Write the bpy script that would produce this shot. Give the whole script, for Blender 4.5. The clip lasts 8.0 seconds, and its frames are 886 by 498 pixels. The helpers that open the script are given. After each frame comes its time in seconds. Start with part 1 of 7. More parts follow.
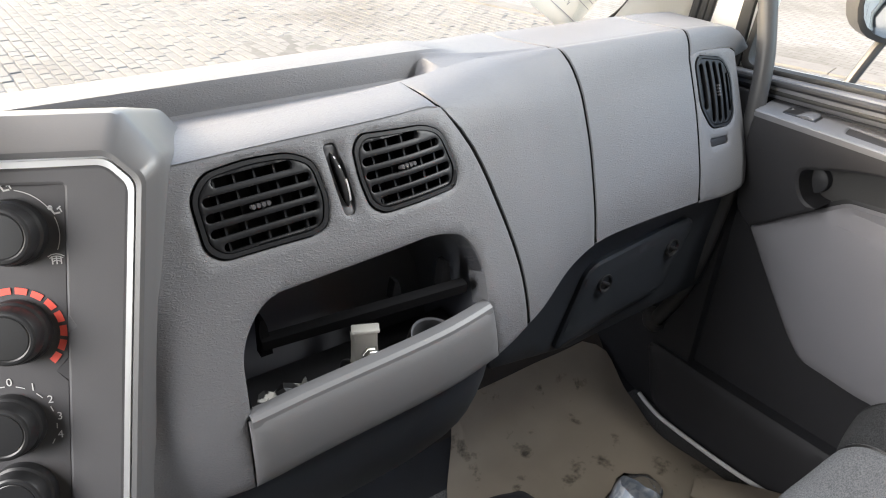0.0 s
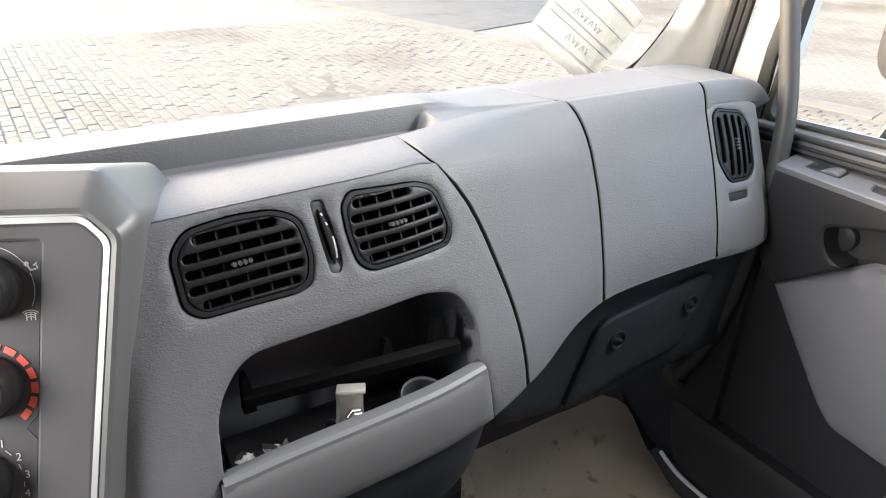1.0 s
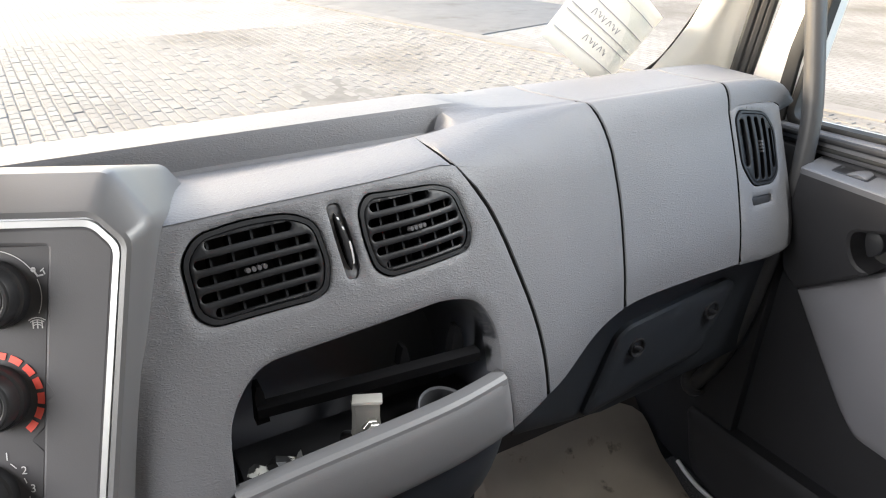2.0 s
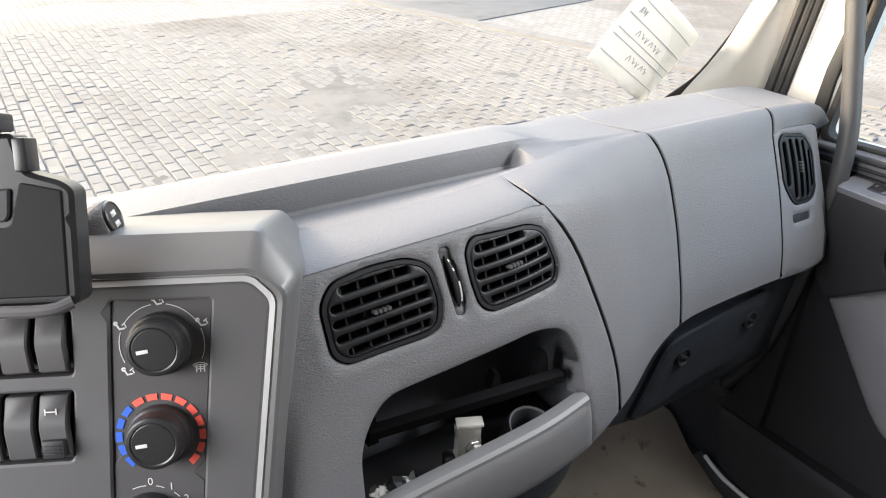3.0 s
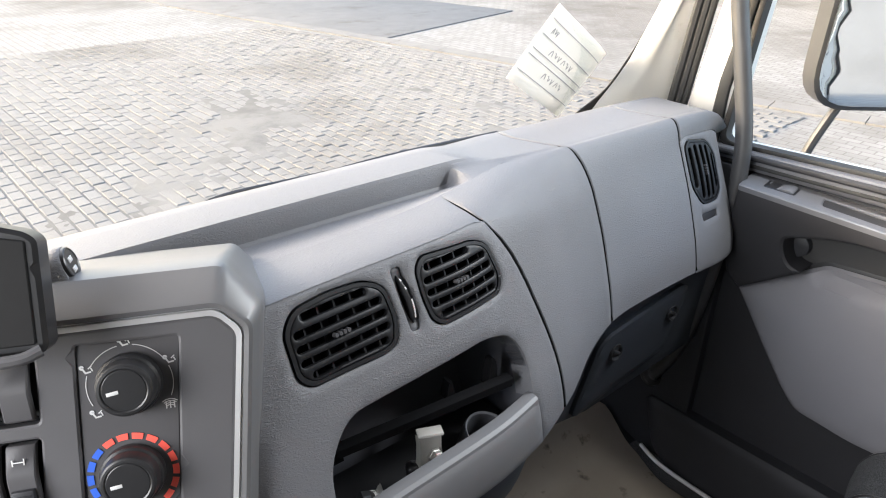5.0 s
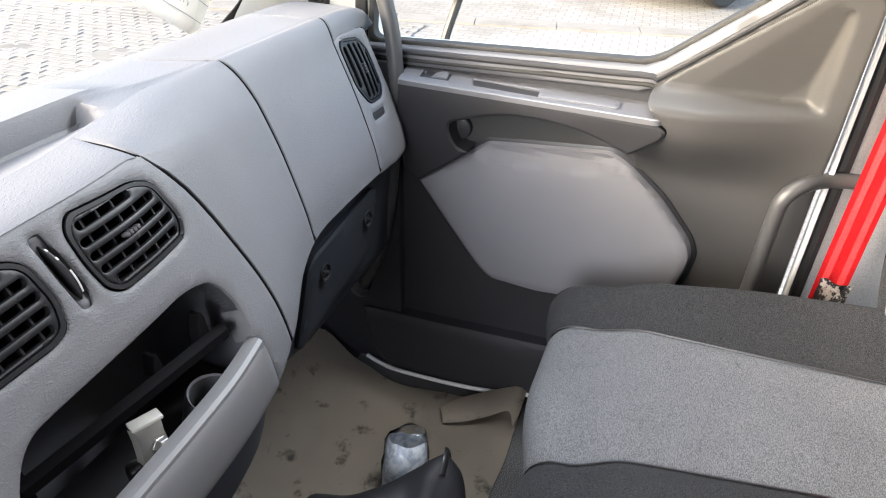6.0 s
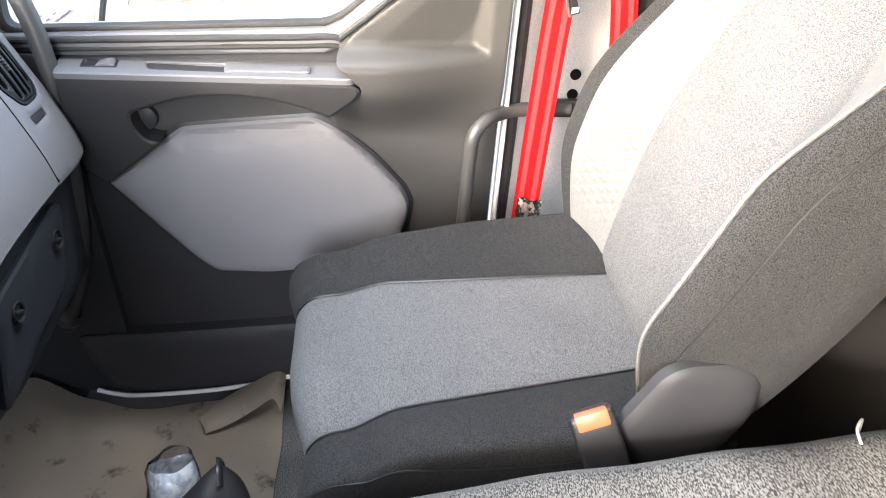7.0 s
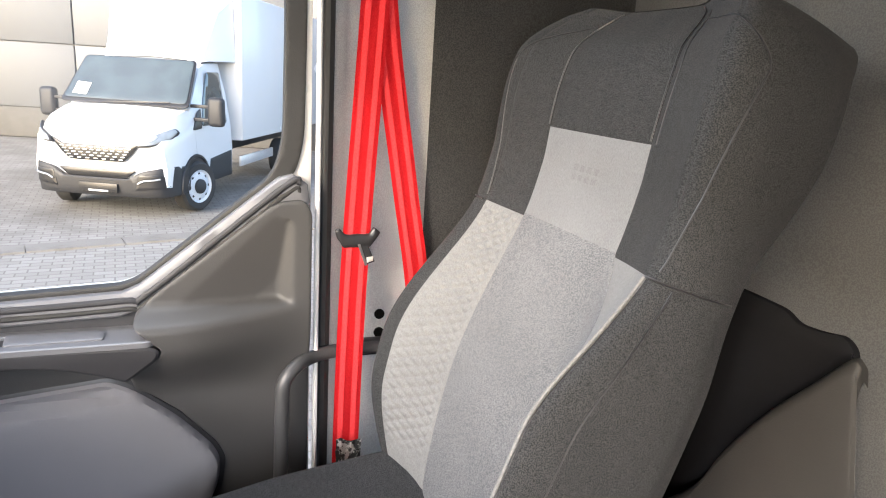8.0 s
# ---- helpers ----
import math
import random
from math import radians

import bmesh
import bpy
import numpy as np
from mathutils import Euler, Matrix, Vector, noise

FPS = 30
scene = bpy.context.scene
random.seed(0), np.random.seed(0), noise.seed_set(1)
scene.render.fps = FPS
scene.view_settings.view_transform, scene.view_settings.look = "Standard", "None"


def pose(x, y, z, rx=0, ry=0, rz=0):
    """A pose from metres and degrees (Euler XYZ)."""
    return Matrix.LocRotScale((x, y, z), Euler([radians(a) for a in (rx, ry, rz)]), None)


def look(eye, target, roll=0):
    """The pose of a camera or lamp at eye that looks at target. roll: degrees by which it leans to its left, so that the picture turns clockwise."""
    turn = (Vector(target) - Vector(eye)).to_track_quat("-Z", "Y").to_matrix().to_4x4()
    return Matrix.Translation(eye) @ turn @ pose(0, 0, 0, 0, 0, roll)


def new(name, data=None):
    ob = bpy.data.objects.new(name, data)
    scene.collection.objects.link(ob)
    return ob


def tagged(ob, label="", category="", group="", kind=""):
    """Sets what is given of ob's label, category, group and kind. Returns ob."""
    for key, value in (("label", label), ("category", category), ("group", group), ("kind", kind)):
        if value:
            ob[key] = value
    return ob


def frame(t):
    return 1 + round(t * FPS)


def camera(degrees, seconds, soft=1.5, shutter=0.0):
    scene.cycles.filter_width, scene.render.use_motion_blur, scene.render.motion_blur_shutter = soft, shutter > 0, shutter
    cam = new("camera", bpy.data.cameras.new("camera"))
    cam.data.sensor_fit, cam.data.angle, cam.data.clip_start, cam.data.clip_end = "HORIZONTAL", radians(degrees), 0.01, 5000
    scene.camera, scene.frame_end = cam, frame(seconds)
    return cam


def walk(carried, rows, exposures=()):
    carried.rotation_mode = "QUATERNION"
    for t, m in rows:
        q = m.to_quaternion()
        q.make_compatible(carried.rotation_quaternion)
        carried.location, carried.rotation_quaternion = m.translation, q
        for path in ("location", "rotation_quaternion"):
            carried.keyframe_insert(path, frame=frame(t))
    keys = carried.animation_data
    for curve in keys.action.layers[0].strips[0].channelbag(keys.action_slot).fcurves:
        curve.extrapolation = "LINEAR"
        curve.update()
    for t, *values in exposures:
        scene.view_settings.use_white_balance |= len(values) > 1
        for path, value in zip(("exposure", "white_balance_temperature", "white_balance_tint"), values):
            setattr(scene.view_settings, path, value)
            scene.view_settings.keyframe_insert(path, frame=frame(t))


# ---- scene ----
from mathutils.geometry import delaunay_2d_cdt

# ---------------------------------------------------------------- camera
cam = camera(67.8, 8.0, soft=1.1)
PATH = [
    (0, (-0.041, 0.115, 1.313), (0.907, 1.533, 0.268), 1.3),
    (0.5, (0.006, 0.053, 1.325), (0.888, 1.553, 0.337), 1.0),
    (1, (0.008, 0.114, 1.323), (0.891, 1.637, 0.374), 0.8),
    (1.2, (0.016, 0.126, 1.316), (0.884, 1.663, 0.376), 0.7),
    (2.3, (0.006, 0.150, 1.313), (0.872, 1.688, 0.372), 0.6),
    (2.5, (0.004, 0.166, 1.31), (0.882, 1.685, 0.352), 0.8),
    (3, (-0.09, 0.168, 1.382), (0.786, 1.674, 0.399), 0.6),
    (3.5, (-0.109, 0.154, 1.418), (0.785, 1.658, 0.449), 0.3),
    (4, (-0.108, 0.171, 1.399), (0.815, 1.672, 0.453), 0.4),
    (4.2, (-0.093, 0.154, 1.411), (0.833, 1.659, 0.475), 0.4),
    (5.3, (-0.134, 0.161, 1.392), (1.137, 1.374, 0.441), 0.2),
    (5.5, (-0.127, 0.176, 1.381), (1.293, 1.187, 0.4), 0.7),
    (5.8, (-0.110, 0.188, 1.364), (1.415, 0.942, 0.315), 1.0),
    (6, (-0.095, 0.2, 1.349), (1.469, 0.795, 0.254), 1.5),
    (6.5, (-0.083, 0.202, 1.337), (1.538, 0.371, 0.178), 2.7),
    (7, (-0.088, 0.207, 1.342), (1.544, -0.009, 0.207), 3.8),
    (7.5, (-0.093, 0.203, 1.356), (1.628, -0.308, 0.472), 4.1),
    (8, (-0.112, 0.17, 1.387), (1.688, -0.54, 0.881), 3.7),
]
# seconds, stops, kelvin, tint: the film camera settles its white as it turns into the cab
EXPOSURES = [(0, 2.72, 6950, 11), (0.5, 2.52, 6950, 11), (1, 2.75, 6950, 11), (3.5, 2.57, 6800, 11), (5.5, 2.55, 6600, 11), (6.5, 3.2, 6550, 11), (7, 3.2, 6450, 12), (7.5, 2.75, 6250, 12), (8, 2.15, 6100, 13)]
walk(cam, [(t, look(eye, target, roll)) for t, eye, target, roll in PATH], EXPOSURES)

# ---------------------------------------------------------------- light
SUN_DIR = Vector((-0.60, 0.72, 0.35)).normalized()
world = bpy.data.worlds.new("world")
scene.world = world
world.use_nodes = True
wn = world.node_tree.nodes
wl = world.node_tree.links
sky = wn.new("ShaderNodeTexSky")
sky.sky_type = "NISHITA"
sky.sun_disc = False
sky.sun_elevation = math.asin(SUN_DIR.z)
sky.sun_rotation = math.atan2(SUN_DIR.x, SUN_DIR.y)
sky.air_density = 1.0
sky.dust_density = 3.4
wn["Background"].inputs["Strength"].default_value = 0.18
wl.new(sky.outputs["Color"], wn["Background"].inputs["Color"])
sun_data = bpy.data.lights.new("sun", "SUN")
sun_data.energy = 0.6
sun_data.angle = radians(5.0)
sun_data.color = (1.0, 0.95, 0.89)
sun = new("sun", sun_data)
sun.matrix_basis = look((0, 0, 0), -SUN_DIR)


def window_light(name, centre, toward, width, height, power, color=(0.985, 0.99, 1.0)):
    """Sky light that comes in through a window opening."""
    ld = bpy.data.lights.new(name, "AREA")
    ld.shape = "RECTANGLE"
    ld.size, ld.size_y = width, height
    ld.energy = power
    ld.color = color
    ob = new(name, ld)
    ob.matrix_basis = look(centre, Vector(centre) + Vector(toward))


window_light("sky_light_driver_window", (-0.97, 0.49, 1.38), (1.0, -0.12, -0.45), 0.56, 0.66, 3.6)
window_light("sky_light_passenger_window", (0.945, 0.33, 1.655), (-1.0, 0.0, -0.45), 0.56, 0.15, 2.8, (0.94, 0.985, 1.0))
window_light("sky_light_windscreen", (-0.1, 0.84, 1.52), (0.0, -1.0, -0.6), 1.5, 0.20, 0.15)

# ---------------------------------------------------------------- materials


def mat(name, color, rough=0.5, metal=0.0, var=0.12, scale=30.0, bump=0.0, bump_scale=400.0,
        bump_kind="noise", spec=0.5, spots=None, coat=0.0):
    """Principled surface with two scales of tone, fine relief and uneven gloss."""
    m = bpy.data.materials.new(name)
    m.use_nodes = True
    nt = m.node_tree
    b = nt.nodes["Principled BSDF"]
    tc = nt.nodes.new("ShaderNodeTexCoord")
    coord = tc.outputs["Object"]
    n1 = nt.nodes.new("ShaderNodeTexNoise")
    n1.inputs["Scale"].default_value = scale
    n1.inputs["Detail"].default_value = 5
    n2 = nt.nodes.new("ShaderNodeTexNoise")
    n2.inputs["Scale"].default_value = scale * 0.16
    n2.inputs["Detail"].default_value = 3
    for n in (n1, n2):
        nt.links.new(coord, n.inputs["Vector"])
    add = nt.nodes.new("ShaderNodeMath")
    add.operation = "ADD"
    nt.links.new(n1.outputs["Fac"], add.inputs[0])
    nt.links.new(n2.outputs["Fac"], add.inputs[1])
    rmp = nt.nodes.new("ShaderNodeMapRange")
    rmp.inputs["From Min"].default_value = 0.6
    rmp.inputs["From Max"].default_value = 1.4
    rmp.inputs["To Min"].default_value = 1 - var
    rmp.inputs["To Max"].default_value = 1 + var
    nt.links.new(add.outputs[0], rmp.inputs["Value"])
    mul = nt.nodes.new("ShaderNodeVectorMath")
    mul.operation = "SCALE"
    mul.inputs[0].default_value = color
    nt.links.new(rmp.outputs[0], mul.inputs["Scale"])
    out = mul.outputs[0]
    if spots:
        col, s_scale, lo, hi = spots
        n3 = nt.nodes.new("ShaderNodeTexNoise")
        n3.inputs["Scale"].default_value = s_scale
        n3.inputs["Detail"].default_value = 6
        n3.inputs["Roughness"].default_value = 0.65
        nt.links.new(coord, n3.inputs["Vector"])
        mr = nt.nodes.new("ShaderNodeMapRange")
        mr.inputs["From Min"].default_value = lo
        mr.inputs["From Max"].default_value = hi
        nt.links.new(n3.outputs["Fac"], mr.inputs["Value"])
        mx = nt.nodes.new("ShaderNodeMix")
        mx.data_type = "RGBA"
        mx.inputs[7].default_value = (*col, 1)
        nt.links.new(mr.outputs[0], mx.inputs[0])
        nt.links.new(out, mx.inputs[6])
        out = mx.outputs[2]
    nt.links.new(out, b.inputs["Base Color"])
    rr = nt.nodes.new("ShaderNodeMapRange")
    rr.inputs["To Min"].default_value = max(0.02, rough - 0.07)
    rr.inputs["To Max"].default_value = min(1, rough + 0.07)
    nt.links.new(n2.outputs["Fac"], rr.inputs["Value"])
    nt.links.new(rr.outputs[0], b.inputs["Roughness"])
    b.inputs["Metallic"].default_value = metal
    b.inputs["Specular IOR Level"].default_value = spec
    b.inputs["Coat Weight"].default_value = coat
    if bump:
        if bump_kind == "leather":
            # fine creases: the fold of a stretched noise about its middle
            mp = nt.nodes.new("ShaderNodeMapping")
            mp.inputs["Scale"].default_value = (0.55, 1.0, 1.25)
            nt.links.new(coord, mp.inputs["Vector"])
            t = nt.nodes.new("ShaderNodeTexNoise")
            t.inputs["Scale"].default_value = bump_scale
            t.inputs["Detail"].default_value = 2
            t.inputs["Distortion"].default_value = 0.6
            nt.links.new(mp.outputs[0], t.inputs["Vector"])
            sb = nt.nodes.new("ShaderNodeMath")
            sb.operation = "SUBTRACT"
            sb.inputs[1].default_value = 0.5
            nt.links.new(t.outputs["Fac"], sb.inputs[0])
            ab = nt.nodes.new("ShaderNodeMath")
            ab.operation = "ABSOLUTE"
            nt.links.new(sb.outputs[0], ab.inputs[0])
            src = ab.outputs[0]
        elif bump_kind == "weave":
            w1 = nt.nodes.new("ShaderNodeTexNoise")
            w1.inputs["Scale"].default_value = bump_scale
            w1.inputs["Detail"].default_value = 2
            mp = nt.nodes.new("ShaderNodeMapping")
            mp.inputs["Scale"].default_value = (1.0, 0.35, 0.35)
            nt.links.new(coord, mp.inputs["Vector"])
            nt.links.new(mp.outputs[0], w1.inputs["Vector"])
            src = w1.outputs["Fac"]
        else:
            t = nt.nodes.new("ShaderNodeTexNoise")
            t.inputs["Scale"].default_value = bump_scale
            t.inputs["Detail"].default_value = 4
            nt.links.new(coord, t.inputs["Vector"])
            src = t.outputs["Fac"]
        bp = nt.nodes.new("ShaderNodeBump")
        bp.inputs["Strength"].default_value = min(1.0, bump)
        bp.inputs["Distance"].default_value = 0.0012 if bump_kind == "leather" else 0.0012
        nt.links.new(src, bp.inputs["Height"])
        nt.links.new(bp.outputs["Normal"], b.inputs["Normal"])
    return m


def fabric(name, c1, c2, scale=900.0, streak=(1.0, 0.3, 0.3)):
    """Woven cloth: two yarn tones flecked together, soft sheen and nap relief."""
    m = bpy.data.materials.new(name)
    m.use_nodes = True
    nt = m.node_tree
    b = nt.nodes["Principled BSDF"]
    tc = nt.nodes.new("ShaderNodeTexCoord")
    mp = nt.nodes.new("ShaderNodeMapping")
    mp.inputs["Scale"].default_value = streak
    nt.links.new(tc.outputs["Object"], mp.inputs["Vector"])
    n1 = nt.nodes.new("ShaderNodeTexNoise")
    n1.inputs["Scale"].default_value = scale
    n1.inputs["Detail"].default_value = 3
    nt.links.new(mp.outputs[0], n1.inputs["Vector"])
    n2 = nt.nodes.new("ShaderNodeTexNoise")
    n2.inputs["Scale"].default_value = 9
    n2.inputs["Detail"].default_value = 4
    nt.links.new(tc.outputs["Object"], n2.inputs["Vector"])
    mr = nt.nodes.new("ShaderNodeMapRange")
    mr.inputs["From Min"].default_value = 0.42
    mr.inputs["From Max"].default_value = 0.58
    nt.links.new(n1.outputs["Fac"], mr.inputs["Value"])
    mx = nt.nodes.new("ShaderNodeMix")
    mx.data_type = "RGBA"
    mx.inputs[6].default_value = (*c1, 1)
    mx.inputs[7].default_value = (*c2, 1)
    nt.links.new(mr.outputs[0], mx.inputs[0])
    sc = nt.nodes.new("ShaderNodeMapRange")
    sc.inputs["To Min"].default_value = 0.85
    sc.inputs["To Max"].default_value = 1.15
    nt.links.new(n2.outputs["Fac"], sc.inputs["Value"])
    vm = nt.nodes.new("ShaderNodeVectorMath")
    vm.operation = "SCALE"
    nt.links.new(mx.outputs[2], vm.inputs[0])
    nt.links.new(sc.outputs[0], vm.inputs["Scale"])
    nt.links.new(vm.outputs[0], b.inputs["Base Color"])
    b.inputs["Roughness"].default_value = 0.92
    b.inputs["Specular IOR Level"].default_value = 0.12
    b.inputs["Sheen Weight"].default_value = 0.015
    bp = nt.nodes.new("ShaderNodeBump")
    bp.inputs["Strength"].default_value = 0.5
    bp.inputs["Distance"].default_value = 0.0008
    nt.links.new(n1.outputs["Fac"], bp.inputs["Height"])
    nt.links.new(bp.outputs["Normal"], b.inputs["Normal"])
    return m


def glass(name, tint=(0.93, 0.95, 0.94)):
    m = bpy.data.materials.new(name)
    m.use_nodes = True
    nt = m.node_tree
    nt.nodes.remove(nt.nodes["Principled BSDF"])
    tr = nt.nodes.new("ShaderNodeBsdfTransparent")
    tr.inputs["Color"].default_value = (*tint, 1)
    gl = nt.nodes.new("ShaderNodeBsdfGlossy")
    gl.inputs["Roughness"].default_value = 0.12
    fr = nt.nodes.new("ShaderNodeFresnel")
    fr.inputs["IOR"].default_value = 1.2
    mx = nt.nodes.new("ShaderNodeMixShader")
    nt.links.new(fr.outputs[0], mx.inputs[0])
    nt.links.new(tr.outputs[0], mx.inputs[1])
    nt.links.new(gl.outputs[0], mx.inputs[2])
    nt.links.new(mx.outputs[0], nt.nodes["Material Output"].inputs["Surface"])
    return m


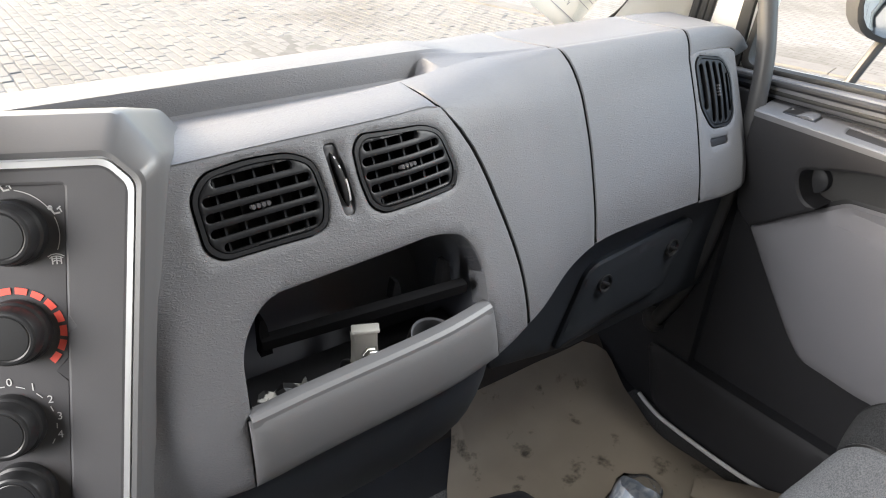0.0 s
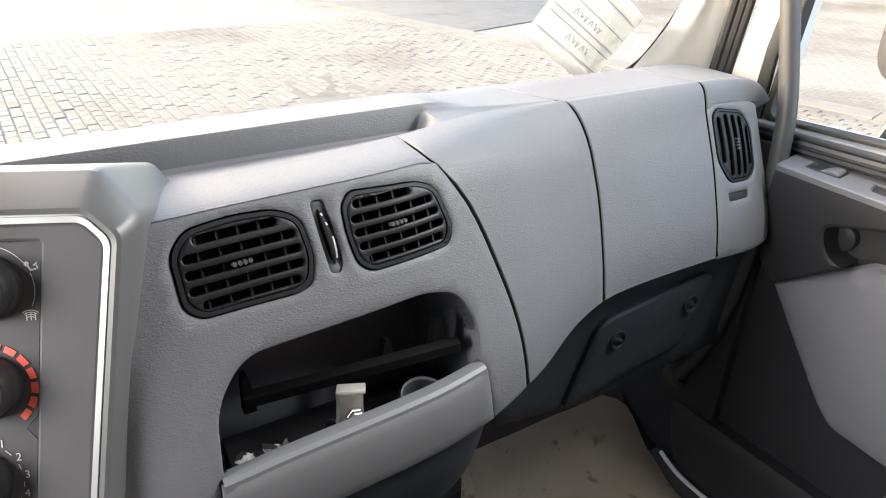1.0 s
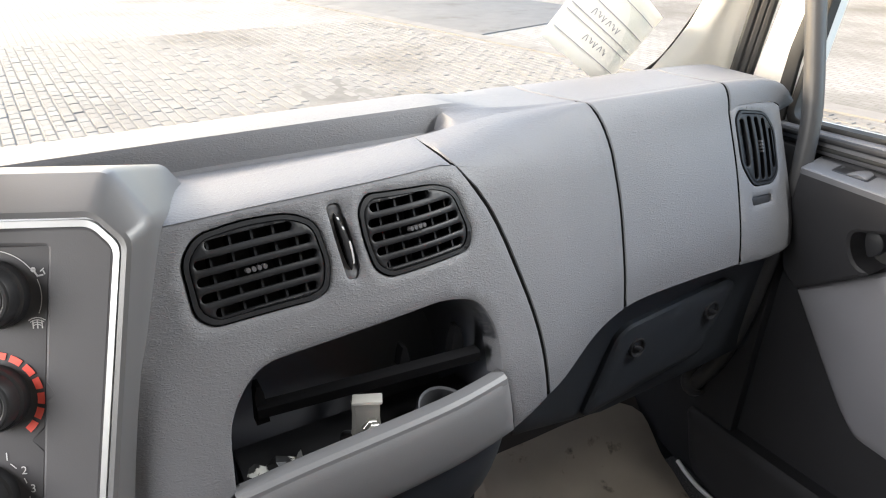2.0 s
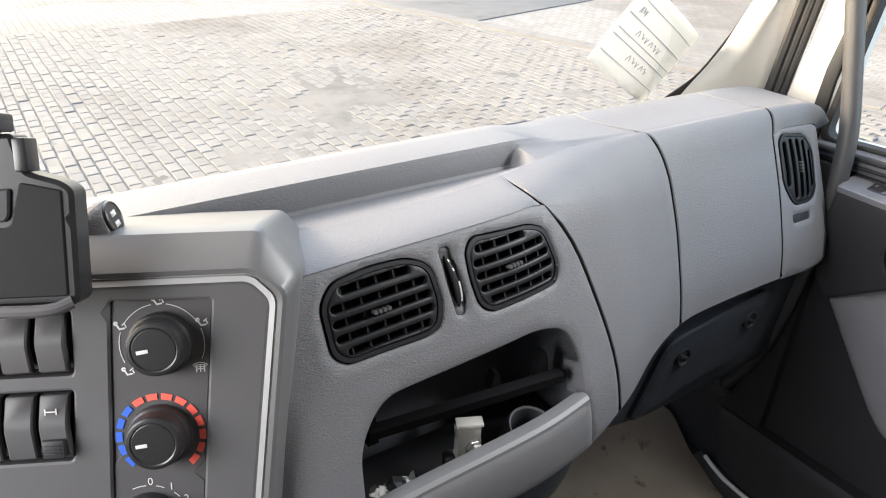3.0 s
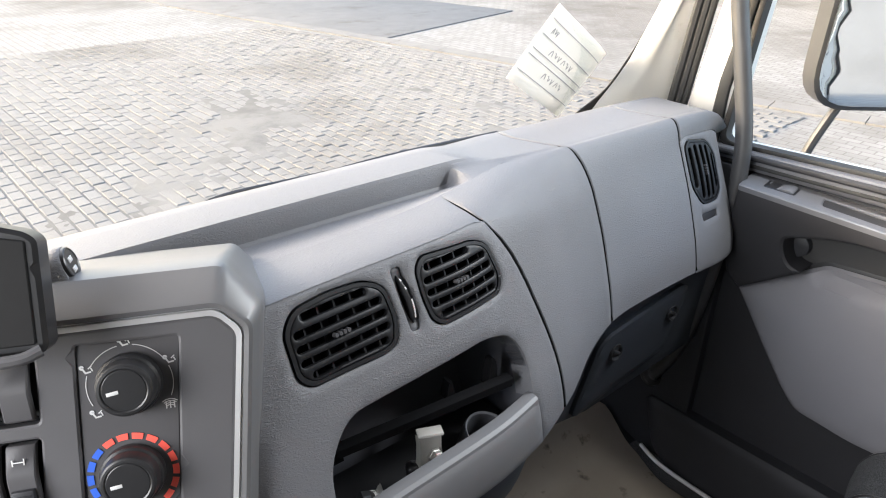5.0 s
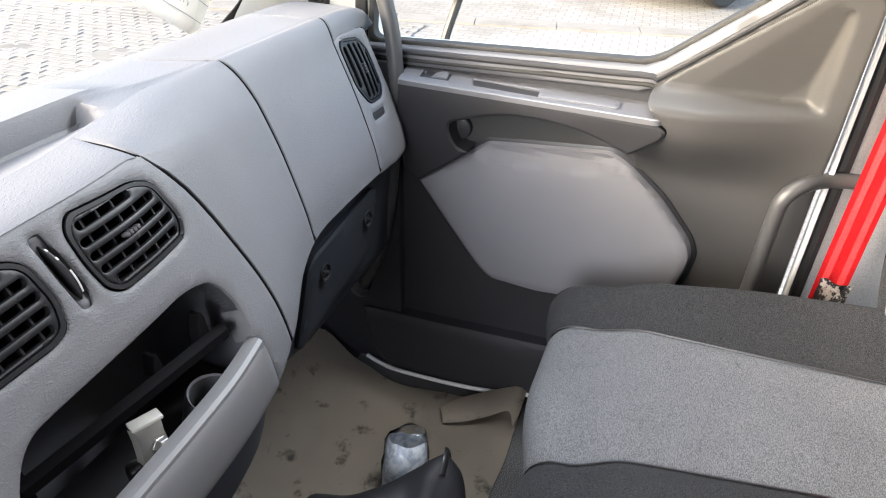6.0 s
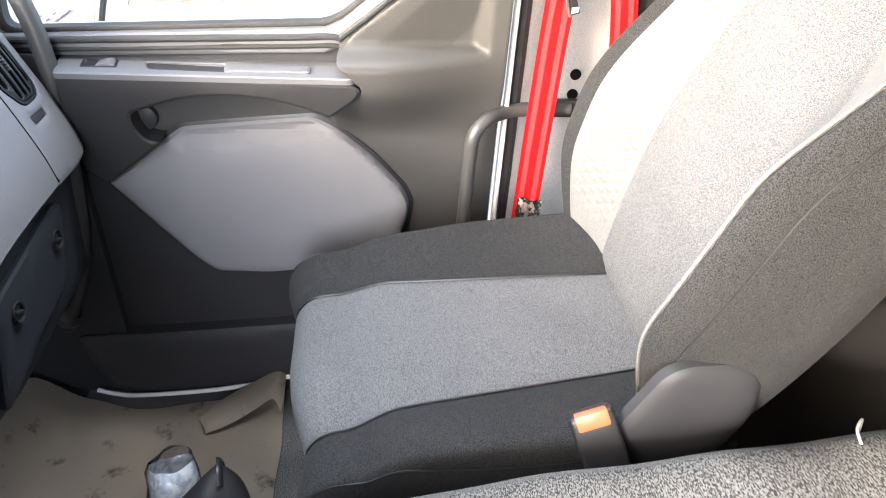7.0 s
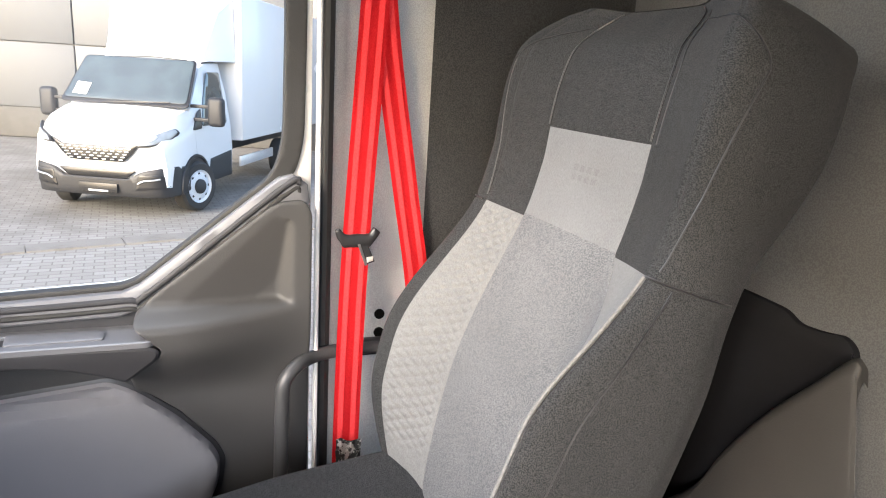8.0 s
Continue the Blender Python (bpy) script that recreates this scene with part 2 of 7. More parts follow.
M = {
    "dash": mat("grained_grey_plastic", (0.132, 0.134, 0.144), 0.56, var=0.05, scale=14, bump=1.0, bump_scale=360, bump_kind="leather"),
    "console": mat("smooth_grey_plastic", (0.108, 0.108, 0.112), 0.42, var=0.05, scale=14, bump=0.06, bump_scale=900),
    "ctrl": mat("satin_charcoal_plastic", (0.072, 0.070, 0.074), 0.46, var=0.06, scale=20, bump=0.08, bump_scale=900, spec=0.3),
    # black rail and clips; also the shade painted inside the rear bin
    "matblack": mat("black_moulding_and_bin_shade", (0.008, 0.008, 0.009), 0.9, var=0.1, scale=40, spec=0.08),
    "binwell": mat("bin_lining_plastic", (0.088, 0.090, 0.102), 0.6, var=0.06, scale=14, bump=0.1, bump_scale=500, spec=0.25),
    "doorsmooth": mat("fine_grey_plastic", (0.142, 0.143, 0.150), 0.5, var=0.05, scale=14, bump=0.15, bump_scale=500, bump_kind="leather"),
    "panel": mat("dark_grey_plastic", (0.095, 0.093, 0.098), 0.45, var=0.07, scale=20, bump=0.08, bump_scale=900, spec=0.25),
    "bin": mat("brown_grey_moulding", (0.034, 0.0325, 0.0305), 0.6, var=0.1, scale=12, bump=0.3, bump_scale=330, bump_kind="leather", spec=0.25),
    "charcoal": mat("charcoal_plastic", (0.030, 0.0305, 0.034), 0.48, var=0.1, scale=18, bump=0.1, bump_scale=700, spec=0.25),
    "kneedark": mat("blue_black_plastic", (0.040, 0.046, 0.056), 0.5, var=0.1, scale=18, bump=0.12, bump_scale=700, spec=0.25),
    "black": mat("black_plastic", (0.017, 0.017, 0.0185), 0.36, var=0.1, scale=40, bump=0.03, bump_scale=900),
    "ventgrey": mat("black_grey_vent_plastic", (0.012, 0.0125, 0.0145), 0.5, spec=0.3, var=0.08, scale=40, bump=0.03, bump_scale=900),
    "rubber": mat("black_rubber", (0.02, 0.02, 0.02), 0.7, var=0.2, scale=60, bump=0.2, bump_scale=500),
    "doorlight": mat("light_grey_vinyl", (0.19, 0.188, 0.203), 0.68, spec=0.3, var=0.04, scale=12, bump=0.3, bump_scale=330, bump_kind="leather"),
    "plate": mat("blue_grey_trim_plastic", (0.115, 0.117, 0.127), 0.4, var=0.05, scale=14, bump=0.1, bump_scale=700),
    "doormid": mat("mid_grey_vinyl", (0.052, 0.0515, 0.0515), 0.45, var=0.06, scale=12, bump=0.3, bump_scale=330, bump_kind="leather", spec=0.25),
    "doordark": mat("dark_grey_vinyl", (0.031, 0.031, 0.034), 0.55, var=0.1, scale=12, bump=0.3, bump_scale=330, bump_kind="leather", spec=0.25),
    "silver": mat("satin_silver_trim", (0.72, 0.72, 0.73), 0.32, metal=0.6, var=0.04),
    "zinc": mat("zinc_plated_steel", (0.46, 0.45, 0.42), 0.42, metal=0.35, var=0.15, scale=70, bump=0.1),
    "steel": mat("brushed_steel", (0.62, 0.61, 0.59), 0.3, metal=1.0, var=0.12, scale=90, bump=0.1),
    "cream": mat("off_white_paint", (0.62, 0.612, 0.58), 0.4, var=0.04, scale=9, spots=((0.4, 0.38, 0.34), 14, 0.62, 0.75)),
    "white": mat("white_paint", (0.72, 0.72, 0.72), 0.25, var=0.03, scale=4, coat=0.3),
    "mark": mat("white_print", (0.55, 0.55, 0.55), 0.6, var=0.02),
    "red": mat("red_print", (0.85, 0.11, 0.08), 0.5, var=0.05),
    "blue": mat("blue_print", (0.03, 0.12, 0.6), 0.5, var=0.05),
    "orange": mat("orange_red_plastic", (0.75, 0.13, 0.06), 0.4, var=0.05),
    "screen": mat("matt_black_screen", (0.009, 0.009, 0.0095), 0.65, spec=0.2, var=0.15, scale=60, spots=((0.2, 0.2, 0.2), 120, 0.76, 0.8)),
    "tube": mat("grey_coated_tube", (0.05, 0.05, 0.052), 0.42, var=0.06, scale=25, bump=0.1, bump_scale=700),
    "mat": mat("dirty_beige_vinyl_sheet", (0.35, 0.298, 0.244), 0.5, var=0.15, scale=9, bump=0.1, bump_scale=60, spots=((0.085, 0.072, 0.06), 15, 0.585, 0.69)),
    "carpet": fabric("grey_felt_carpet", (0.05, 0.05, 0.052), (0.13, 0.13, 0.13), 420, (1, 1, 1)),
    "pillar": fabric("light_grey_felt", (0.38, 0.375, 0.355), (0.47, 0.465, 0.445), 500, (1, 1, 1)),
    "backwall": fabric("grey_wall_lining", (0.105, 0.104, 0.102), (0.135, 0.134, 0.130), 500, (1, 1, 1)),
    # darker copy of the wall lining; the rear corner's shade is in its colour
    "corner_shade": fabric("shade_darkened_lining", (0.036, 0.036, 0.0362), (0.062, 0.062, 0.0623), 500, (1, 1, 1)),
    "f_dark": fabric("charcoal_flecked_cloth", (0.012, 0.0123, 0.0131), (0.038, 0.0385, 0.040), 900, (0.6, 1.2, 1.2)),
    "f_mid": fabric("mid_grey_cloth", (0.068, 0.0695, 0.0735), (0.142, 0.145, 0.152), 850, (0.5, 1.3, 1.3)),
    "f_light": fabric("pale_quilted_cloth", (0.120, 0.1205, 0.121), (0.150, 0.1505, 0.151), 1200),
    "f_label": fabric("silver_grey_cloth", (0.118, 0.120, 0.126), (0.146, 0.148, 0.154), 1300),
    "f_mark": fabric("embossed_cloth", (0.104, 0.106, 0.112), (0.132, 0.134, 0.140), 1300),
    "f_fold": fabric("grey_ribbed_cloth", (0.03, 0.0297, 0.0295), (0.17, 0.168, 0.165), 800, (0.42, 1.0, 1.0)),
    "belt": fabric("red_webbing", (0.64, 0.014, 0.02), (0.72, 0.024, 0.03), 1500, (1, 1, 0.2)),
    "beltmid": fabric("bright_red_webbing", (0.70, 0.035, 0.04), (0.77, 0.055, 0.06), 1500, (1, 1, 0.2)),
    "label": mat("white_blue_label_film", (0.72, 0.74, 0.78), 0.3, var=0.1, scale=40, spots=((0.42, 0.47, 0.56), 60, 0.46, 0.56)),
    "paper": mat("paper_sheet", (0.8, 0.79, 0.75), 0.8, var=0.02),
    # white print of the belt tag; the same spots paint the foil scrap's glints
    "tag": mat("black_white_tag_and_glints", (0.03, 0.03, 0.032), 0.4, var=0.2, scale=60, spots=((0.6, 0.6, 0.58), 55, 0.52, 0.56)),
    "void": mat("dark_hole", (0.004, 0.004, 0.004), 0.9, var=0.1, spec=0.05),
    "ink": mat("grey_ink", (0.3, 0.31, 0.34), 0.8, var=0.05),
    "bag": mat("black_bag_nylon", (0.022, 0.022, 0.026), 0.62, spec=0.3, var=0.15, scale=20, bump=0.3, bump_scale=60),
    "window": glass("clear_glass"),
    "bottle": glass("clear_plastic_film", (0.86, 0.88, 0.9)),
    "mirror": mat("mirror_glass", (0.86, 0.88, 0.88), 0.02, metal=1.0, var=0.01),
    "headlining": fabric("pale_headlining", (0.17, 0.168, 0.164), (0.205, 0.203, 0.198), 300, (1, 1, 1)),
    "tyre": mat("tyre_rubber", (0.03, 0.03, 0.03), 0.8, var=0.2, scale=20, bump=0.3, bump_scale=80),
    "rim": mat("steel_wheel", (0.62, 0.64, 0.67), 0.45, metal=0.1, var=0.1),
    "vanglass": mat("tinted_glass", (0.058, 0.074, 0.078), 0.04, var=0.35, scale=3.0, spec=1.0),
    "vanplastic": mat("dark_bumper_plastic", (0.022, 0.0225, 0.025), 0.55, var=0.1, scale=10),
    "lamp": mat("headlamp_glass", (0.30, 0.32, 0.34), 0.14, metal=0.2, var=0.2, scale=10, coat=0.6),
    "sand": mat("grey_joint_sand", (0.178, 0.169, 0.154), 0.95, spec=0.1, var=0.25, scale=6, bump=0.4, bump_scale=80, spots=((0.212, 0.202, 0.184), 0.9, 0.46, 0.58)),
    "facade": mat("pale_cladding", (0.118, 0.122, 0.126), 0.55, var=0.05, scale=2),
    "plinth": mat("grey_concrete_plinth", (0.105, 0.101, 0.094), 0.8, var=0.15, scale=5, bump=0.4, bump_scale=30),
    "concrete": mat("worn_concrete", (0.22, 0.208, 0.19), 0.85, spec=0.12, var=0.12, scale=3, bump=0.3, bump_scale=40, spots=((0.165, 0.15, 0.132), 1.2, 0.55, 0.7)),
}


def paver_material():
    """Concrete pavers: each one toned by its own chance, wide dusty and damp stains over all."""
    m = bpy.data.materials.new("grey_concrete_paver")
    m.use_nodes = True
    nt = m.node_tree
    b = nt.nodes["Principled BSDF"]
    geo = nt.nodes.new("ShaderNodeNewGeometry")
    oi = nt.nodes.new("ShaderNodeObjectInfo")
    addr = nt.nodes.new("ShaderNodeMath")
    addr.operation = "ADD"
    nt.links.new(geo.outputs["Random Per Island"], addr.inputs[0])
    nt.links.new(oi.outputs["Random"], addr.inputs[1])
    fr = nt.nodes.new("ShaderNodeMath")
    fr.operation = "FRACT"
    nt.links.new(addr.outputs[0], fr.inputs[0])
    ramp = nt.nodes.new("ShaderNodeValToRGB")
    e = ramp.color_ramp.elements
    e[0].color = (0.21, 0.2, 0.182, 1)
    e[1].color = (0.24, 0.229, 0.21, 1)
    nt.links.new(fr.outputs[0], ramp.inputs[0])
    stain = nt.nodes.new("ShaderNodeTexNoise")
    stain.inputs["Scale"].default_value = 0.45
    stain.inputs["Detail"].default_value = 6
    stain.inputs["Roughness"].default_value = 0.62
    nt.links.new(geo.outputs["Position"], stain.inputs["Vector"])
    mr = nt.nodes.new("ShaderNodeMapRange")
    mr.inputs["From Min"].default_value = 0.5
    mr.inputs["From Max"].default_value = 0.68
    mr.inputs["To Max"].default_value = 0.75
    nt.links.new(stain.outputs["Fac"], mr.inputs["Value"])
    mx = nt.nodes.new("ShaderNodeMix")
    mx.data_type = "RGBA"
    mx.inputs[7].default_value = (0.14, 0.127, 0.11, 1)
    nt.links.new(mr.outputs[0], mx.inputs[0])
    nt.links.new(ramp.outputs["Color"], mx.inputs[6])
    nt.links.new(mx.outputs[2], b.inputs["Base Color"])
    b.inputs["Roughness"].default_value = 0.85
    b.inputs["Specular IOR Level"].default_value = 0.15
    n = nt.nodes.new("ShaderNodeTexNoise")
    n.inputs["Scale"].default_value = 60
    nt.links.new(geo.outputs["Position"], n.inputs["Vector"])
    bp = nt.nodes.new("ShaderNodeBump")
    bp.inputs["Strength"].default_value = 0.35
    bp.inputs["Distance"].default_value = 0.01
    nt.links.new(n.outputs["Fac"], bp.inputs["Height"])
    nt.links.new(bp.outputs["Normal"], b.inputs["Normal"])
    return m


def ground_material():
    """Far paving: courses with dark joints, and dirt, at real size."""
    m = bpy.data.materials.new("paved_yard_ground")
    m.use_nodes = True
    nt = m.node_tree
    b = nt.nodes["Principled BSDF"]
    geo = nt.nodes.new("ShaderNodeNewGeometry")
    br = nt.nodes.new("ShaderNodeTexBrick")
    br.inputs["Color1"].default_value = (0.25, 0.238, 0.218, 1)
    br.inputs["Color2"].default_value = (0.295, 0.283, 0.262, 1)
    br.inputs["Mortar"].default_value = (0.185, 0.175, 0.158, 1)
    br.inputs["Scale"].default_value = 1.0
    br.inputs["Brick Width"].default_value = 0.20
    br.inputs["Row Height"].default_value = 0.118
    br.inputs["Mortar Size"].default_value = 0.008
    turn = nt.nodes.new("ShaderNodeMapping")
    turn.inputs["Rotation"].default_value = (0, 0, radians(-95))
    nt.links.new(geo.outputs["Position"], turn.inputs["Vector"])
    nt.links.new(turn.outputs[0], br.inputs["Vector"])
    stain = nt.nodes.new("ShaderNodeTexNoise")
    stain.inputs["Scale"].default_value = 0.3
    stain.inputs["Detail"].default_value = 7
    stain.inputs["Roughness"].default_value = 0.62
    nt.links.new(geo.outputs["Position"], stain.inputs["Vector"])
    mr = nt.nodes.new("ShaderNodeMapRange")
    mr.inputs["From Min"].default_value = 0.47
    mr.inputs["From Max"].default_value = 0.68
    mr.inputs["To Max"].default_value = 0.85
    nt.links.new(stain.outputs["Fac"], mr.inputs["Value"])
    mx = nt.nodes.new("ShaderNodeMix")
    mx.data_type = "RGBA"
    mx.inputs[7].default_value = (0.135, 0.121, 0.105, 1)
    nt.links.new(mr.outputs[0], mx.inputs[0])
    nt.links.new(br.outputs["Color"], mx.inputs[6])
    nt.links.new(mx.outputs[2], b.inputs["Base Color"])
    b.inputs["Roughness"].default_value = 0.85
    b.inputs["Specular IOR Level"].default_value = 0.15
    return m


M["paver"] = paver_material()
M["ground"] = ground_material()

# ---------------------------------------------------------------- building tools


def thing(name, at, label, category, group="", kind=""):
    """An empty at a thing's base; its parts are hung under it."""
    e = new(name)
    e.empty_display_size = 0.05
    e.location = at
    return tagged(e, label, category, group, kind)


def finish(me, ob, material, parent, label, angle=35):
    if material is not None:
        me.materials.append(material)
    me.polygons.foreach_set("use_smooth", [True] * len(me.polygons))
    me.set_sharp_from_angle(angle=radians(angle))
    if parent is not None:
        ob.parent = parent
        ob.matrix_parent_inverse = world_of(parent).inverted()
    if label:
        ob["label"] = label
    return ob


def world_of(ob):
    m = ob.matrix_basis.copy()
    if ob.parent is not None:
        m = world_of(ob.parent) @ ob.matrix_parent_inverse @ m
    return m


def part(name, bm, material, parent, label="", angle=35):
    """Links a bmesh, in world metres, as one mesh under a thing or a part."""
    me = bpy.data.meshes.new(name)
    bmesh.ops.recalc_face_normals(bm, faces=bm.faces[:])
    bm.to_mesh(me)
    bm.free()
    return finish(me, new(name, me), M[material] if isinstance(material, str) else material, parent, label, angle)


def face_to(ob, way):
    """Turns a pane's faces towards a side."""
    me = ob.data
    if sum((p.normal * p.area for p in me.polygons), Vector()).dot(Vector(way)) < 0:
        me.flip_normals()


def structure(name, bm, material, label, category, angle=35):
    ob = part(name, bm, material, None, "", angle)
    return tagged(ob, label, category, kind="structure")


def block(bm, lo, hi, r=0.0, m=None, seg=2):
    """A box with rounded edges between two corners, then turned by m."""
    t = bmesh.new()
    bmesh.ops.create_cube(t, size=1)
    for v in t.verts:
        v.co = Vector([lo[i] + (v.co[i] + 0.5) * (hi[i] - lo[i]) for i in range(3)])
    if r:
        bmesh.ops.bevel(t, geom=t.edges[:], offset=r, segments=seg, affect="EDGES", profile=0.5)
    if m is not None:
        bmesh.ops.transform(t, matrix=m, verts=t.verts)
    join(bm, t)
    return bm


def join(bm, other):
    me = bpy.data.meshes.new("tmp")
    other.to_mesh(me)
    other.free()
    bm.from_mesh(me)
    bpy.data.meshes.remove(me)


def smooth_path(pts, n=8):
    """Catmull-Rom through the points."""
    p = [Vector(q) for q in pts]
    p = [2 * p[0] - p[1]] + p + [2 * p[-1] - p[-2]]
    out = []
    for i in range(1, len(p) - 2):
        for k in range(n):
            t = k / n
            a, b, c, d = p[i - 1], p[i], p[i + 1], p[i + 2]
            out.append(0.5 * ((2 * b) + (c - a) * t + (2 * a - 5 * b + 4 * c - d) * t * t + (3 * b - a - 3 * c + d) * t ** 3))
    out.append(p[-2])
    return out


def tube(bm, pts, radius, sides=12, smooth=8, flat=1.0):
    """A round bar along a path; radius may be a list."""
    path = smooth_path(pts, smooth) if smooth else [Vector(p) for p in pts]
    rs = np.interp(np.linspace(0, 1, len(path)), np.linspace(0, 1, len(radius)), radius) if isinstance(radius, (list, tuple)) else [radius] * len(path)
    rings = []
    side = None
    for i, p in enumerate(path):
        d = (path[min(i + 1, len(path) - 1)] - path[max(i - 1, 0)]).normalized()
        if side is None:
            side = d.orthogonal().normalized()
        side = (side - d * side.dot(d)).normalized()
        up = d.cross(side)
        rings.append([bm.verts.new(p + rs[i] * (side * math.cos(a) + up * math.sin(a) * flat)) for a in np.linspace(0, 2 * math.pi, sides, endpoint=False)])
    for a, b in zip(rings, rings[1:]):
        for k in range(sides):
            bm.faces.new((a[k], a[(k + 1) % sides], b[(k + 1) % sides], b[k]))
    bm.faces.new(rings[0][::-1])
    bm.faces.new(rings[-1])
    return bm


def lathe(bm, profile, centre, axis, sides=32, ex=None):
    """Turns (radius, height) pairs about an axis through centre."""
    axis = Vector(axis).normalized()
    u = Vector(ex).normalized() if ex is not None else axis.orthogonal().normalized()
    w = axis.cross(u)
    c = Vector(centre)
    rings = []
    for r, h in profile:
        if r < 1e-6:
            rings.append([bm.verts.new(c + axis * h)])
        else:
            rings.append([bm.verts.new(c + axis * h + r * (u * math.cos(a) + w * math.sin(a))) for a in np.linspace(0, 2 * math.pi, sides, endpoint=False)])
    for a, b in zip(rings, rings[1:]):
        for k in range(sides):
            k2 = (k + 1) % sides
            if len(a) == 1:
                bm.faces.new((a[0], b[k], b[k2]))
            elif len(b) == 1:
                bm.faces.new((a[k], a[k2], b[0]))
            else:
                bm.faces.new((a[k], a[k2], b[k2], b[k]))
    return bm


def grid(bm, rows):
    """A sheet through rows of points."""
    vs = [[bm.verts.new(p) for p in r] for r in rows]
    for a, b in zip(vs, vs[1:]):
        for k in range(len(a) - 1):
            bm.faces.new((a[k], a[k + 1], b[k + 1], b[k]))
    return vs


def rounded(pts, r, n=5):
    """A polygon with its corners rounded; r may be a list."""
    out = []
    m = len(pts)
    for i in range(m):
        p, a, b = Vector(pts[i]), Vector(pts[i - 1]), Vector(pts[(i + 1) % m])
        ri = r[i] if isinstance(r, (list, tuple)) else r
        da, db = (a - p), (b - p)
        k = min(ri, da.length * 0.45, db.length * 0.45)
        if k < 1e-5:
            out.append(tuple(p))
            continue
        s, e = p + da.normalized() * k, p + db.normalized() * k
        for j in range(n + 1):
            t = j / n
            out.append(tuple((1 - t) ** 2 * s + 2 * t * (1 - t) * p + t * t * e))
    return out


def resample(poly, step):
    out = []
    m = len(poly)
    for i in range(m):
        a, b = np.array(poly[i], float), np.array(poly[(i + 1) % m], float)
        k = max(1, int(np.ceil(np.linalg.norm(b - a) / step)))
        for j in range(k):
            out.append(tuple(a + (b - a) * j / k))
    return out


def inside(poly, x, y):
    """Which of the points lie inside the polygon."""
    px, py = np.array(poly).T
    x, y = np.asarray(x, float), np.asarray(y, float)
    c = np.zeros(x.shape, bool)
    j = len(px) - 1
    for i in range(len(px)):
        cond = ((py[i] > y) != (py[j] > y)) & (x < (px[j] - px[i]) * (y - py[i]) / (py[j] - py[i] + 1e-12) + px[i])
        c ^= cond
        j = i
    return c


def edge_distance(poly, pts):
    """Distance of points to the polygon's outline."""
    p = np.asarray(pts, float)
    best = np.full(len(p), 1e9)
    for i in range(len(poly)):
        a, b = np.array(poly[i - 1], float), np.array(poly[i], float)
        ab = b - a
        t = np.clip(((p - a) @ ab) / (ab @ ab + 1e-15), 0, 1)
        best = np.minimum(best, np.linalg.norm(p - (a + t[:, None] * ab), axis=1))
    return best


def panel(outline, place, step=0.012, holes=(), wall=0.006, edge=0.002, height=None, hole_wall=None):
    """A moulded sheet: an outline with holes, meshed and laid on a surface by place(a, b, d), d metres proud,
    with rounded rims that turn back by wall."""
    loops = [resample(outline, step)] + [resample(h, step) for h in holes]
    pts, cons = [], []
    for lp in loops:
        s = len(pts)
        pts += lp
        cons += [(s + i, s + (i + 1) % len(lp)) for i in range(len(lp))]
    o = np.array(loops[0])
    lo, hi = o.min(0), o.max(0)
    gx, gy = np.meshgrid(np.arange(lo[0], hi[0], step), np.arange(lo[1], hi[1], step))
    gx[::2] += step / 2
    g = np.c_[gx.ravel(), gy.ravel()]
    ok = inside(loops[0], g[:, 0], g[:, 1])
    for h in loops[1:]:
        ok &= ~inside(h, g[:, 0], g[:, 1])
    g = g[ok]
    inner = []
    for k, lp in enumerate(loops):
        p = np.array(lp)
        t = np.roll(p, -1, 0) - np.roll(p, 1, 0)
        nrm = np.c_[-t[:, 1], t[:, 0]] / (np.linalg.norm(t, axis=1)[:, None] + 1e-12)
        for sgn in (1, -1):
            q = p + nrm * sgn * edge * 1.6
            w = inside(loops[0], q[:, 0], q[:, 1])
            for h in loops[1:]:
                w &= ~inside(h, q[:, 0], q[:, 1])
            inner.append(q[w])
    inner = np.concatenate(inner) if inner else np.zeros((0, 2))
    for lp in loops:
        g = g[edge_distance(lp, g) > max(edge * 2.6, step * 0.45)]
        inner = inner[edge_distance(lp, inner) > edge * 1.2]
    allp = [Vector(p) for p in pts] + [Vector(p) for p in inner] + [Vector(p) for p in g]
    v2, _, f2, _, _, _ = delaunay_2d_cdt(allp, cons, [], 0, 1e-6)
    arr = np.array([tuple(v) for v in v2])
    dist = np.minimum.reduce([edge_distance(lp, arr) for lp in loops])
    hgt = height(arr, edge_distance(loops[0], arr)) if height else np.zeros(len(arr))
    bm = bmesh.new()
    vs = [bm.verts.new(place(a, b, hgt[i] - (edge if dist[i] < edge * 0.5 else 0.0))) for i, (a, b) in enumerate(arr)]
    cen = np.array([arr[list(f)].mean(0) for f in f2])
    ok = inside(loops[0], cen[:, 0], cen[:, 1])
    for h in loops[1:]:
        ok &= ~inside(h, cen[:, 0], cen[:, 1])
    for f, k in zip(f2, ok):
        if k:
            bm.faces.new([vs[i] for i in f])
    for v in [v for v in bm.verts if not v.link_faces]:
        bm.verts.remove(v)
    if wall:
        rim = [e for e in bm.edges if len(e.link_faces) == 1]
        pos = {v: i for i, v in enumerate(vs) if v.is_valid}
        twin = {}
        for e in rim:
            for v in e.verts:
                if v not in twin:
                    i = pos[v]
                    depth = wall
                    if hole_wall is not None and edge_distance(loops[0], arr[i:i + 1])[0] > 1e-4:
                        depth = hole_wall
                    twin[v] = bm.verts.new(place(arr[i][0], arr[i][1], hgt[i] - edge - depth))
        for e in rim:
            a, b = e.verts
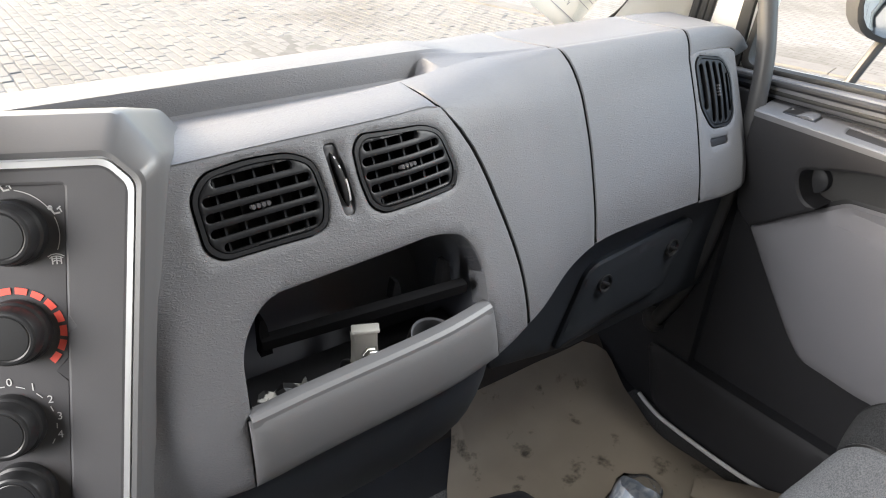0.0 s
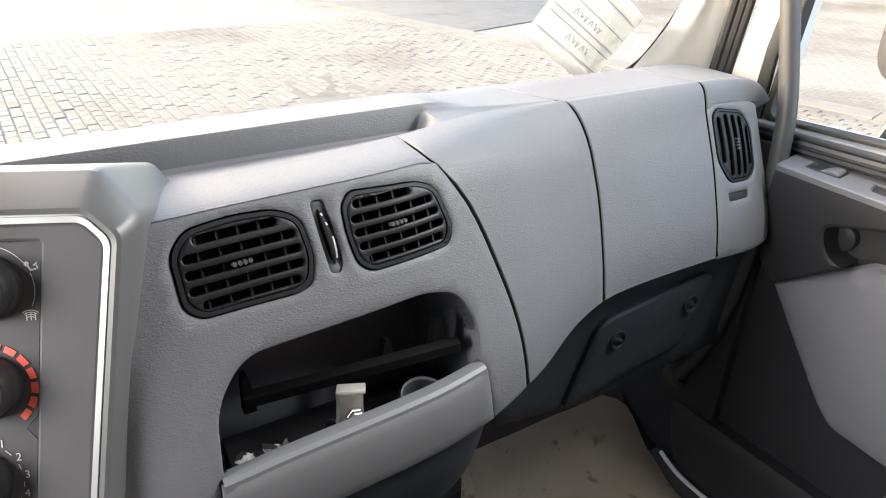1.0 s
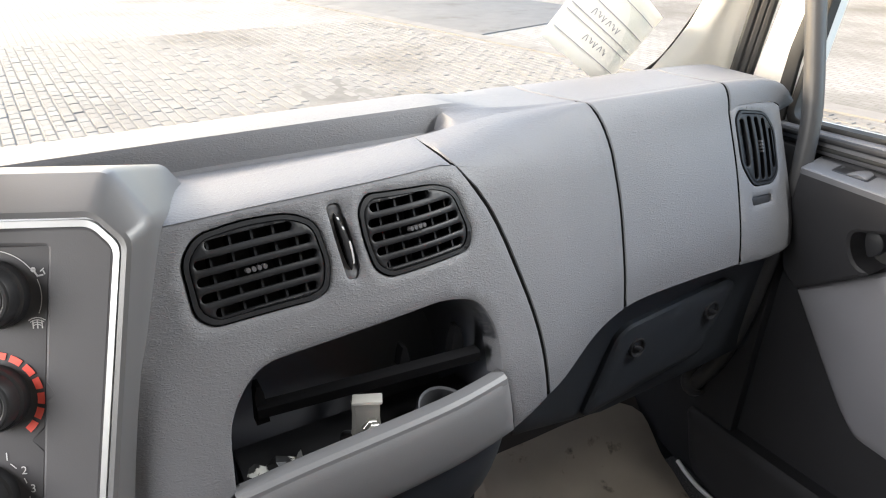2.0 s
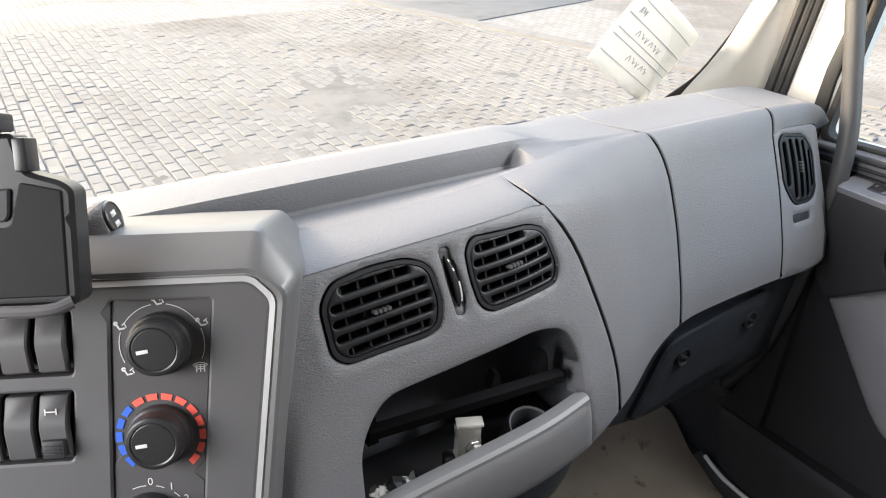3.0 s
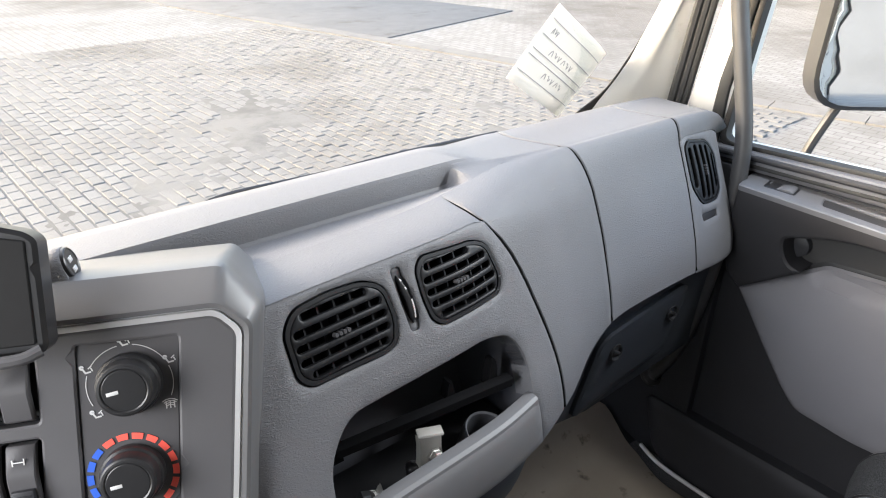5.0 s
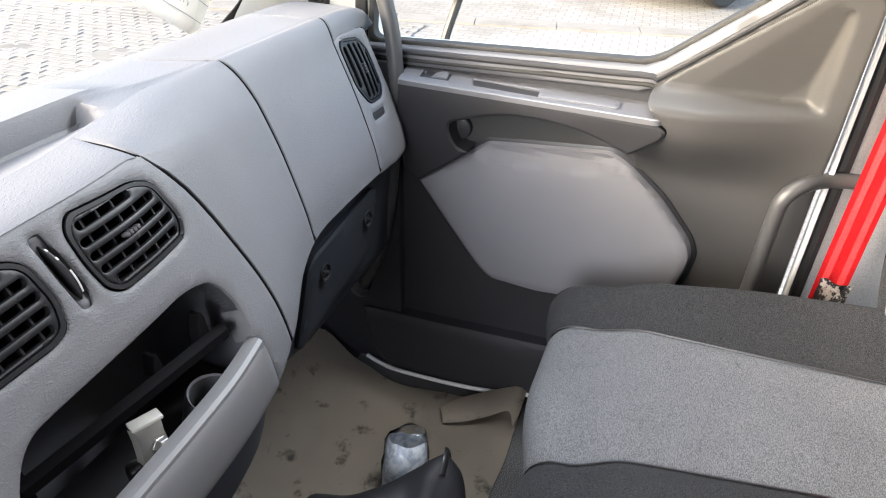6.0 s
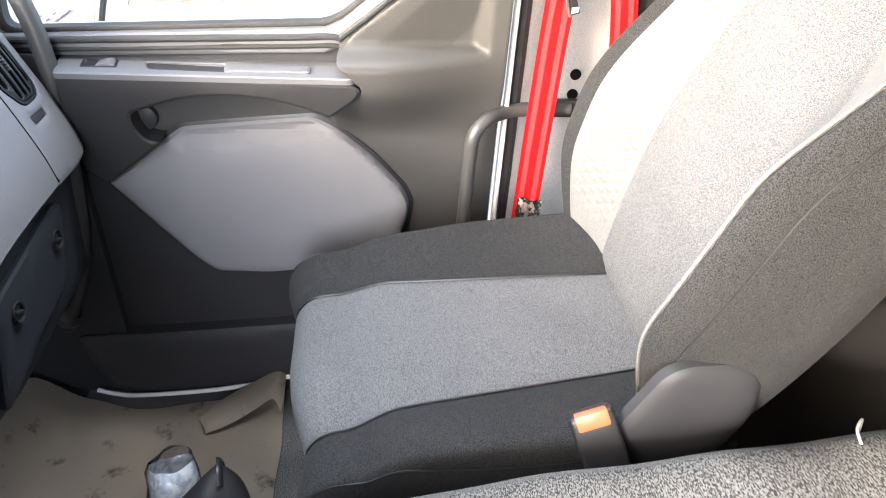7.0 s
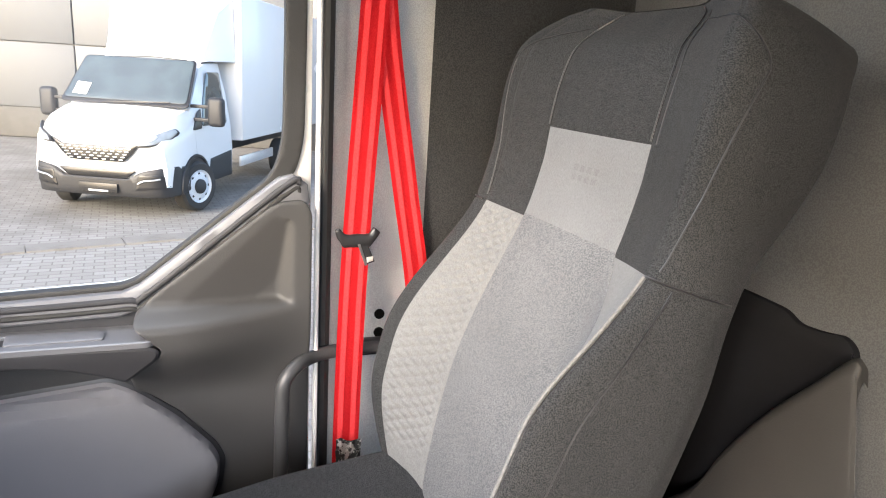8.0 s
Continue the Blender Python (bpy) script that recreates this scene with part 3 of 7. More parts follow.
            bm.faces.new((a, b, twin[b], twin[a]))
    return bm


def interp(x, xs, ys):
    """Smooth curve through few stations."""
    i = max(0, min(len(xs) - 2, int(np.searchsorted(xs, x)) - 1))
    t = min(1, max(0, (x - xs[i]) / (xs[i + 1] - xs[i])))
    m0 = (ys[i + 1] - ys[max(i - 1, 0)]) / (xs[i + 1] - xs[max(i - 1, 0)])
    m1 = (ys[min(i + 2, len(xs) - 1)] - ys[i]) / (xs[min(i + 2, len(xs) - 1)] - xs[i])
    h = xs[i + 1] - xs[i]
    return (2 * t ** 3 - 3 * t ** 2 + 1) * ys[i] + (t ** 3 - 2 * t ** 2 + t) * h * m0 + (-2 * t ** 3 + 3 * t ** 2) * ys[i + 1] + (t ** 3 - t ** 2) * h * m1


def step01(a, b, x):
    t = min(1, max(0, (x - a) / (b - a)))
    return t * t * (3 - 2 * t)

# ---------------------------------------------------------------- cab shell
FLOOR = 0.25
GROUND = -0.78
DOOR = 0.985


def cab_shell():
    bm = bmesh.new()
    block(bm, (-1.02, -0.66, FLOOR - 0.05), (1.02, 0.92, FLOOR), 0.004)
    structure("floor", bm, "carpet", "dark grey carpeted cab floor", "floor")
    bm = bmesh.new()
    grid(bm, [[(x, 0.80, FLOOR - 0.002) for x in (-1.0, 1.0)], [(x, 0.90, FLOOR + 0.02) for x in (-1.0, 1.0)],
              [(x, 1.0, FLOOR + 0.14) for x in (-1.0, 1.0)], [(x, 1.03, 0.70) for x in (-1.0, 1.0)], [(x, 1.03, 0.86) for x in (-1.0, 1.0)]])
    bmesh.ops.solidify(bm, geom=bm.faces[:], thickness=0.02)
    structure("wall_front", bm, "charcoal", "black sloped toe board below the dashboard", "wall")
    bm = bmesh.new()
    rows = []
    for z in (FLOOR - 0.02, 0.6, 0.95, 1.25, 1.6, 1.95):
        rows.append([(x, -0.60 - 0.04 * step01(1.1, 1.9, z) + 0.012 * math.sin(3 * x), z) for x in np.linspace(-1.02, 1.06, 22)])
    grid(bm, rows)
    bmesh.ops.solidify(bm, geom=bm.faces[:], thickness=0.03)
    structure("wall_rear", bm, "backwall", "grey moulded lining of the cab's rear wall", "wall")
    bm = bmesh.new()
    block(bm, (-1.06, -0.68, 1.93), (1.06, 0.72, 1.97), 0.01)
    structure("ceiling", bm, "headlining", "pale cloth headlining of the cab roof", "ceiling")
    # windscreen header above the glass
    bm = bmesh.new()
    block(bm, (-1.04, 0.74, 1.79), (1.04, 0.86, 1.97), 0.02)
    structure("trim", bm, "headlining", "pale padded trim above the windscreen", "trim")
    # body under the floor, down to the ground
    bm = bmesh.new()
    block(bm, (-1.0, -0.62, GROUND - 0.01), (1.0, 1.0, FLOOR - 0.055), 0.03)
    structure("cab_base", bm, "charcoal", "dark lower body of the truck cab", "truck body")
    # driver's side, out of view: wall with a window opening
    bm = bmesh.new()
    for lo, hi in (((-1.05, -0.66, 0.2), (-1.0, 0.80, 1.0)), ((-1.05, -0.66, 1.0), (-1.0, 0.0, 1.95)), ((-1.05, 0.0, 1.74), (-1.0, 0.80, 1.95)), ((-1.05, 0.78, 0.2), (-1.0, 1.02, 1.06))):
        block(bm, lo, hi, 0.003)
    structure("wall_left", bm, "doormid", "grey trimmed side wall by the driver", "wall")
    bm = bmesh.new()
    tube(bm, [(-0.99, 0.94, 1.04), (-0.995, 0.88, 1.4), (-0.99, 0.76, 1.9)], 0.045, smooth=6)
    structure("pillar_left", bm, "cream", "off-white painted windscreen pillar", "pillar")


def windscreen_y(x, z):
    return 1.012 - 0.30 * (z - 1.117) - 0.05 * step01(0.75, 1.05, abs(x))


def windscreen():
    outline = rounded([(-1.005, 0.90), (1.005, 0.90), (1.015, 1.85), (-1.015, 1.85)], [0.05, 0.05, 0.1, 0.1], 8)
    bm = panel(outline, lambda a, b, d: Vector((a, windscreen_y(a, b) - d, b)), 0.06, wall=0.0, edge=0.001)
    w = part("window_1", bm, "window", None)
    tagged(w, "clear raked windscreen of the truck cab", "windscreen", kind="structure")
    w.visible_shadow = False
    face_to(w, (0, -1, 0))
    # black border of the glass
    hole = rounded([(-0.60, 0.925), (0.72, 0.925), (0.842, 0.988), (0.892, 1.033), (0.926, 1.062), (0.945, 1.10), (0.962, 1.15), (0.980, 1.21), (0.992, 1.32), (0.992, 1.83), (-0.965, 1.83), (-0.965, 1.42), (-0.95, 1.21), (-0.925, 1.12), (-0.874, 1.045), (-0.80, 0.985)], 0.05, 5)
    bm = panel(outline, lambda a, b, d: Vector((a, windscreen_y(a, b) - 0.004 - d, b)), 0.03, holes=[hole], wall=0.002, edge=0.0008)
    part("glass_border", bm, "rubber", w, "black ceramic border of the windscreen")


def pillar_right():
    """Painted A-pillar between windscreen and door, with its seals."""
    bm = bmesh.new()
    rows = []
    for z in np.linspace(0.97, 1.95, 26):
        k = step01(1.15, 0.98, z)
        yg = windscreen_y(0.97, z) - 0.006
        lean = 0.13 * (z - 1.07)
        w = 0.030 * step01(1.12, 1.28, z)
        prof = [(0.955 - 0.085 * k + w, yg + 0.0), (0.953 - 0.07 * k + w, yg - 0.012), (0.957 - 0.04 * k + w, yg - 0.04), (0.972 - 0.02 * k + 0.6 * w, 0.912 - lean), (0.995 + 0.3 * w, 0.888 - lean), (1.03, 0.880 - lean), (1.05, 0.92 - lean), (1.04, 0.99 - lean)]
        pts = smooth_path([(x, y, z) for x, y in prof], 4)
        rows.append(pts)
    grid(bm, rows)
    bmesh.ops.solidify(bm, geom=bm.faces[:], thickness=0.004)
    p = structure("pillar_right", bm, "cream", "off-white painted windscreen pillar beside the passenger door", "pillar")
    bm = bmesh.new()
    lean = lambda z: 0.13 * (z - 1.07)
    for dy, r in ((0.879, 0.009), (0.866, 0.008), (0.856, 0.007)):
        tube(bm, [(0.990 + 0.3 * (0.879 - dy), dy - lean(z), z) for z in (0.6, 0.9, 1.1, 1.3, 1.6, 1.93)], r, sides=8, smooth=4)
    part("door_seal", bm, "rubber", p, "black ribbed rubber door seal")
    # closing sheet outside, between pillar and door opening
    bm = bmesh.new()
    block(bm, (0.965, 0.70, 0.2), (1.04, 1.06, 0.98), 0.006)
    structure("wall_side", bm, "charcoal", "black kick panel ahead of the door", "wall")


# ---------------------------------------------------------------- dashboard
DX = [-1.0, -0.02, 0.05, 0.10, 0.24, 0.30, 0.345, 0.40, 0.48, 0.565, 0.65, 0.795, 0.86, 0.90, 0.93, 0.955, 0.98]
DY = [0.570, 0.570, 0.572, 0.576, 0.584, 0.594, 0.606, 0.628, 0.665, 0.690, 0.697, 0.702, 0.706, 0.713, 0.727, 0.755, 0.81]
RAKE = 0.45
Z_TOP_X = [-1.0, 0.36, 0.46, 0.56, 0.80, 0.89, 0.93, 0.955, 0.98]
Z_TOP = [1.108, 1.107, 1.099, 1.095, 1.092, 1.086, 1.073, 1.053, 1.030]
Z_BOT_X = [-1.0, 0.34, 0.42, 0.50, 0.57, 0.80, 0.95]
Z_BOT = [0.838, 0.838, 0.838, 0.852, 0.856, 0.851, 0.841]


def brow(x):
    """How far the rounded brow drops before the raked face begins."""
    return interp(x, [0.285, 0.47, 0.76, 0.81], [0.0105, 0.05, 0.048, 0.030])


def dash_y(x, z):
    lean = max(0.0, z - interp(x, Z_TOP_X, Z_TOP) + 0.045) ** 2 * (1 - step01(0.30, 0.42, x))
    return interp(x, DX, DY) + RAKE * (z - 1.0) + 2.2 * max(0.0, 0.92 - z) ** 2 + 3.5 * lean


def dash_profile(x, tray=True):
    """Rows (y, z) across the dashboard at x: back edge, top, rounded brow, raked face, tuck."""
    zt = interp(x, Z_TOP_X, Z_TOP)
    zb = interp(x, Z_BOT_X, Z_BOT)
    end = step01(0.84, 0.97, x)
    back = 0.85 + 0.015 * end
    edge = 0.80
    k = 0.024 * (1 - step01(0.345, 0.354, x)) if tray else 0.0
    lip = 0.005 * (1 - step01(0.36, 0.42, x)) if tray else 0.0
    g = 0.003 * (1 - step01(0.36, 0.42, x))
    w = 1.0 - step01(0.36, 0.50, x)
    rows = [(back + 0.07, zt - 0.09), (back + 0.03, zt - 0.022 - 0.008 * w), (back + 0.012, zt - 0.004 - 0.010 * w), (back, zt + lip - 0.009 * w), (edge + 0.02, zt + lip - 0.002 * w),
            (edge - 0.032, zt + lip), (edge - 0.0355, zt + lip - g - k * 0.1), (edge - 0.039, zt + lip - g - k), (edge - 0.043, zt - k - 0.3 * g)]
    yf = dash_y(x, zt)
    kf = 0.012 * (1 - step01(0.05, 0.62, x)) if tray else 0.0
    a = (min(yf + 0.062, edge - 0.052), zt - kf)
    for t in (0.33, 0.66, 0.9):
        rows.append(((edge - 0.043) * (1 - t) + a[0] * t, (zt - k - 0.001) * (1 - t) + a[1] * t))
    b = (min(yf + 0.010, a[0] - 0.012), zt - kf * 0.45)
    c = (dash_y(x, zt - brow(x)), zt - brow(x))
    for t in np.linspace(0, 1, 9):
        rows.append(((1 - t) ** 2 * a[0] + 2 * t * (1 - t) * b[0] + t * t * c[0], (1 - t) ** 2 * a[1] + 2 * t * (1 - t) * b[1] + t * t * c[1]))
    n_brow = len(rows)
    for t in np.linspace(0, 1, 14)[1:]:
        z = c[1] + (zb + 0.015 - c[1]) * t
        rows.append((dash_y(x, z), z))
    yb = dash_y(x, zb)
    rows += [(yb + 0.001, zb + 0.006), (yb + 0.008, zb), (yb + 0.02, zb - 0.004), (yb + 0.07, zb - 0.006)]
    return rows, n_brow


N_TOP = 12
N_BROW = 21
SEAM1_Z = [0.80, 0.867, 0.933, 1.0, 1.034, 1.065, 1.095, 1.12]
SEAM1_X = [0.381, 0.378, 0.371, 0.352, 0.340, 0.324, 0.300, 0.283]


def seam1(z):
    return interp(z, SEAM1_Z, SEAM1_X)


def seam2(y, z):
    return 0.568 - 0.055 * step01(0.70, 0.82, y) - 0.018 * step01(1.0, 0.85, z)


def seam3(y, z):
    return 0.795 - 0.03 * step01(0.73, 0.80, y) - 0.014 * step01(1.0, 0.85, z)


def skin(left, right, r0, r1, n, tray=True, lip=(True, True)):
    """A piece of the dashboard's skin between two seams, its edges rolled into the gap."""
    us = [0.0] + list(np.linspace(0, 1, n + 1)[1:-1]) + [1.0]
    rows = []
    for r in range(r0, r1):
        row = []
        xl, xr = -0.95, 0.95
        for _ in range(4):
            py, pz = dash_profile(max(-0.99, xl), tray)[0][r]
            xl = left(py, pz)
            qy, qz = dash_profile(min(0.98, xr), tray)[0][r]
            xr = right(qy, qz)
        gap = 0.0016
        fade = 1.0 if r0 != N_TOP else step01(-0.5, 3.5, r - r0)
        xl2, xr2 = xl + (gap * fade if lip[0] else 0), xr - (gap * fade if lip[1] else 0)
        cols = [(xl2, 0.010 * fade)] if lip[0] else []
        cols += [(xl2, 0.0016 * fade if lip[0] else 0.0), (xl2 + 0.002, 0.0)]
        cols += [(xl2 + 0.002 + (xr2 - xl2 - 0.004) * u, 0.0) for u in us[1:-1]]
        cols += [(xr2 - 0.002, 0.0), (xr2, 0.0016 * fade if lip[1] else 0.0)]
        cols += [(xr2, 0.010 * fade)] if lip[1] else []
        for x, dn in cols:
            prof = dash_profile(x, tray)[0]
            y, z = prof[r]
            y0, z0 = prof[max(r - 1, 0)]
            y1, z1 = prof[min(r + 1, len(prof) - 1)]
            t = Vector((0, y1 - y0, z1 - z0)).normalized()
            nrm = Vector((0, t.z, -t.y))
            row.append(Vector((x, y, z)) + nrm * (-dn if nrm.y < 0 or nrm.z > 0 else dn))
        rows.append(row)
    bm = bmesh.new()
    grid(bm, rows)
    return bm


def dash_left(z):
    """Where the dashboard meets the side of the console."""
    return interp(z, [0.838, 0.883, 0.96, 1.02, 1.077, 1.117], [-0.060, -0.048, -0.024, -0.008, 0.012, 0.030])


def dash_place(a, b, d=0.0):
    n = Vector((0.04, -1, RAKE)).normalized()
    return Vector((a, dash_y(a, b), b)) + n * d


VENTS = {
    "a": rounded([(0.0465, 1.074), (0.061, 1.0885), (0.100, 1.0915), (0.137, 1.089), (0.1575, 1.079), (0.1625, 1.045), (0.156, 1.025), (0.143, 1.0205), (0.060, 1.0225), (0.0475, 1.033)], 0.017, 5),
    "b": rounded([(0.1945, 1.080), (0.205, 1.090), (0.276, 1.0845), (0.297, 1.075), (0.3085, 1.036), (0.300, 1.0205), (0.212, 1.0205), (0.199, 1.030), (0.194, 1.056)], 0.014, 5),
}
SLIDER = rounded([(0.1680, 1.088), (0.1815, 1.088), (0.1875, 1.034), (0.183, 1.0275), (0.1735, 1.0285), (0.170, 1.060)], 0.005, 4)
BIN = rounded([(0.0465, 0.895), (0.055, 0.957), (0.084, 0.987), (0.262, 0.9895), (0.300, 0.977), (0.3165, 0.945), (0.3125, 0.895)], [0.004, 0.03, 0.03, 0.03, 0.03, 0.03, 0.004], 6)


def air_vent(parent, outline, place, slats, vanes, label):
    """Black louvred outlet: frame, cross slats, vanes behind them, thumb tab and dark duct."""
    o = np.array(outline)
    c = o.mean(0)
    o = c + (o - c) * (1 - 0.0030 / (o.max(0) - o.min(0)))
    outline = [tuple(p) for p in o]
    lo, hi = o.min(0), o.max(0)
    inner = [tuple(c + (p - c) * np.array([1 - 0.0070 / (hi[0] - lo[0]), 1 - 0.0062 / (hi[1] - lo[1])])) for p in o]
    bm = panel(outline, lambda a, b, d: place(a, b, d + 0.002), 0.006, holes=[inner], wall=0.006, edge=0.0015, hole_wall=0.02)
    vent = part("air_vent", bm, "ventgrey", parent, label)
    bm = bmesh.new()
    k = resample(inner, 0.01)
    ring0 = [bm.verts.new(place(a, b, -0.004)) for a, b in k]
    ring1 = [bm.verts.new(place(a, b, -0.028)) for a, b in k]
    for i in range(len(k)):
        j = (i + 1) % len(k)
        bm.faces.new((ring0[i], ring0[j], ring1[j], ring1[i]))
    bm.faces.new(ring1)
    part("duct", bm, "charcoal", vent)
    il, ih = np.array(inner).min(0), np.array(inner).max(0)
    flip = slats < 0
    ns = abs(slats)
    mid, half = (il + ih) / 2, (ih - il) / 2
    # moulded louvre: slots with round ends between the slats
    fine = resample(inner, 0.0008)
    ax = 0 if flip else 1
    pitch = (ih[ax] - il[ax] - 0.002) / ns
    holes = []
    for i in range(ns):
        m0 = il[ax] + 0.001 + pitch * (i + 0.5)
        r = pitch * 0.295
        e0, e1 = -9.0, 9.0
        for off in (-r, 0.0, r):
            xs = [p[1 - ax] for p in fine if abs(p[ax] - m0 - off) < 0.0012]
            e0, e1 = max(e0, min(xs)), min(e1, max(xs))
        e0, e1 = e0 + 0.0030 + r, e1 - 0.0030 - r
        pill = [(e1 + r * math.cos(t), m0 + r * math.sin(t)) for t in np.linspace(-math.pi / 2, math.pi / 2, 7)]
        pill += [(e0 - r * math.cos(t), m0 - r * math.sin(t)) for t in np.linspace(-math.pi / 2, math.pi / 2, 7)]
        holes.append([(q, p) for p, q in pill] if flip else pill)
    bulge = lambda a, b: 0.0032 * (1 - ((a - mid[0]) / half[0]) ** 2) * (1 - ((b - mid[1]) / half[1]) ** 2)
    rim = [tuple(c + (np.array(p) - c) * 0.985) for p in inner]
    bm = panel(rim, lambda a, b, d: place(a, b, d - 0.0005 + bulge(a, b)), 0.0028, holes=holes, wall=0.004, edge=0.0007, hole_wall=0.006)
    part("louvre", bm, "ventgrey", vent, "slotted black louvre", angle=40)
    for i in range(abs(vanes)):
        f = (i + 1) / (abs(vanes) + 1)
        bm = bmesh.new()
        w = 0.0009
        if not flip:
            a = il[0] + (ih[0] - il[0]) * f
            q = [(a - w, il[1] + 0.003), (a + w, il[1] + 0.003), (a + w, ih[1] - 0.003), (a - w, ih[1] - 0.003)]
        else:
            b = il[1] + (ih[1] - il[1]) * f
            q = [(il[0] + 0.002, b - w), (ih[0] - 0.002, b - w), (ih[0] - 0.002, b + w), (il[0] + 0.002, b + w)]
        f0 = [bm.verts.new(place(a2, b2, -0.0050)) for a2, b2 in q]
        f1 = [bm.verts.new(place(a2, b2, -0.026)) for a2, b2 in q]
        bm.faces.new(f0)
        for k in range(4):
            bm.faces.new((f0[k], f0[(k + 1) % 4], f1[(k + 1) % 4], f1[k]))
        part("vane", bm, "ventgrey", vent)
    # thumb tab with ribs
    bm = bmesh.new()
    ca, cb = (il + ih) / 2 - (0.0 if flip else 0.004, 0.0)
    for s in (-1.5, -0.5, 0.5, 1.5):
        da, db = (0.0, s * 0.0042) if flip else (s * 0.0044, 0.0)
        ra, rb = (0.0020, 0.0015) if flip else (0.0018, 0.0019)
        q = [(ca + da + ra * math.cos(t), cb + db + rb * math.sin(t)) for t in np.linspace(0, 2 * math.pi, 10, endpoint=False)]
        v0 = [bm.verts.new(place(a2, b2, 0.0056)) for a2, b2 in q]
        v1 = [bm.verts.new(place(a2, b2, -0.002)) for a2, b2 in q]
        bm.faces.new(v0)
        for k in range(10):
            bm.faces.new((v0[k], v0[(k + 1) % 10], v1[(k + 1) % 10], v1[k]))
    part("thumb_tab", bm, "ctrl", vent, "small grey ribbed tab")
    return vent


def dashboard():
    dash = thing("dashboard", (0.2, 0.75, 0.84), "grey grained plastic truck dashboard with vents and open bin", "dashboard")
    last = len(dash_profile(0.2)[0])
    # top with tray, and the piece round to the second seam
    part("top_cover", skin(lambda y, z: -0.98, lambda y, z: seam2(y, z), 0, N_TOP + 1, 270, lip=(False, True)), "dash", dash)
    part("middle_cover", skin(lambda y, z: seam1(z), lambda y, z: seam2(y, z), N_TOP, last, 16), "dash", dash)
    part("airbag_cover", skin(lambda y, z: seam2(y, z), lambda y, z: seam3(y, z), 0, last, 14), "dash", dash)
    # unseen board added to stop sun passing through the open dashboard shell
    bm = bmesh.new()
    block(bm, (-0.97, 0.885, 0.70), (0.95, 0.905, 1.005), 0.004)
    part("bulkhead", bm, "charcoal", dash, "unseen dark board added behind the dashboard to block sun")
    # dark gaps under the seams
    for nm, r0 in (("seam1", N_TOP), ("seam2", 4), ("seam3", 4)):
        fn = {"seam1": lambda y, z: seam1(z), "seam2": seam2, "seam3": seam3}[nm]
        path = []
        for r in range(r0, last - 1):
            x = 0.5
            for _ in range(5):
                y, z = dash_profile(x)[0][r]
                x = fn(y, z)
            y, z = dash_profile(x)[0][r]
            y1, z1 = dash_profile(x)[0][r + 1]
            t = Vector((0, y1 - y, z1 - z)).normalized()
            path.append(Vector((x, y, z)) - Vector((0, t.z, -t.y)) * 0.0045)
        bm = bmesh.new()
        tube(bm, path, 0.0036, sides=8, smooth=0)
        part("seam_gap", bm, "void", dash, "dark joint between the covers")
    # end cap is cut for its own vent
    xs = lambda y, z: 0.962
    part("end_brow", skin(lambda y, z: seam3(y, z), xs, 0, N_BROW, 10, lip=(True, False)), "dash", dash)
    ze = lambda x: interp(x, Z_TOP_X, Z_TOP) - brow(x)
    e_out = [(seam3(0.7, z) + 0.0016, z) for z in np.linspace(ze(0.795), 0.855, 12)] + [(0.85, 0.849), (0.962, 0.845)] + [(0.962, z) for z in np.linspace(0.9, ze(0.962), 7)] + [(x, ze(x)) for x in (0.93, 0.90, 0.87, 0.84, 0.815)]
    v3 = rounded([(0.805, 1.046), (0.816, 1.056), (0.874, 1.046), (0.894, 1.020), (0.890, 0.962), (0.872, 0.950), (0.824, 0.953), (0.805, 0.985)], 0.012, 4)
    btn = rounded([(0.818, 0.941), (0.864, 0.938), (0.863, 0.927), (0.819, 0.929)], 0.004, 4)
    bm = panel(e_out, dash_place, 0.012, holes=[v3, btn], wall=0.008, edge=0.0016, hole_wall=0.006)
    part("end_cover", bm, "dash", dash)
    air_vent(dash, v3, dash_place, -5, 2, "black upright air vent at the dashboard's end")
    bm = panel(btn, lambda a, b, d: dash_place(a, b, d - 0.003), 0.004, wall=0.004, edge=0.001)
    part("vent_button", bm, "charcoal", dash, "small dark vent shut-off button")
    # centre face with openings for vents, slider and bin
    zc = lambda x: interp(x, Z_TOP_X, Z_TOP) - brow(x)
    part("centre_brow", skin(lambda y, z: dash_left(z), lambda y, z: seam1(z), N_TOP, N_BROW, 26, lip=(False, True)), "dash", dash)
    outline = [(x, zc(x) + 0.0005) for x in np.linspace(dash_left(1.093), seam1(1.088) - 0.0016, 26)]
    outline += [(seam1(z) - 0.0016, z) for z in np.linspace(1.088, 0.842, 14)[1:]]
    # lower edge leaves room for the bin's front
    outline += [(0.3225, 0.839), (0.3155, 0.9015), (0.0435, 0.9015), (0.0375, 0.838), (0.0, 0.838), (dash_left(0.838), 0.838)] + [(dash_left(z), z) for z in (0.88, 0.92, 0.96, 1.0, 1.04, 1.07)]
    # the bin opening meets the front's edge, so it is cut from the outline itself
    top_of_bin = [p for p in BIN if p[1] > 0.9016]
    i0 = outline.index((0.3155, 0.9015))
    ordered = sorted(top_of_bin, key=lambda p: math.atan2(p[1] - 0.90, p[0] - 0.185))
    outline = outline[:i0 + 1] + [(0.3128, 0.9015)] + ordered + [(0.0474, 0.9015)] + outline[i0 + 1:]
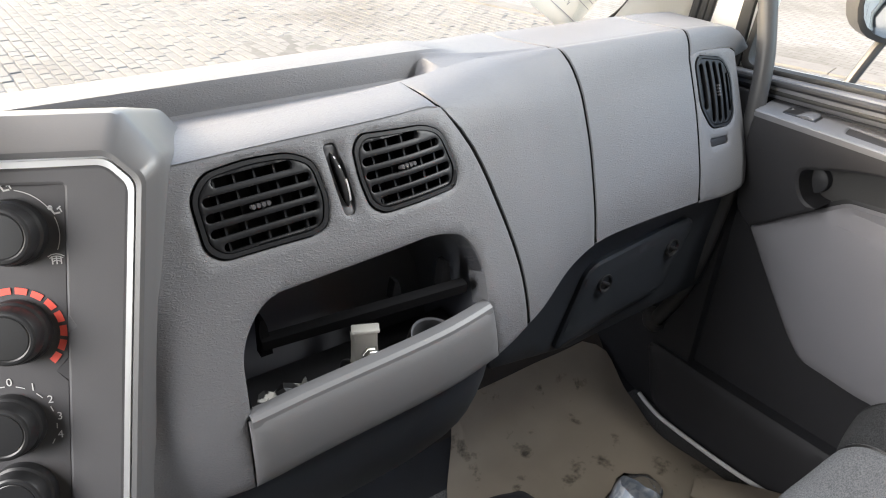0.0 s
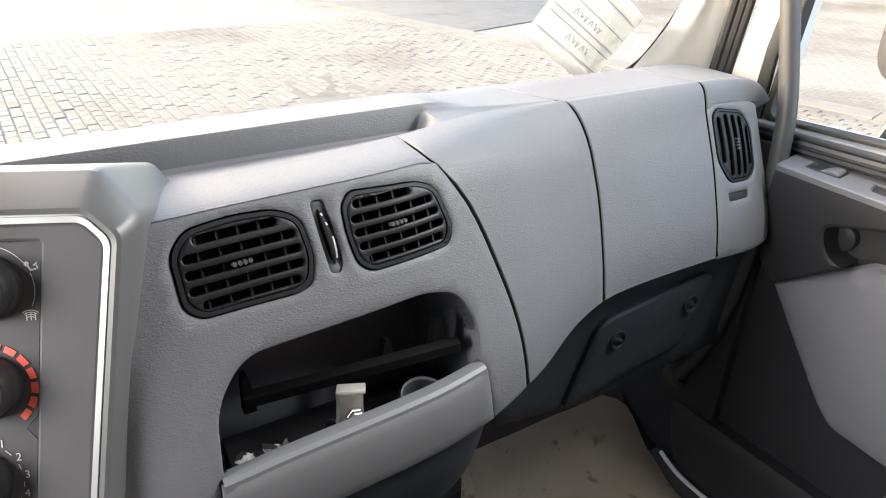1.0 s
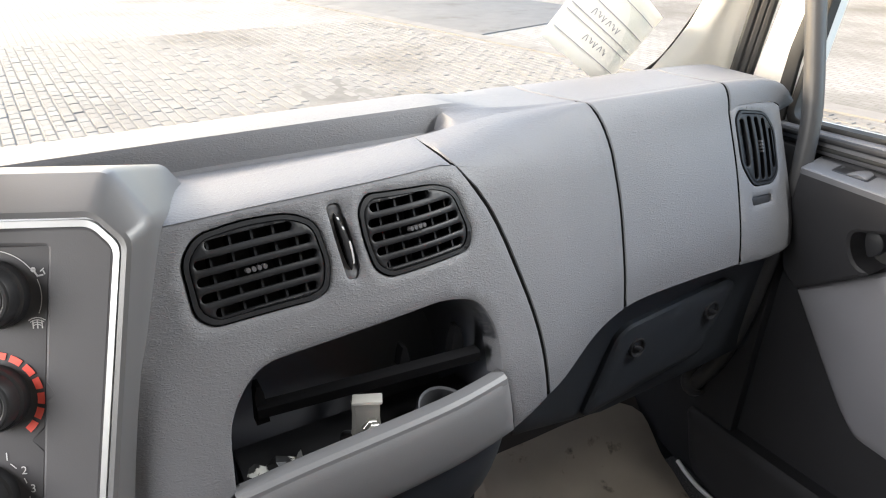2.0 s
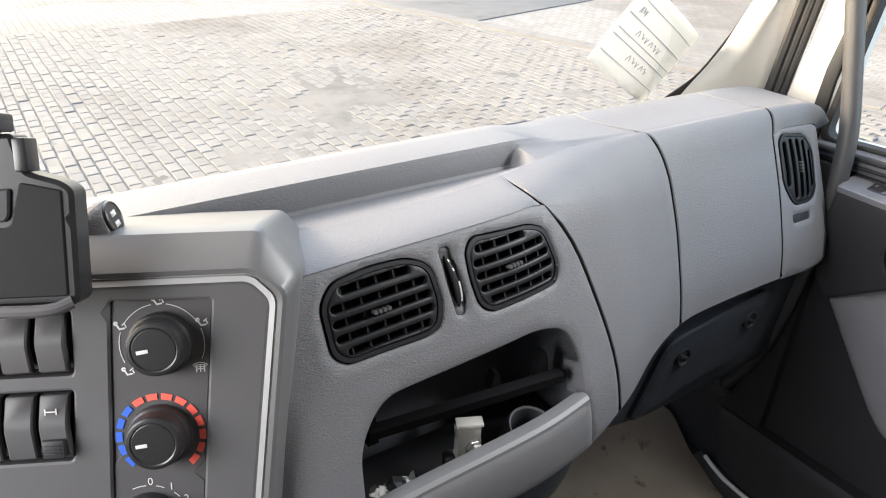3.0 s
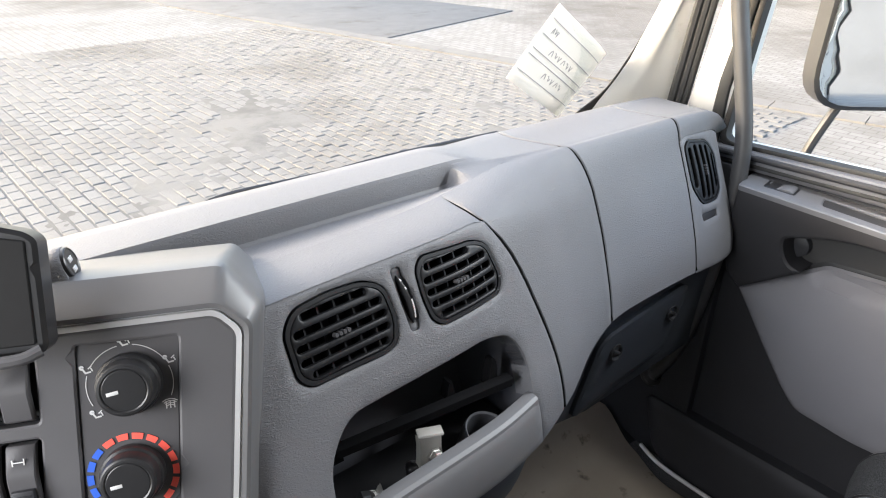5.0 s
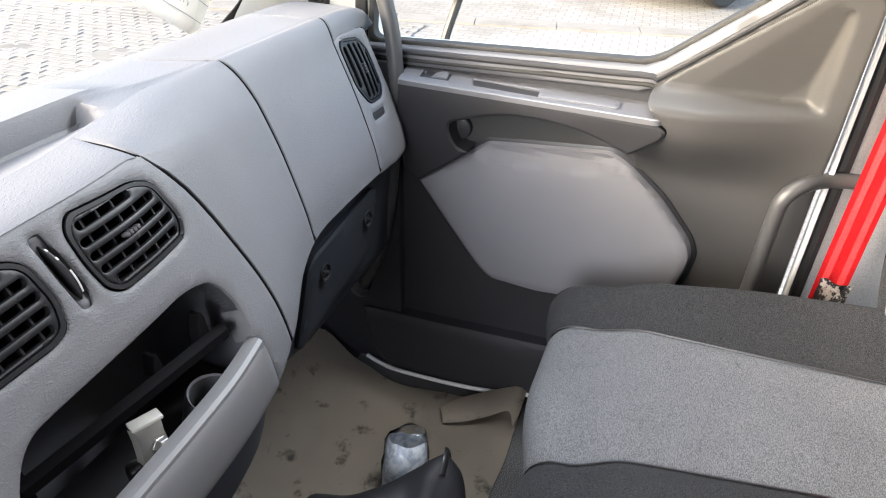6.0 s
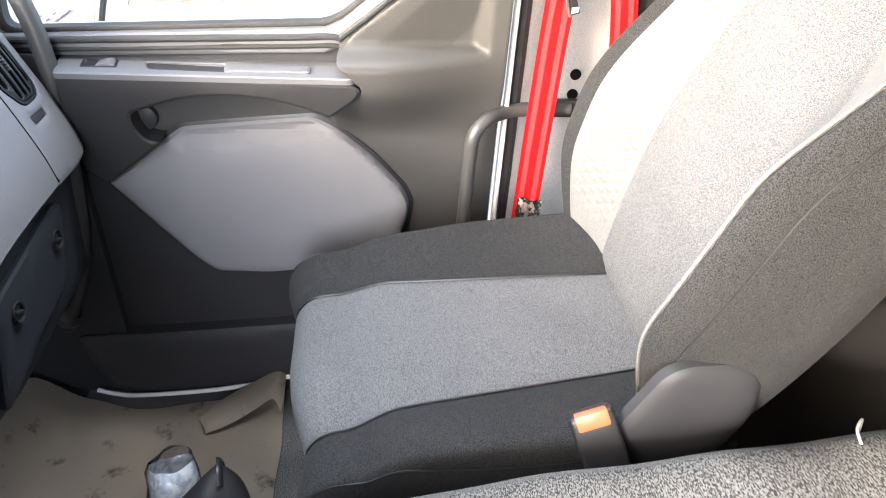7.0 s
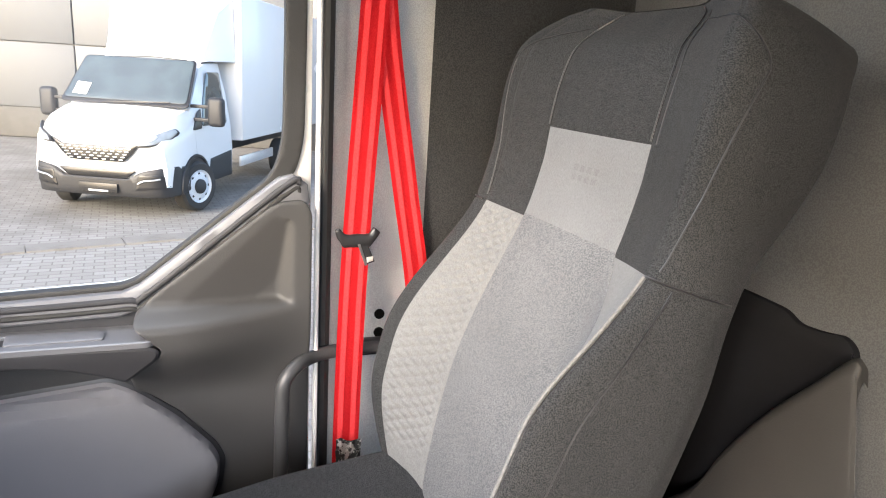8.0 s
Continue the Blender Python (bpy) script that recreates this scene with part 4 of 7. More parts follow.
    bm = panel(outline, dash_place, 0.011, holes=[VENTS["a"], VENTS["b"], SLIDER], wall=0.03, edge=0.0016, hole_wall=0.008,
               height=lambda p, d: -0.016 * np.clip((np.interp(p[:, 1], [0.838, 0.90, 1.0, 1.06], [0.040, 0.030, 0.012, -0.03]) - p[:, 0]) / 0.05, 0, 1) ** 1.5)
    part("centre_panel", bm, "dash", dash)
    air_vent(dash, VENTS["a"], dash_place, 5, 5, "wide black louvred air vent")
    air_vent(dash, VENTS["b"], dash_place, 5, 5, "black louvred air vent beside its mate")
    # vent slider: a smooth dish with a curved wheel on the slant
    bm = panel(SLIDER, lambda a, b, d: dash_place(a, b, d - 0.003 - 0.005 * max(0.0, 1 - ((b - 1.058) / 0.030) ** 2)), 0.004, wall=0.003, edge=0.0012)
    sl = part("vent_slider", bm, "plate", dash, "smooth grey slider dish between the vents")
    mid = lambda b: 0.1742 + (1.083 - b) * 0.115 + 0.0022 * (1 - ((b - 1.058) / 0.026) ** 2)
    for nm, mt, b0, b1, w0, top in (("slider_slot", "void", 1.0315, 1.0845, 0.0042, -0.0042), ("slider_wheel", "black", 1.034, 1.082, 0.0030, 0.0030)):
        bm = bmesh.new()
        rows = []
        for b in np.linspace(b0, b1, 18):
            k = math.sqrt(max(0.02, 1 - ((b - (b0 + b1) / 2) / ((b1 - b0) / 2)) ** 2))
            rows.append([dash_place(mid(b) + w0 * k * math.cos(t), b, -0.0075 + (top + 0.0075) * k * math.sin(t)) for t in np.linspace(0, math.pi, 8)])
        grid(bm, rows)
        part(nm, bm, mt, sl, "black thumb wheel" if mt == "black" else "")
    for b0, b1, da in ((1.0675, 1.0700, 0.0), (1.0755, 1.0775, 0.0), (1.0400, 1.0580, 0.0012)):
        bm = bmesh.new()
        rows = []
        for b in np.linspace(b0, b1, 6):
            k = math.sqrt(max(0.02, 1 - ((b - 1.058) / 0.024) ** 2))
            h = -0.0075 + 0.0105 * k * 0.93 + 0.0008
            rows.append([dash_place(mid(b) + da - 0.0008, b, h), dash_place(mid(b) + da + 0.0008, b, h)])
        grid(bm, rows)
        part("slider_mark", bm, "mark", sl, "white printed mark")
    dash_bin(dash)
    lower_dash(dash)
    return dash


def dash_bin(dash):
    """Open storage bin: deep dark well, shelf bar, cup ring and a proud front."""
    lip = lambda a, b, d=0.0: dash_place(a, b, d + 0.001 + 0.004 * step01(0.838, 0.90, b))
    bm = panel([(0.0445, 0.9005), (0.3140, 0.9005), (0.3210, 0.838), (0.0390, 0.838)], lip, 0.012, wall=0.012, edge=0.002,
               height=lambda p, d: 0.002 * np.clip(d / 0.02, 0, 1))
    part("bin_front", bm, "doorsmooth", dash, "smooth grey front of the open bin")
    # rounded top ledge of the front
    bm = bmesh.new()
    rows = []
    for x in np.linspace(0.046, 0.3120, 30):
        p = lip(x, 0.8985, 0.0)
        rows.append([p + Vector((0, -0.0015, -0.004)), p + Vector((0, 0.0, 0.002)), p + Vector((0, 0.004, 0.0045)), p + Vector((0, 0.010, 0.004)), p + Vector((0, 0.018, 0.0015)), p + Vector((0, 0.020, -0.03))])
    grid(bm, rows)
    part("bin_ledge", bm, "doorsmooth", dash)
    # well behind the opening
    bm = bmesh.new()
    k = resample(BIN, 0.012)
    rings = []
    for d, s in ((-0.006, 1.0), (-0.05, 1.0), (-0.10, 0.98), (-0.125, 0.9)):
        c = np.array(k).mean(0)
        ring = []
        for a, b in k:
            q = c + (np.array((a, b)) - c) * s
            drop = -0.05 if b < 0.93 else 0.0
            ring.append(bm.verts.new(dash_place(q[0], q[1] + drop, d)))
        rings.append(ring)
    for r0, r1 in zip(rings, rings[1:]):
        for i in range(len(k)):
            j = (i + 1) % len(k)
            bm.faces.new((r0[i], r0[j], r1[j], r1[i]))
    bm.faces.new(rings[-1])
    part("bin_well", bm, "binwell", dash, "dark inside of the open bin")
    # rail across the well, with its upright clips
    bm = bmesh.new()
    rows = []
    for t in np.linspace(0, 1, 12):
        p = Vector((0.086, 0.612, 0.905)).lerp(Vector((0.298, 0.580, 0.915)), t)
        rows.append([p + Vector((0, dy, dz)) for dy, dz in ((-0.004, -0.005), (-0.005, 0.006), (-0.002, 0.008), (0.006, 0.008), (0.008, -0.006), (-0.004, -0.005))])
    vs = grid(bm, rows)
    bm.faces.new(vs[0][:5])
    bm.faces.new(vs[-1][:5])
    bmesh.ops.remove_doubles(bm, verts=bm.verts[:], dist=1e-6)
    part("shelf_bar", bm, "matblack", dash, "black rail across the bin")
    for x, y, z0, z1, w in ((0.281, 0.594, 0.912, 0.946, 0.0075), (0.228, 0.604, 0.912, 0.934, 0.006), (0.090, 0.614, 0.892, 0.934, 0.006)):
        bm = bmesh.new()
        grid(bm, [[(x - w * k, y - 0.004, z), (x + w * k, y - 0.004, z), (x + w * k, y + 0.008, z), (x - w * k, y + 0.008, z), (x - w * k, y - 0.004, z)] for z, k in ((z0, 1.0), (z1 - 0.008, 0.65), (z1, 0.3))])
        bmesh.ops.remove_doubles(bm, verts=bm.verts[:], dist=1e-6)
        bmesh.ops.holes_fill(bm, edges=bm.edges[:])
        part("clip", bm, "matblack", dash)
    # cup ring
    bm = bmesh.new()
    c = dash_place(0.252, 0.884, -0.030)
    lathe(bm, [(0.024, -0.045), (0.0245, -0.012), (0.0255, 0.006), (0.0275, 0.008), (0.029, 0.004), (0.0275, -0.05)], c, (0.15, -0.25, 1.0))
    part("cup_ring", bm, "plate", dash, "grey moulded cup holder rim")
    bm = bmesh.new()
    p = dash_place(0.15, 0.872, -0.02)
    block(bm, (0.062, p.y, 0.846), (0.305, p.y + 0.09, 0.852), 0.002)
    part("bin_floor", bm, "black", dash)


def lower_dash(dash):
    """Dark panels under the grey skin: knee panel and the fuse flap with two latches."""
    def knee(a, b, d=0.0):
        t = (0.838 - b) / 0.25
        return Vector((a, dash_y(min(a, 0.36), 0.838) + 0.012 + 0.02 * t + 0.10 * t * t + 0.12 * step01(0.3, 0.46, a) - d, b))
    bm = panel(rounded([(-0.036, 0.842), (0.40, 0.842), (0.43, 0.79), (0.40, 0.69), (0.33, 0.60), (-0.036, 0.56)], [0, 0.01, 0.03, 0.05, 0.05, 0], 5), knee, 0.02, wall=0.03, edge=0.003)
    part("knee_panel", bm, "kneedark", dash, "blue-black plastic knee panel")
    def flap(a, b, d=0.0):
        return Vector((a, 0.675 + 0.10 * (a - 0.6) * 0.3 + 0.10 * (0.83 - b) - d, b))
    bm = panel([(0.40, 0.848), (0.98, 0.840), (0.98, 0.60), (0.62, 0.60), (0.44, 0.64)], lambda a, b, d: flap(a, b, d - 0.010), 0.03, wall=0.02, edge=0.002)
    part("lower_panel", bm, "kneedark", dash, "dark lower dashboard panel")
    o = rounded([(0.600, 0.765), (0.618, 0.781), (0.825, 0.799), (0.846, 0.785), (0.815, 0.655), (0.565, 0.620)], 0.016, 5)
    bm = panel(o, flap, 0.02, wall=0.012, edge=0.0025, height=lambda p, d: 0.004 * np.clip(d / 0.012, 0, 1))
    fl = part("fuse_flap", bm, "kneedark", dash, "dark fuse box flap with two latches")
    for a, b in ((0.640, 0.738), (0.795, 0.752)):
        bm = bmesh.new()
        n = Vector((0.03, -1, 0.1)).normalized()
        lathe(bm, [(0.0155, 0.0), (0.0155, 0.004), (0.0145, 0.006), (0.0125, 0.0055), (0.011, 0.001), (0.0, 0.001)], flap(a, b, 0.003), n, 24)
        block(bm, (-0.010, -0.0015, -0.0025), (0.010, 0.006, 0.0025), 0.001, Matrix.Translation(flap(a, b, 0.008)) @ Matrix.Rotation(0.5, 4, "Y"))
        part("latch", bm, "charcoal", fl)


# ---------------------------------------------------------------- centre console
C_O, C_X, C_Z = Vector((-0.029, 0.615, 1.105)), Vector((1, -0.45, 0)).normalized(), None
C_N = Vector((-0.45, -1, 0.42)).normalized()
C_Z = C_N.cross(C_X)


def con(a, b, d=0.0):
    """A point of the console's face: millimetres across and up, metres proud."""
    return C_O + C_X * (a / 1000) + C_Z * (b / 1000) + C_N * d


def con_m(a, b, d=0.0):
    """The pose of a part that sits on the console's face."""
    m = Matrix((C_X, C_Z, C_N)).transposed().to_4x4()
    m.translation = con(a, b, d)
    return m


def console():
    c = thing("centre_console", con(-60, -240), "grey angled centre console with silver-edged control panel", "console")
    base = lambda top, right: smooth_corner([(-330, 9 + top), (26 + 0.35 * right, 9 + top), (40 + right, -6 + 0.45 * top), (20 + right, -152), (2 + right, -290)])
    rings = [(0, 0, -0.012), (0.5, 0.5, 0.001), (5, 5, 0.0015), (5.4, 5.4, -0.002), (6.4, 6.4, -0.002), (7, 7, 0.003), (11, 11, 0.004), (14, 14, 0.0025), (30, 19, -0.010), (37, 21.5, -0.016), (40, 22.5, -0.024), (42, 23.5, -0.05), (43, 26, -0.13)]
    pts = [[con(a, b, d) for a, b in base(t, r)] for t, r, d in rings]
    bm = bmesh.new()
    grid(bm, pts[4:])
    part("bezel", bm, "console", c, "rounded grey bezel", angle=28)
    bm = bmesh.new()
    grid(bm, pts[:5])
    part("trim_strip", bm, "silver", c, "satin silver trim strip", angle=30)
    face = rounded([(-330, 9), (26, 9), (40, -6), (20, -152), (2, -290), (-330, -290)], [0, 6, 4, 0, 0, 0], 4)
    face = [(a / 1000, b / 1000) for a, b in face]
    knobs = [(p[0] / 1000, p[1] / 1000) for p in [(-78, -1.5), (-3, -3), (-32, -262), (-98, -262)]]
    bank1 = [(p[0] / 1000, p[1] / 1000) for p in [(-262, -7), (-106, -7), (-109, -58), (-262, -58)]]
    bank2 = [(p[0] / 1000, p[1] / 1000) for p in [(-262, -69), (-110, -69), (-116, -126), (-262, -126)]]
    loc = lambda a, b, d=0.0: con(a * 1000, b * 1000, d - 0.0005)
    bm = panel(face, loc, 0.014, holes=[rounded(knobs, 0.003, 3), rounded(bank1, 0.004, 3), rounded(bank2, 0.004, 3)], wall=0.004, edge=0.0012, hole_wall=0.009)
    part("face_panel", bm, "panel", c, "dark grey face of the console", angle=8)
    bm = panel([(p[0], p[1]) for p in knobs], lambda a, b, d=0.0: con(a * 1000, b * 1000, d - 0.003), 0.02, wall=0.003, edge=0.0008)
    kp = part("control_panel", bm, "ctrl", c, "charcoal heater control panel", angle=8)
    bm = bmesh.new()
    for q in (bank1, bank2):
        f0 = [bm.verts.new(con(a * 1000, b * 1000, -0.016)) for a, b in q]
        bm.faces.new(f0)
    part("switch_well", bm, "black", c)
    for (a, b), turn in (((-43, -36), 8), ((-50, -109), 6), ((-64, -181), 52), ((-63, -236), 20)):
        knob(kp, a, b, turn)
    dial_prints(kp)
    for b0, b1, cols in ((-10, -54, (-183, -159, -133, -207, -231)), (-73, -122, (-187, -162, -137, -211, -235))):
        for i, a0 in enumerate(cols):
            rocker(c, a0 + 1, a0 + 21.5, b1, b0, low=(b0 < -60 and i == 2))
    # little white signs on the lower switches
    for a, b in ((-176, -84), (-127, -84)):
        bm = bmesh.new()
        for da, db, w, h in ((0, 0, 8, 0.9), (-4, 0, 0.9, 5), (4, 0, 0.9, 5), (0, -5, 0.9, 3), (0, -8, 5, 0.8), (-3, -6, 2, 0.8), (3, -6, 2, 0.8)):
            block(bm, (-w / 2000, -h / 2000, 0), (w / 2000, h / 2000, 0.0003), 0, con_m(a + da, b + db, 0.0028))
        part("switch_sign", bm, "mark", c, "white printed switch sign")
    return c


def smooth_corner(pts):
    """The bezel's line with its corners eased."""
    q = [pts[0]]
    for i in range(1, len(pts) - 1):
        p, a, b = Vector(pts[i]), Vector(pts[i - 1]), Vector(pts[i + 1])
        k = 7 if i in (1, 2) else 25
        s, e = p + (a - p).normalized() * min(k, (a - p).length * 0.45), p + (b - p).normalized() * min(k, (b - p).length * 0.45)
        for t in np.linspace(0, 1, 6):
            q.append(tuple((1 - t) ** 2 * s + 2 * t * (1 - t) * p + t * t * e))
    q.append(pts[-1])
    out = []
    for p0, p1 in zip(q, q[1:]):
        n = max(1, int((Vector(p1) - Vector(p0)).length / 14))
        out += [tuple(Vector(p0).lerp(Vector(p1), j / n)) for j in range(n)]
    return out + [q[-1]]


def knob(parent, a, b, turn):
    bm = bmesh.new()
    lathe(bm, [(0.0240, -0.001), (0.0243, 0.004), (0.0236, 0.0075), (0.0218, 0.009), (0.0210, 0.0170), (0.0203, 0.0192), (0.0190, 0.0202), (0.0172, 0.0204), (0.0166, 0.0200), (0.0160, 0.0196), (0.0154, 0.0200), (0.0, 0.0203)], con(a, b, -0.003), C_N, 48)
    k = part("knob", bm, "black", parent, "round black rotary knob", angle=25)
    bm = bmesh.new()
    block(bm, (-0.0125, -0.0014, 0), (-0.004, 0.0014, 0.0006), 0.0002, con_m(a, b, 0.0172) @ Matrix.Rotation(radians(turn), 4, "Z"))
    part("pointer", bm, "mark", k, "white pointer mark")


def arc(bm, a, b, r, t0, t1, w, d=-0.0023, n=10):
    rows = []
    for t in np.linspace(radians(t0), radians(t1), n):
        rows.append([con(a + (r - w / 2) * math.cos(t), b + (r - w / 2) * math.sin(t), d), con(a + (r + w / 2) * math.cos(t), b + (r + w / 2) * math.sin(t), d)])
    grid(bm, rows)


def dial_prints(kp):
    """Printed rings: red and blue heat blocks, fan numbers and air signs."""
    for i in range(14):
        bm = bmesh.new()
        mid = 118 - 20 * i if i < 9 else 139 + 20 * (i - 9)
        arc(bm, -50, -110, 31.5, mid - 7.5, mid + 7.5, 5)
        part("scale_mark", bm, "red" if i < 9 else "blue", kp, "red heat mark" if i < 9 else "blue cold mark")
    bm = bmesh.new()
    for t0, t1 in ((35, 80), (100, 145), (160, 205), (-25, 20)):
        arc(bm, -43, -37, 31.5, t0, t1, 0.6)
    part("dial_ring", bm, "mark", kp, "thin white dial ring")
    bm = bmesh.new()
    for t0, t1 in ((92, 112), (66, 78), (40, 50), (16, 24), (-10, -2), (-34, -26)):
        arc(bm, -64, -182, 31, t0, t1, 0.7)
    part("dial_ring", bm, "mark", kp, "thin white dial rings")
    for ang in (92, 28, 152, 216, -38):
        bm = bmesh.new()
        t = radians(ang)
        ca, cb = -43 + 34 * math.cos(t), -37 + 34 * math.sin(t)
        if ang == -38:
            for i in range(4):
                arc(bm, ca, cb - 4, 4 + 1.6 * i, 50, 130, 0.7, n=5)
            for x in (-3, 0, 3):
                block(bm, (-0.0004, -0.003, 0), (0.0004, 0.003, 0.0002), 0, con_m(ca + x, cb, -0.0027))
        else:
            arc(bm, ca - 2.5, cb + 1.5, 1.1, 0, 340, 1.6, n=8)
            for x, y, w, h, r in ((-1.0, -1.5, 1.2, 4.5, 30), (1.8, -2.6, 4.0, 1.2, 10), (3.2, 1.2, 3.4, 0.9, 40), (4.4, -0.6, 0.9, 3.0, 20)):
                block(bm, (-w / 2000, -h / 2000, 0), (w / 2000, h / 2000, 0.0002), 0, con_m(ca + x, cb + y, -0.0027) @ Matrix.Rotation(radians(r), 4, "Z"))
        part("air_sign", bm, "mark", kp, "white printed air direction sign")
    for bars in (((-74, -226, 5, 1), (-74, -229, 5, 1)), ((-48, -226, 1, 5), (-44, -228, 7, 1), (-44, -224, 1, 3), (-48, -231, 4, 1))):
        bm = bmesh.new()
        for x, y, w, h in bars:
            block(bm, (-w / 2000, -h / 2000, 0), (w / 2000, h / 2000, 0.0002), 0, con_m(x, y, -0.0027))
        part("fan_sign", bm, "mark", kp, "white printed fan sign")
    for ch, ang in (("0", 86), ("1", 58), ("2", 32), ("3", 7), ("4", -18)):
        t = radians(ang)
        cu = bpy.data.curves.new("numeral", "FONT")
        cu.body = ch
        cu.size = 0.0085
        cu.align_x, cu.align_y = "CENTER", "CENTER"
        tmp = bpy.data.objects.new("tmp", cu)
        me = bpy.data.meshes.new_from_object(tmp)
        bpy.data.objects.remove(tmp)
        me.transform(con_m(-64 + 34 * math.cos(t), -182 + 34 * math.sin(t), -0.0024))
        ob = new("numeral", me)
        finish(me, ob, M["mark"], kp, "")


def rocker(parent, a0, a1, b0, b1, low=False):
    """A switch: a bent key, its lower half tipped forward."""
    rows = []
    h = b1 - b0
    prof = [(0.0, -0.014), (0.0, -0.004), (0.04, -0.0015), (0.5, 0.0015), (0.62, 0.0005), (0.96, -0.005), (1.0, -0.007), (1.0, -0.014)]
    for f, d in prof:
        ring = []
        for u, dd in ((0.0, -0.006), (0.0, -0.001), (0.06, 0.0), (0.94, 0.0), (1.0, -0.001), (1.0, -0.006)):
            ring.append(con(a0 + (a1 - a0) * u, b0 + h * f, d + dd + 0.004))
        rows.append(ring)
    bm = bmesh.new()
    grid(bm, rows)
    k = part("rocker_switch", bm, "ctrl", parent, "dark grey rocker switch")
    if low:
        bm = bmesh.new()
        block(bm, (-0.008, -0.007, -0.002), (0.008, 0.007, 0.003), 0.001, con_m((a0 + a1) / 2, b0 + 10, 0.0055))
        for i in (-3, 0, 3):
            block(bm, (-0.006, -0.0005, 0.002), (0.006, 0.0005, 0.0042), 0.0003, con_m((a0 + a1) / 2, b0 + 10 + i, 0.0055))
        part("lock_slide", bm, "charcoal", k, "dark ribbed lock slide")


def phone_holder():
    """Black device cradle on the console, seen from its screen side."""
    h = thing("device_holder", con(-130, 0, 0.03), "black plastic device holder with matt screen on the console", "device holder")
    P = lambda a, b, d=0.0: con(a * 1000, b * 1000, d + 0.04)
    body = [(p[0] / 1000, p[1] / 1000) for p in [(-240, 6), (-84, 5), (-80, 10), (-77, 84), (-84, 90), (-106, 97), (-112, 122), (-240, 120)]]
    bm = panel(rounded(body, [0, 0.004, 0.003, 0.005, 0.006, 0.004, 0.003, 0], 4), P, 0.012, wall=0.018, edge=0.002)
    part("cradle", bm, "black", h, angle=18)
    scr = [(p[0] / 1000, p[1] / 1000) for p in [(-240, 12), (-87, 12), (-84, 84), (-110, 90), (-118, 62), (-122, 60), (-240, 58)]]
    bm = panel(rounded(scr, 0.002, 3), lambda a, b, d: P(a, b, d + 0.0012), 0.012, wall=0.002, edge=0.0006)
    part("screen", bm, "screen", h, "matt black screen with dust", angle=15)
    lab = [(p[0] / 1000, p[1] / 1000) for p in [(-240, 64), (-121, 64), (-118, 68), (-116, 86), (-240, 84)]]
    bm = panel(rounded(lab, 0.002, 3), lambda a, b, d: P(a, b, d + 0.0025), 0.012, wall=0.004, edge=0.0008)
    part("badge", bm, "charcoal", h, "dark grey badge plate", angle=15)
    for row, x0, x1 in ((79, -178, -131), (70.5, -168, -131)):
        bm = bmesh.new()
        block(bm, (x0 / 1000, -0.0020, 0), (x1 / 1000, 0.0020, 0.0003), 0.0, con_m(0, row, 0.0434))
        part("badge_bar", bm, "doorlight", h, "pale grey plain bar on the badge")
    top = [(p[0] / 1000, p[1] / 1000) for p in [(-240, 96), (-134, 97), (-131, 100), (-132, 122), (-240, 121)]]
    bm = panel(rounded(top, 0.003, 3), lambda a, b, d: P(a, b, d - 0.001), 0.012, wall=0.003, edge=0.001)
    part("clamp_pad", bm, "black", h)
    bm = bmesh.new()
    block(bm, (-0.11, -0.004, -0.012), (0.012, 0.005, 0.016), 0.002, con_m(-124, 127, 0.045))
    block(bm, (-0.02, 0.002, -0.012), (0.012, 0.009, 0.016), 0.002, con_m(-124, 126, 0.045))
    part("top_clamp", bm, "charcoal", h)
    bm = bmesh.new()
    block(bm, (-0.004, -0.011, -0.012), (0.005, 0.011, 0.004), 0.0015, con_m(-104, 108, 0.045))
    part("side_catch", bm, "black", h)
    bm = bmesh.new()
    tube(bm, [con(-240, -1, 0.045), con(-160, 1, 0.048), con(-150, 5, 0.05), con(-100, 4, 0.048), con(-84, 8, 0.042)], 0.0045, sides=10, smooth=5)
    part("bottom_rail", bm, "panel", h)
    # pod beside the cradle whose round end holds a twin charging socket
    c = Vector((-0.083, 0.695, 1.148))
    ax = Vector((0.89, -0.36, 0.24)).normalized()
    up = (Vector((0.0, 0.12, 1.0)) - ax * ax.dot(Vector((0.0, 0.12, 1.0)))).normalized()
    across = up.cross(ax)
    m = Matrix((across, up, ax)).transposed().to_4x4()
    m.translation = c
    arch = [(0.0152 * math.cos(t), 0.0152 * math.sin(t)) for t in np.linspace(0, math.pi, 15)]
    ring = [(0.022, -0.06), (0.0170, -0.02)] + arch + [(-0.0175, -0.02), (-0.028, -0.06)]
    bm = bmesh.new()
    rows = [[m @ Vector((x * k, y * k if y > 0 else y, z)) for x, y in ring] for z, k in ((-0.075, 1.15), (-0.04, 1.08), (-0.012, 1.02), (-0.002, 1.0), (0.0, 0.92))]
    grid(bm, rows)
    bm.faces.new([bm.verts.new(p) for p in rows[-1]])
    part("socket_pod", bm, "dash", h, "grey grained pod beside the cradle", angle=50)
    bm = bmesh.new()
    lathe(bm, [(0.0, 0.0022), (0.0112, 0.0022), (0.0122, 0.003), (0.0130, 0.0024), (0.0134, 0.001), (0.0134, -0.004)], c, ax, 32)
    sk = part("socket", bm, "black", h, "round black charging socket")
    for i in (-0.0055, 0.0030):
        bm = bmesh.new()
        block(bm, (-0.0040, i - 0.0022, 0.0020), (0.0040, i + 0.0022, 0.0029), 0.0004, m)
        block(bm, (-0.0028, i - 0.0010, 0.0027), (0.0028, i + 0.0010, 0.0033), 0.0002, m)
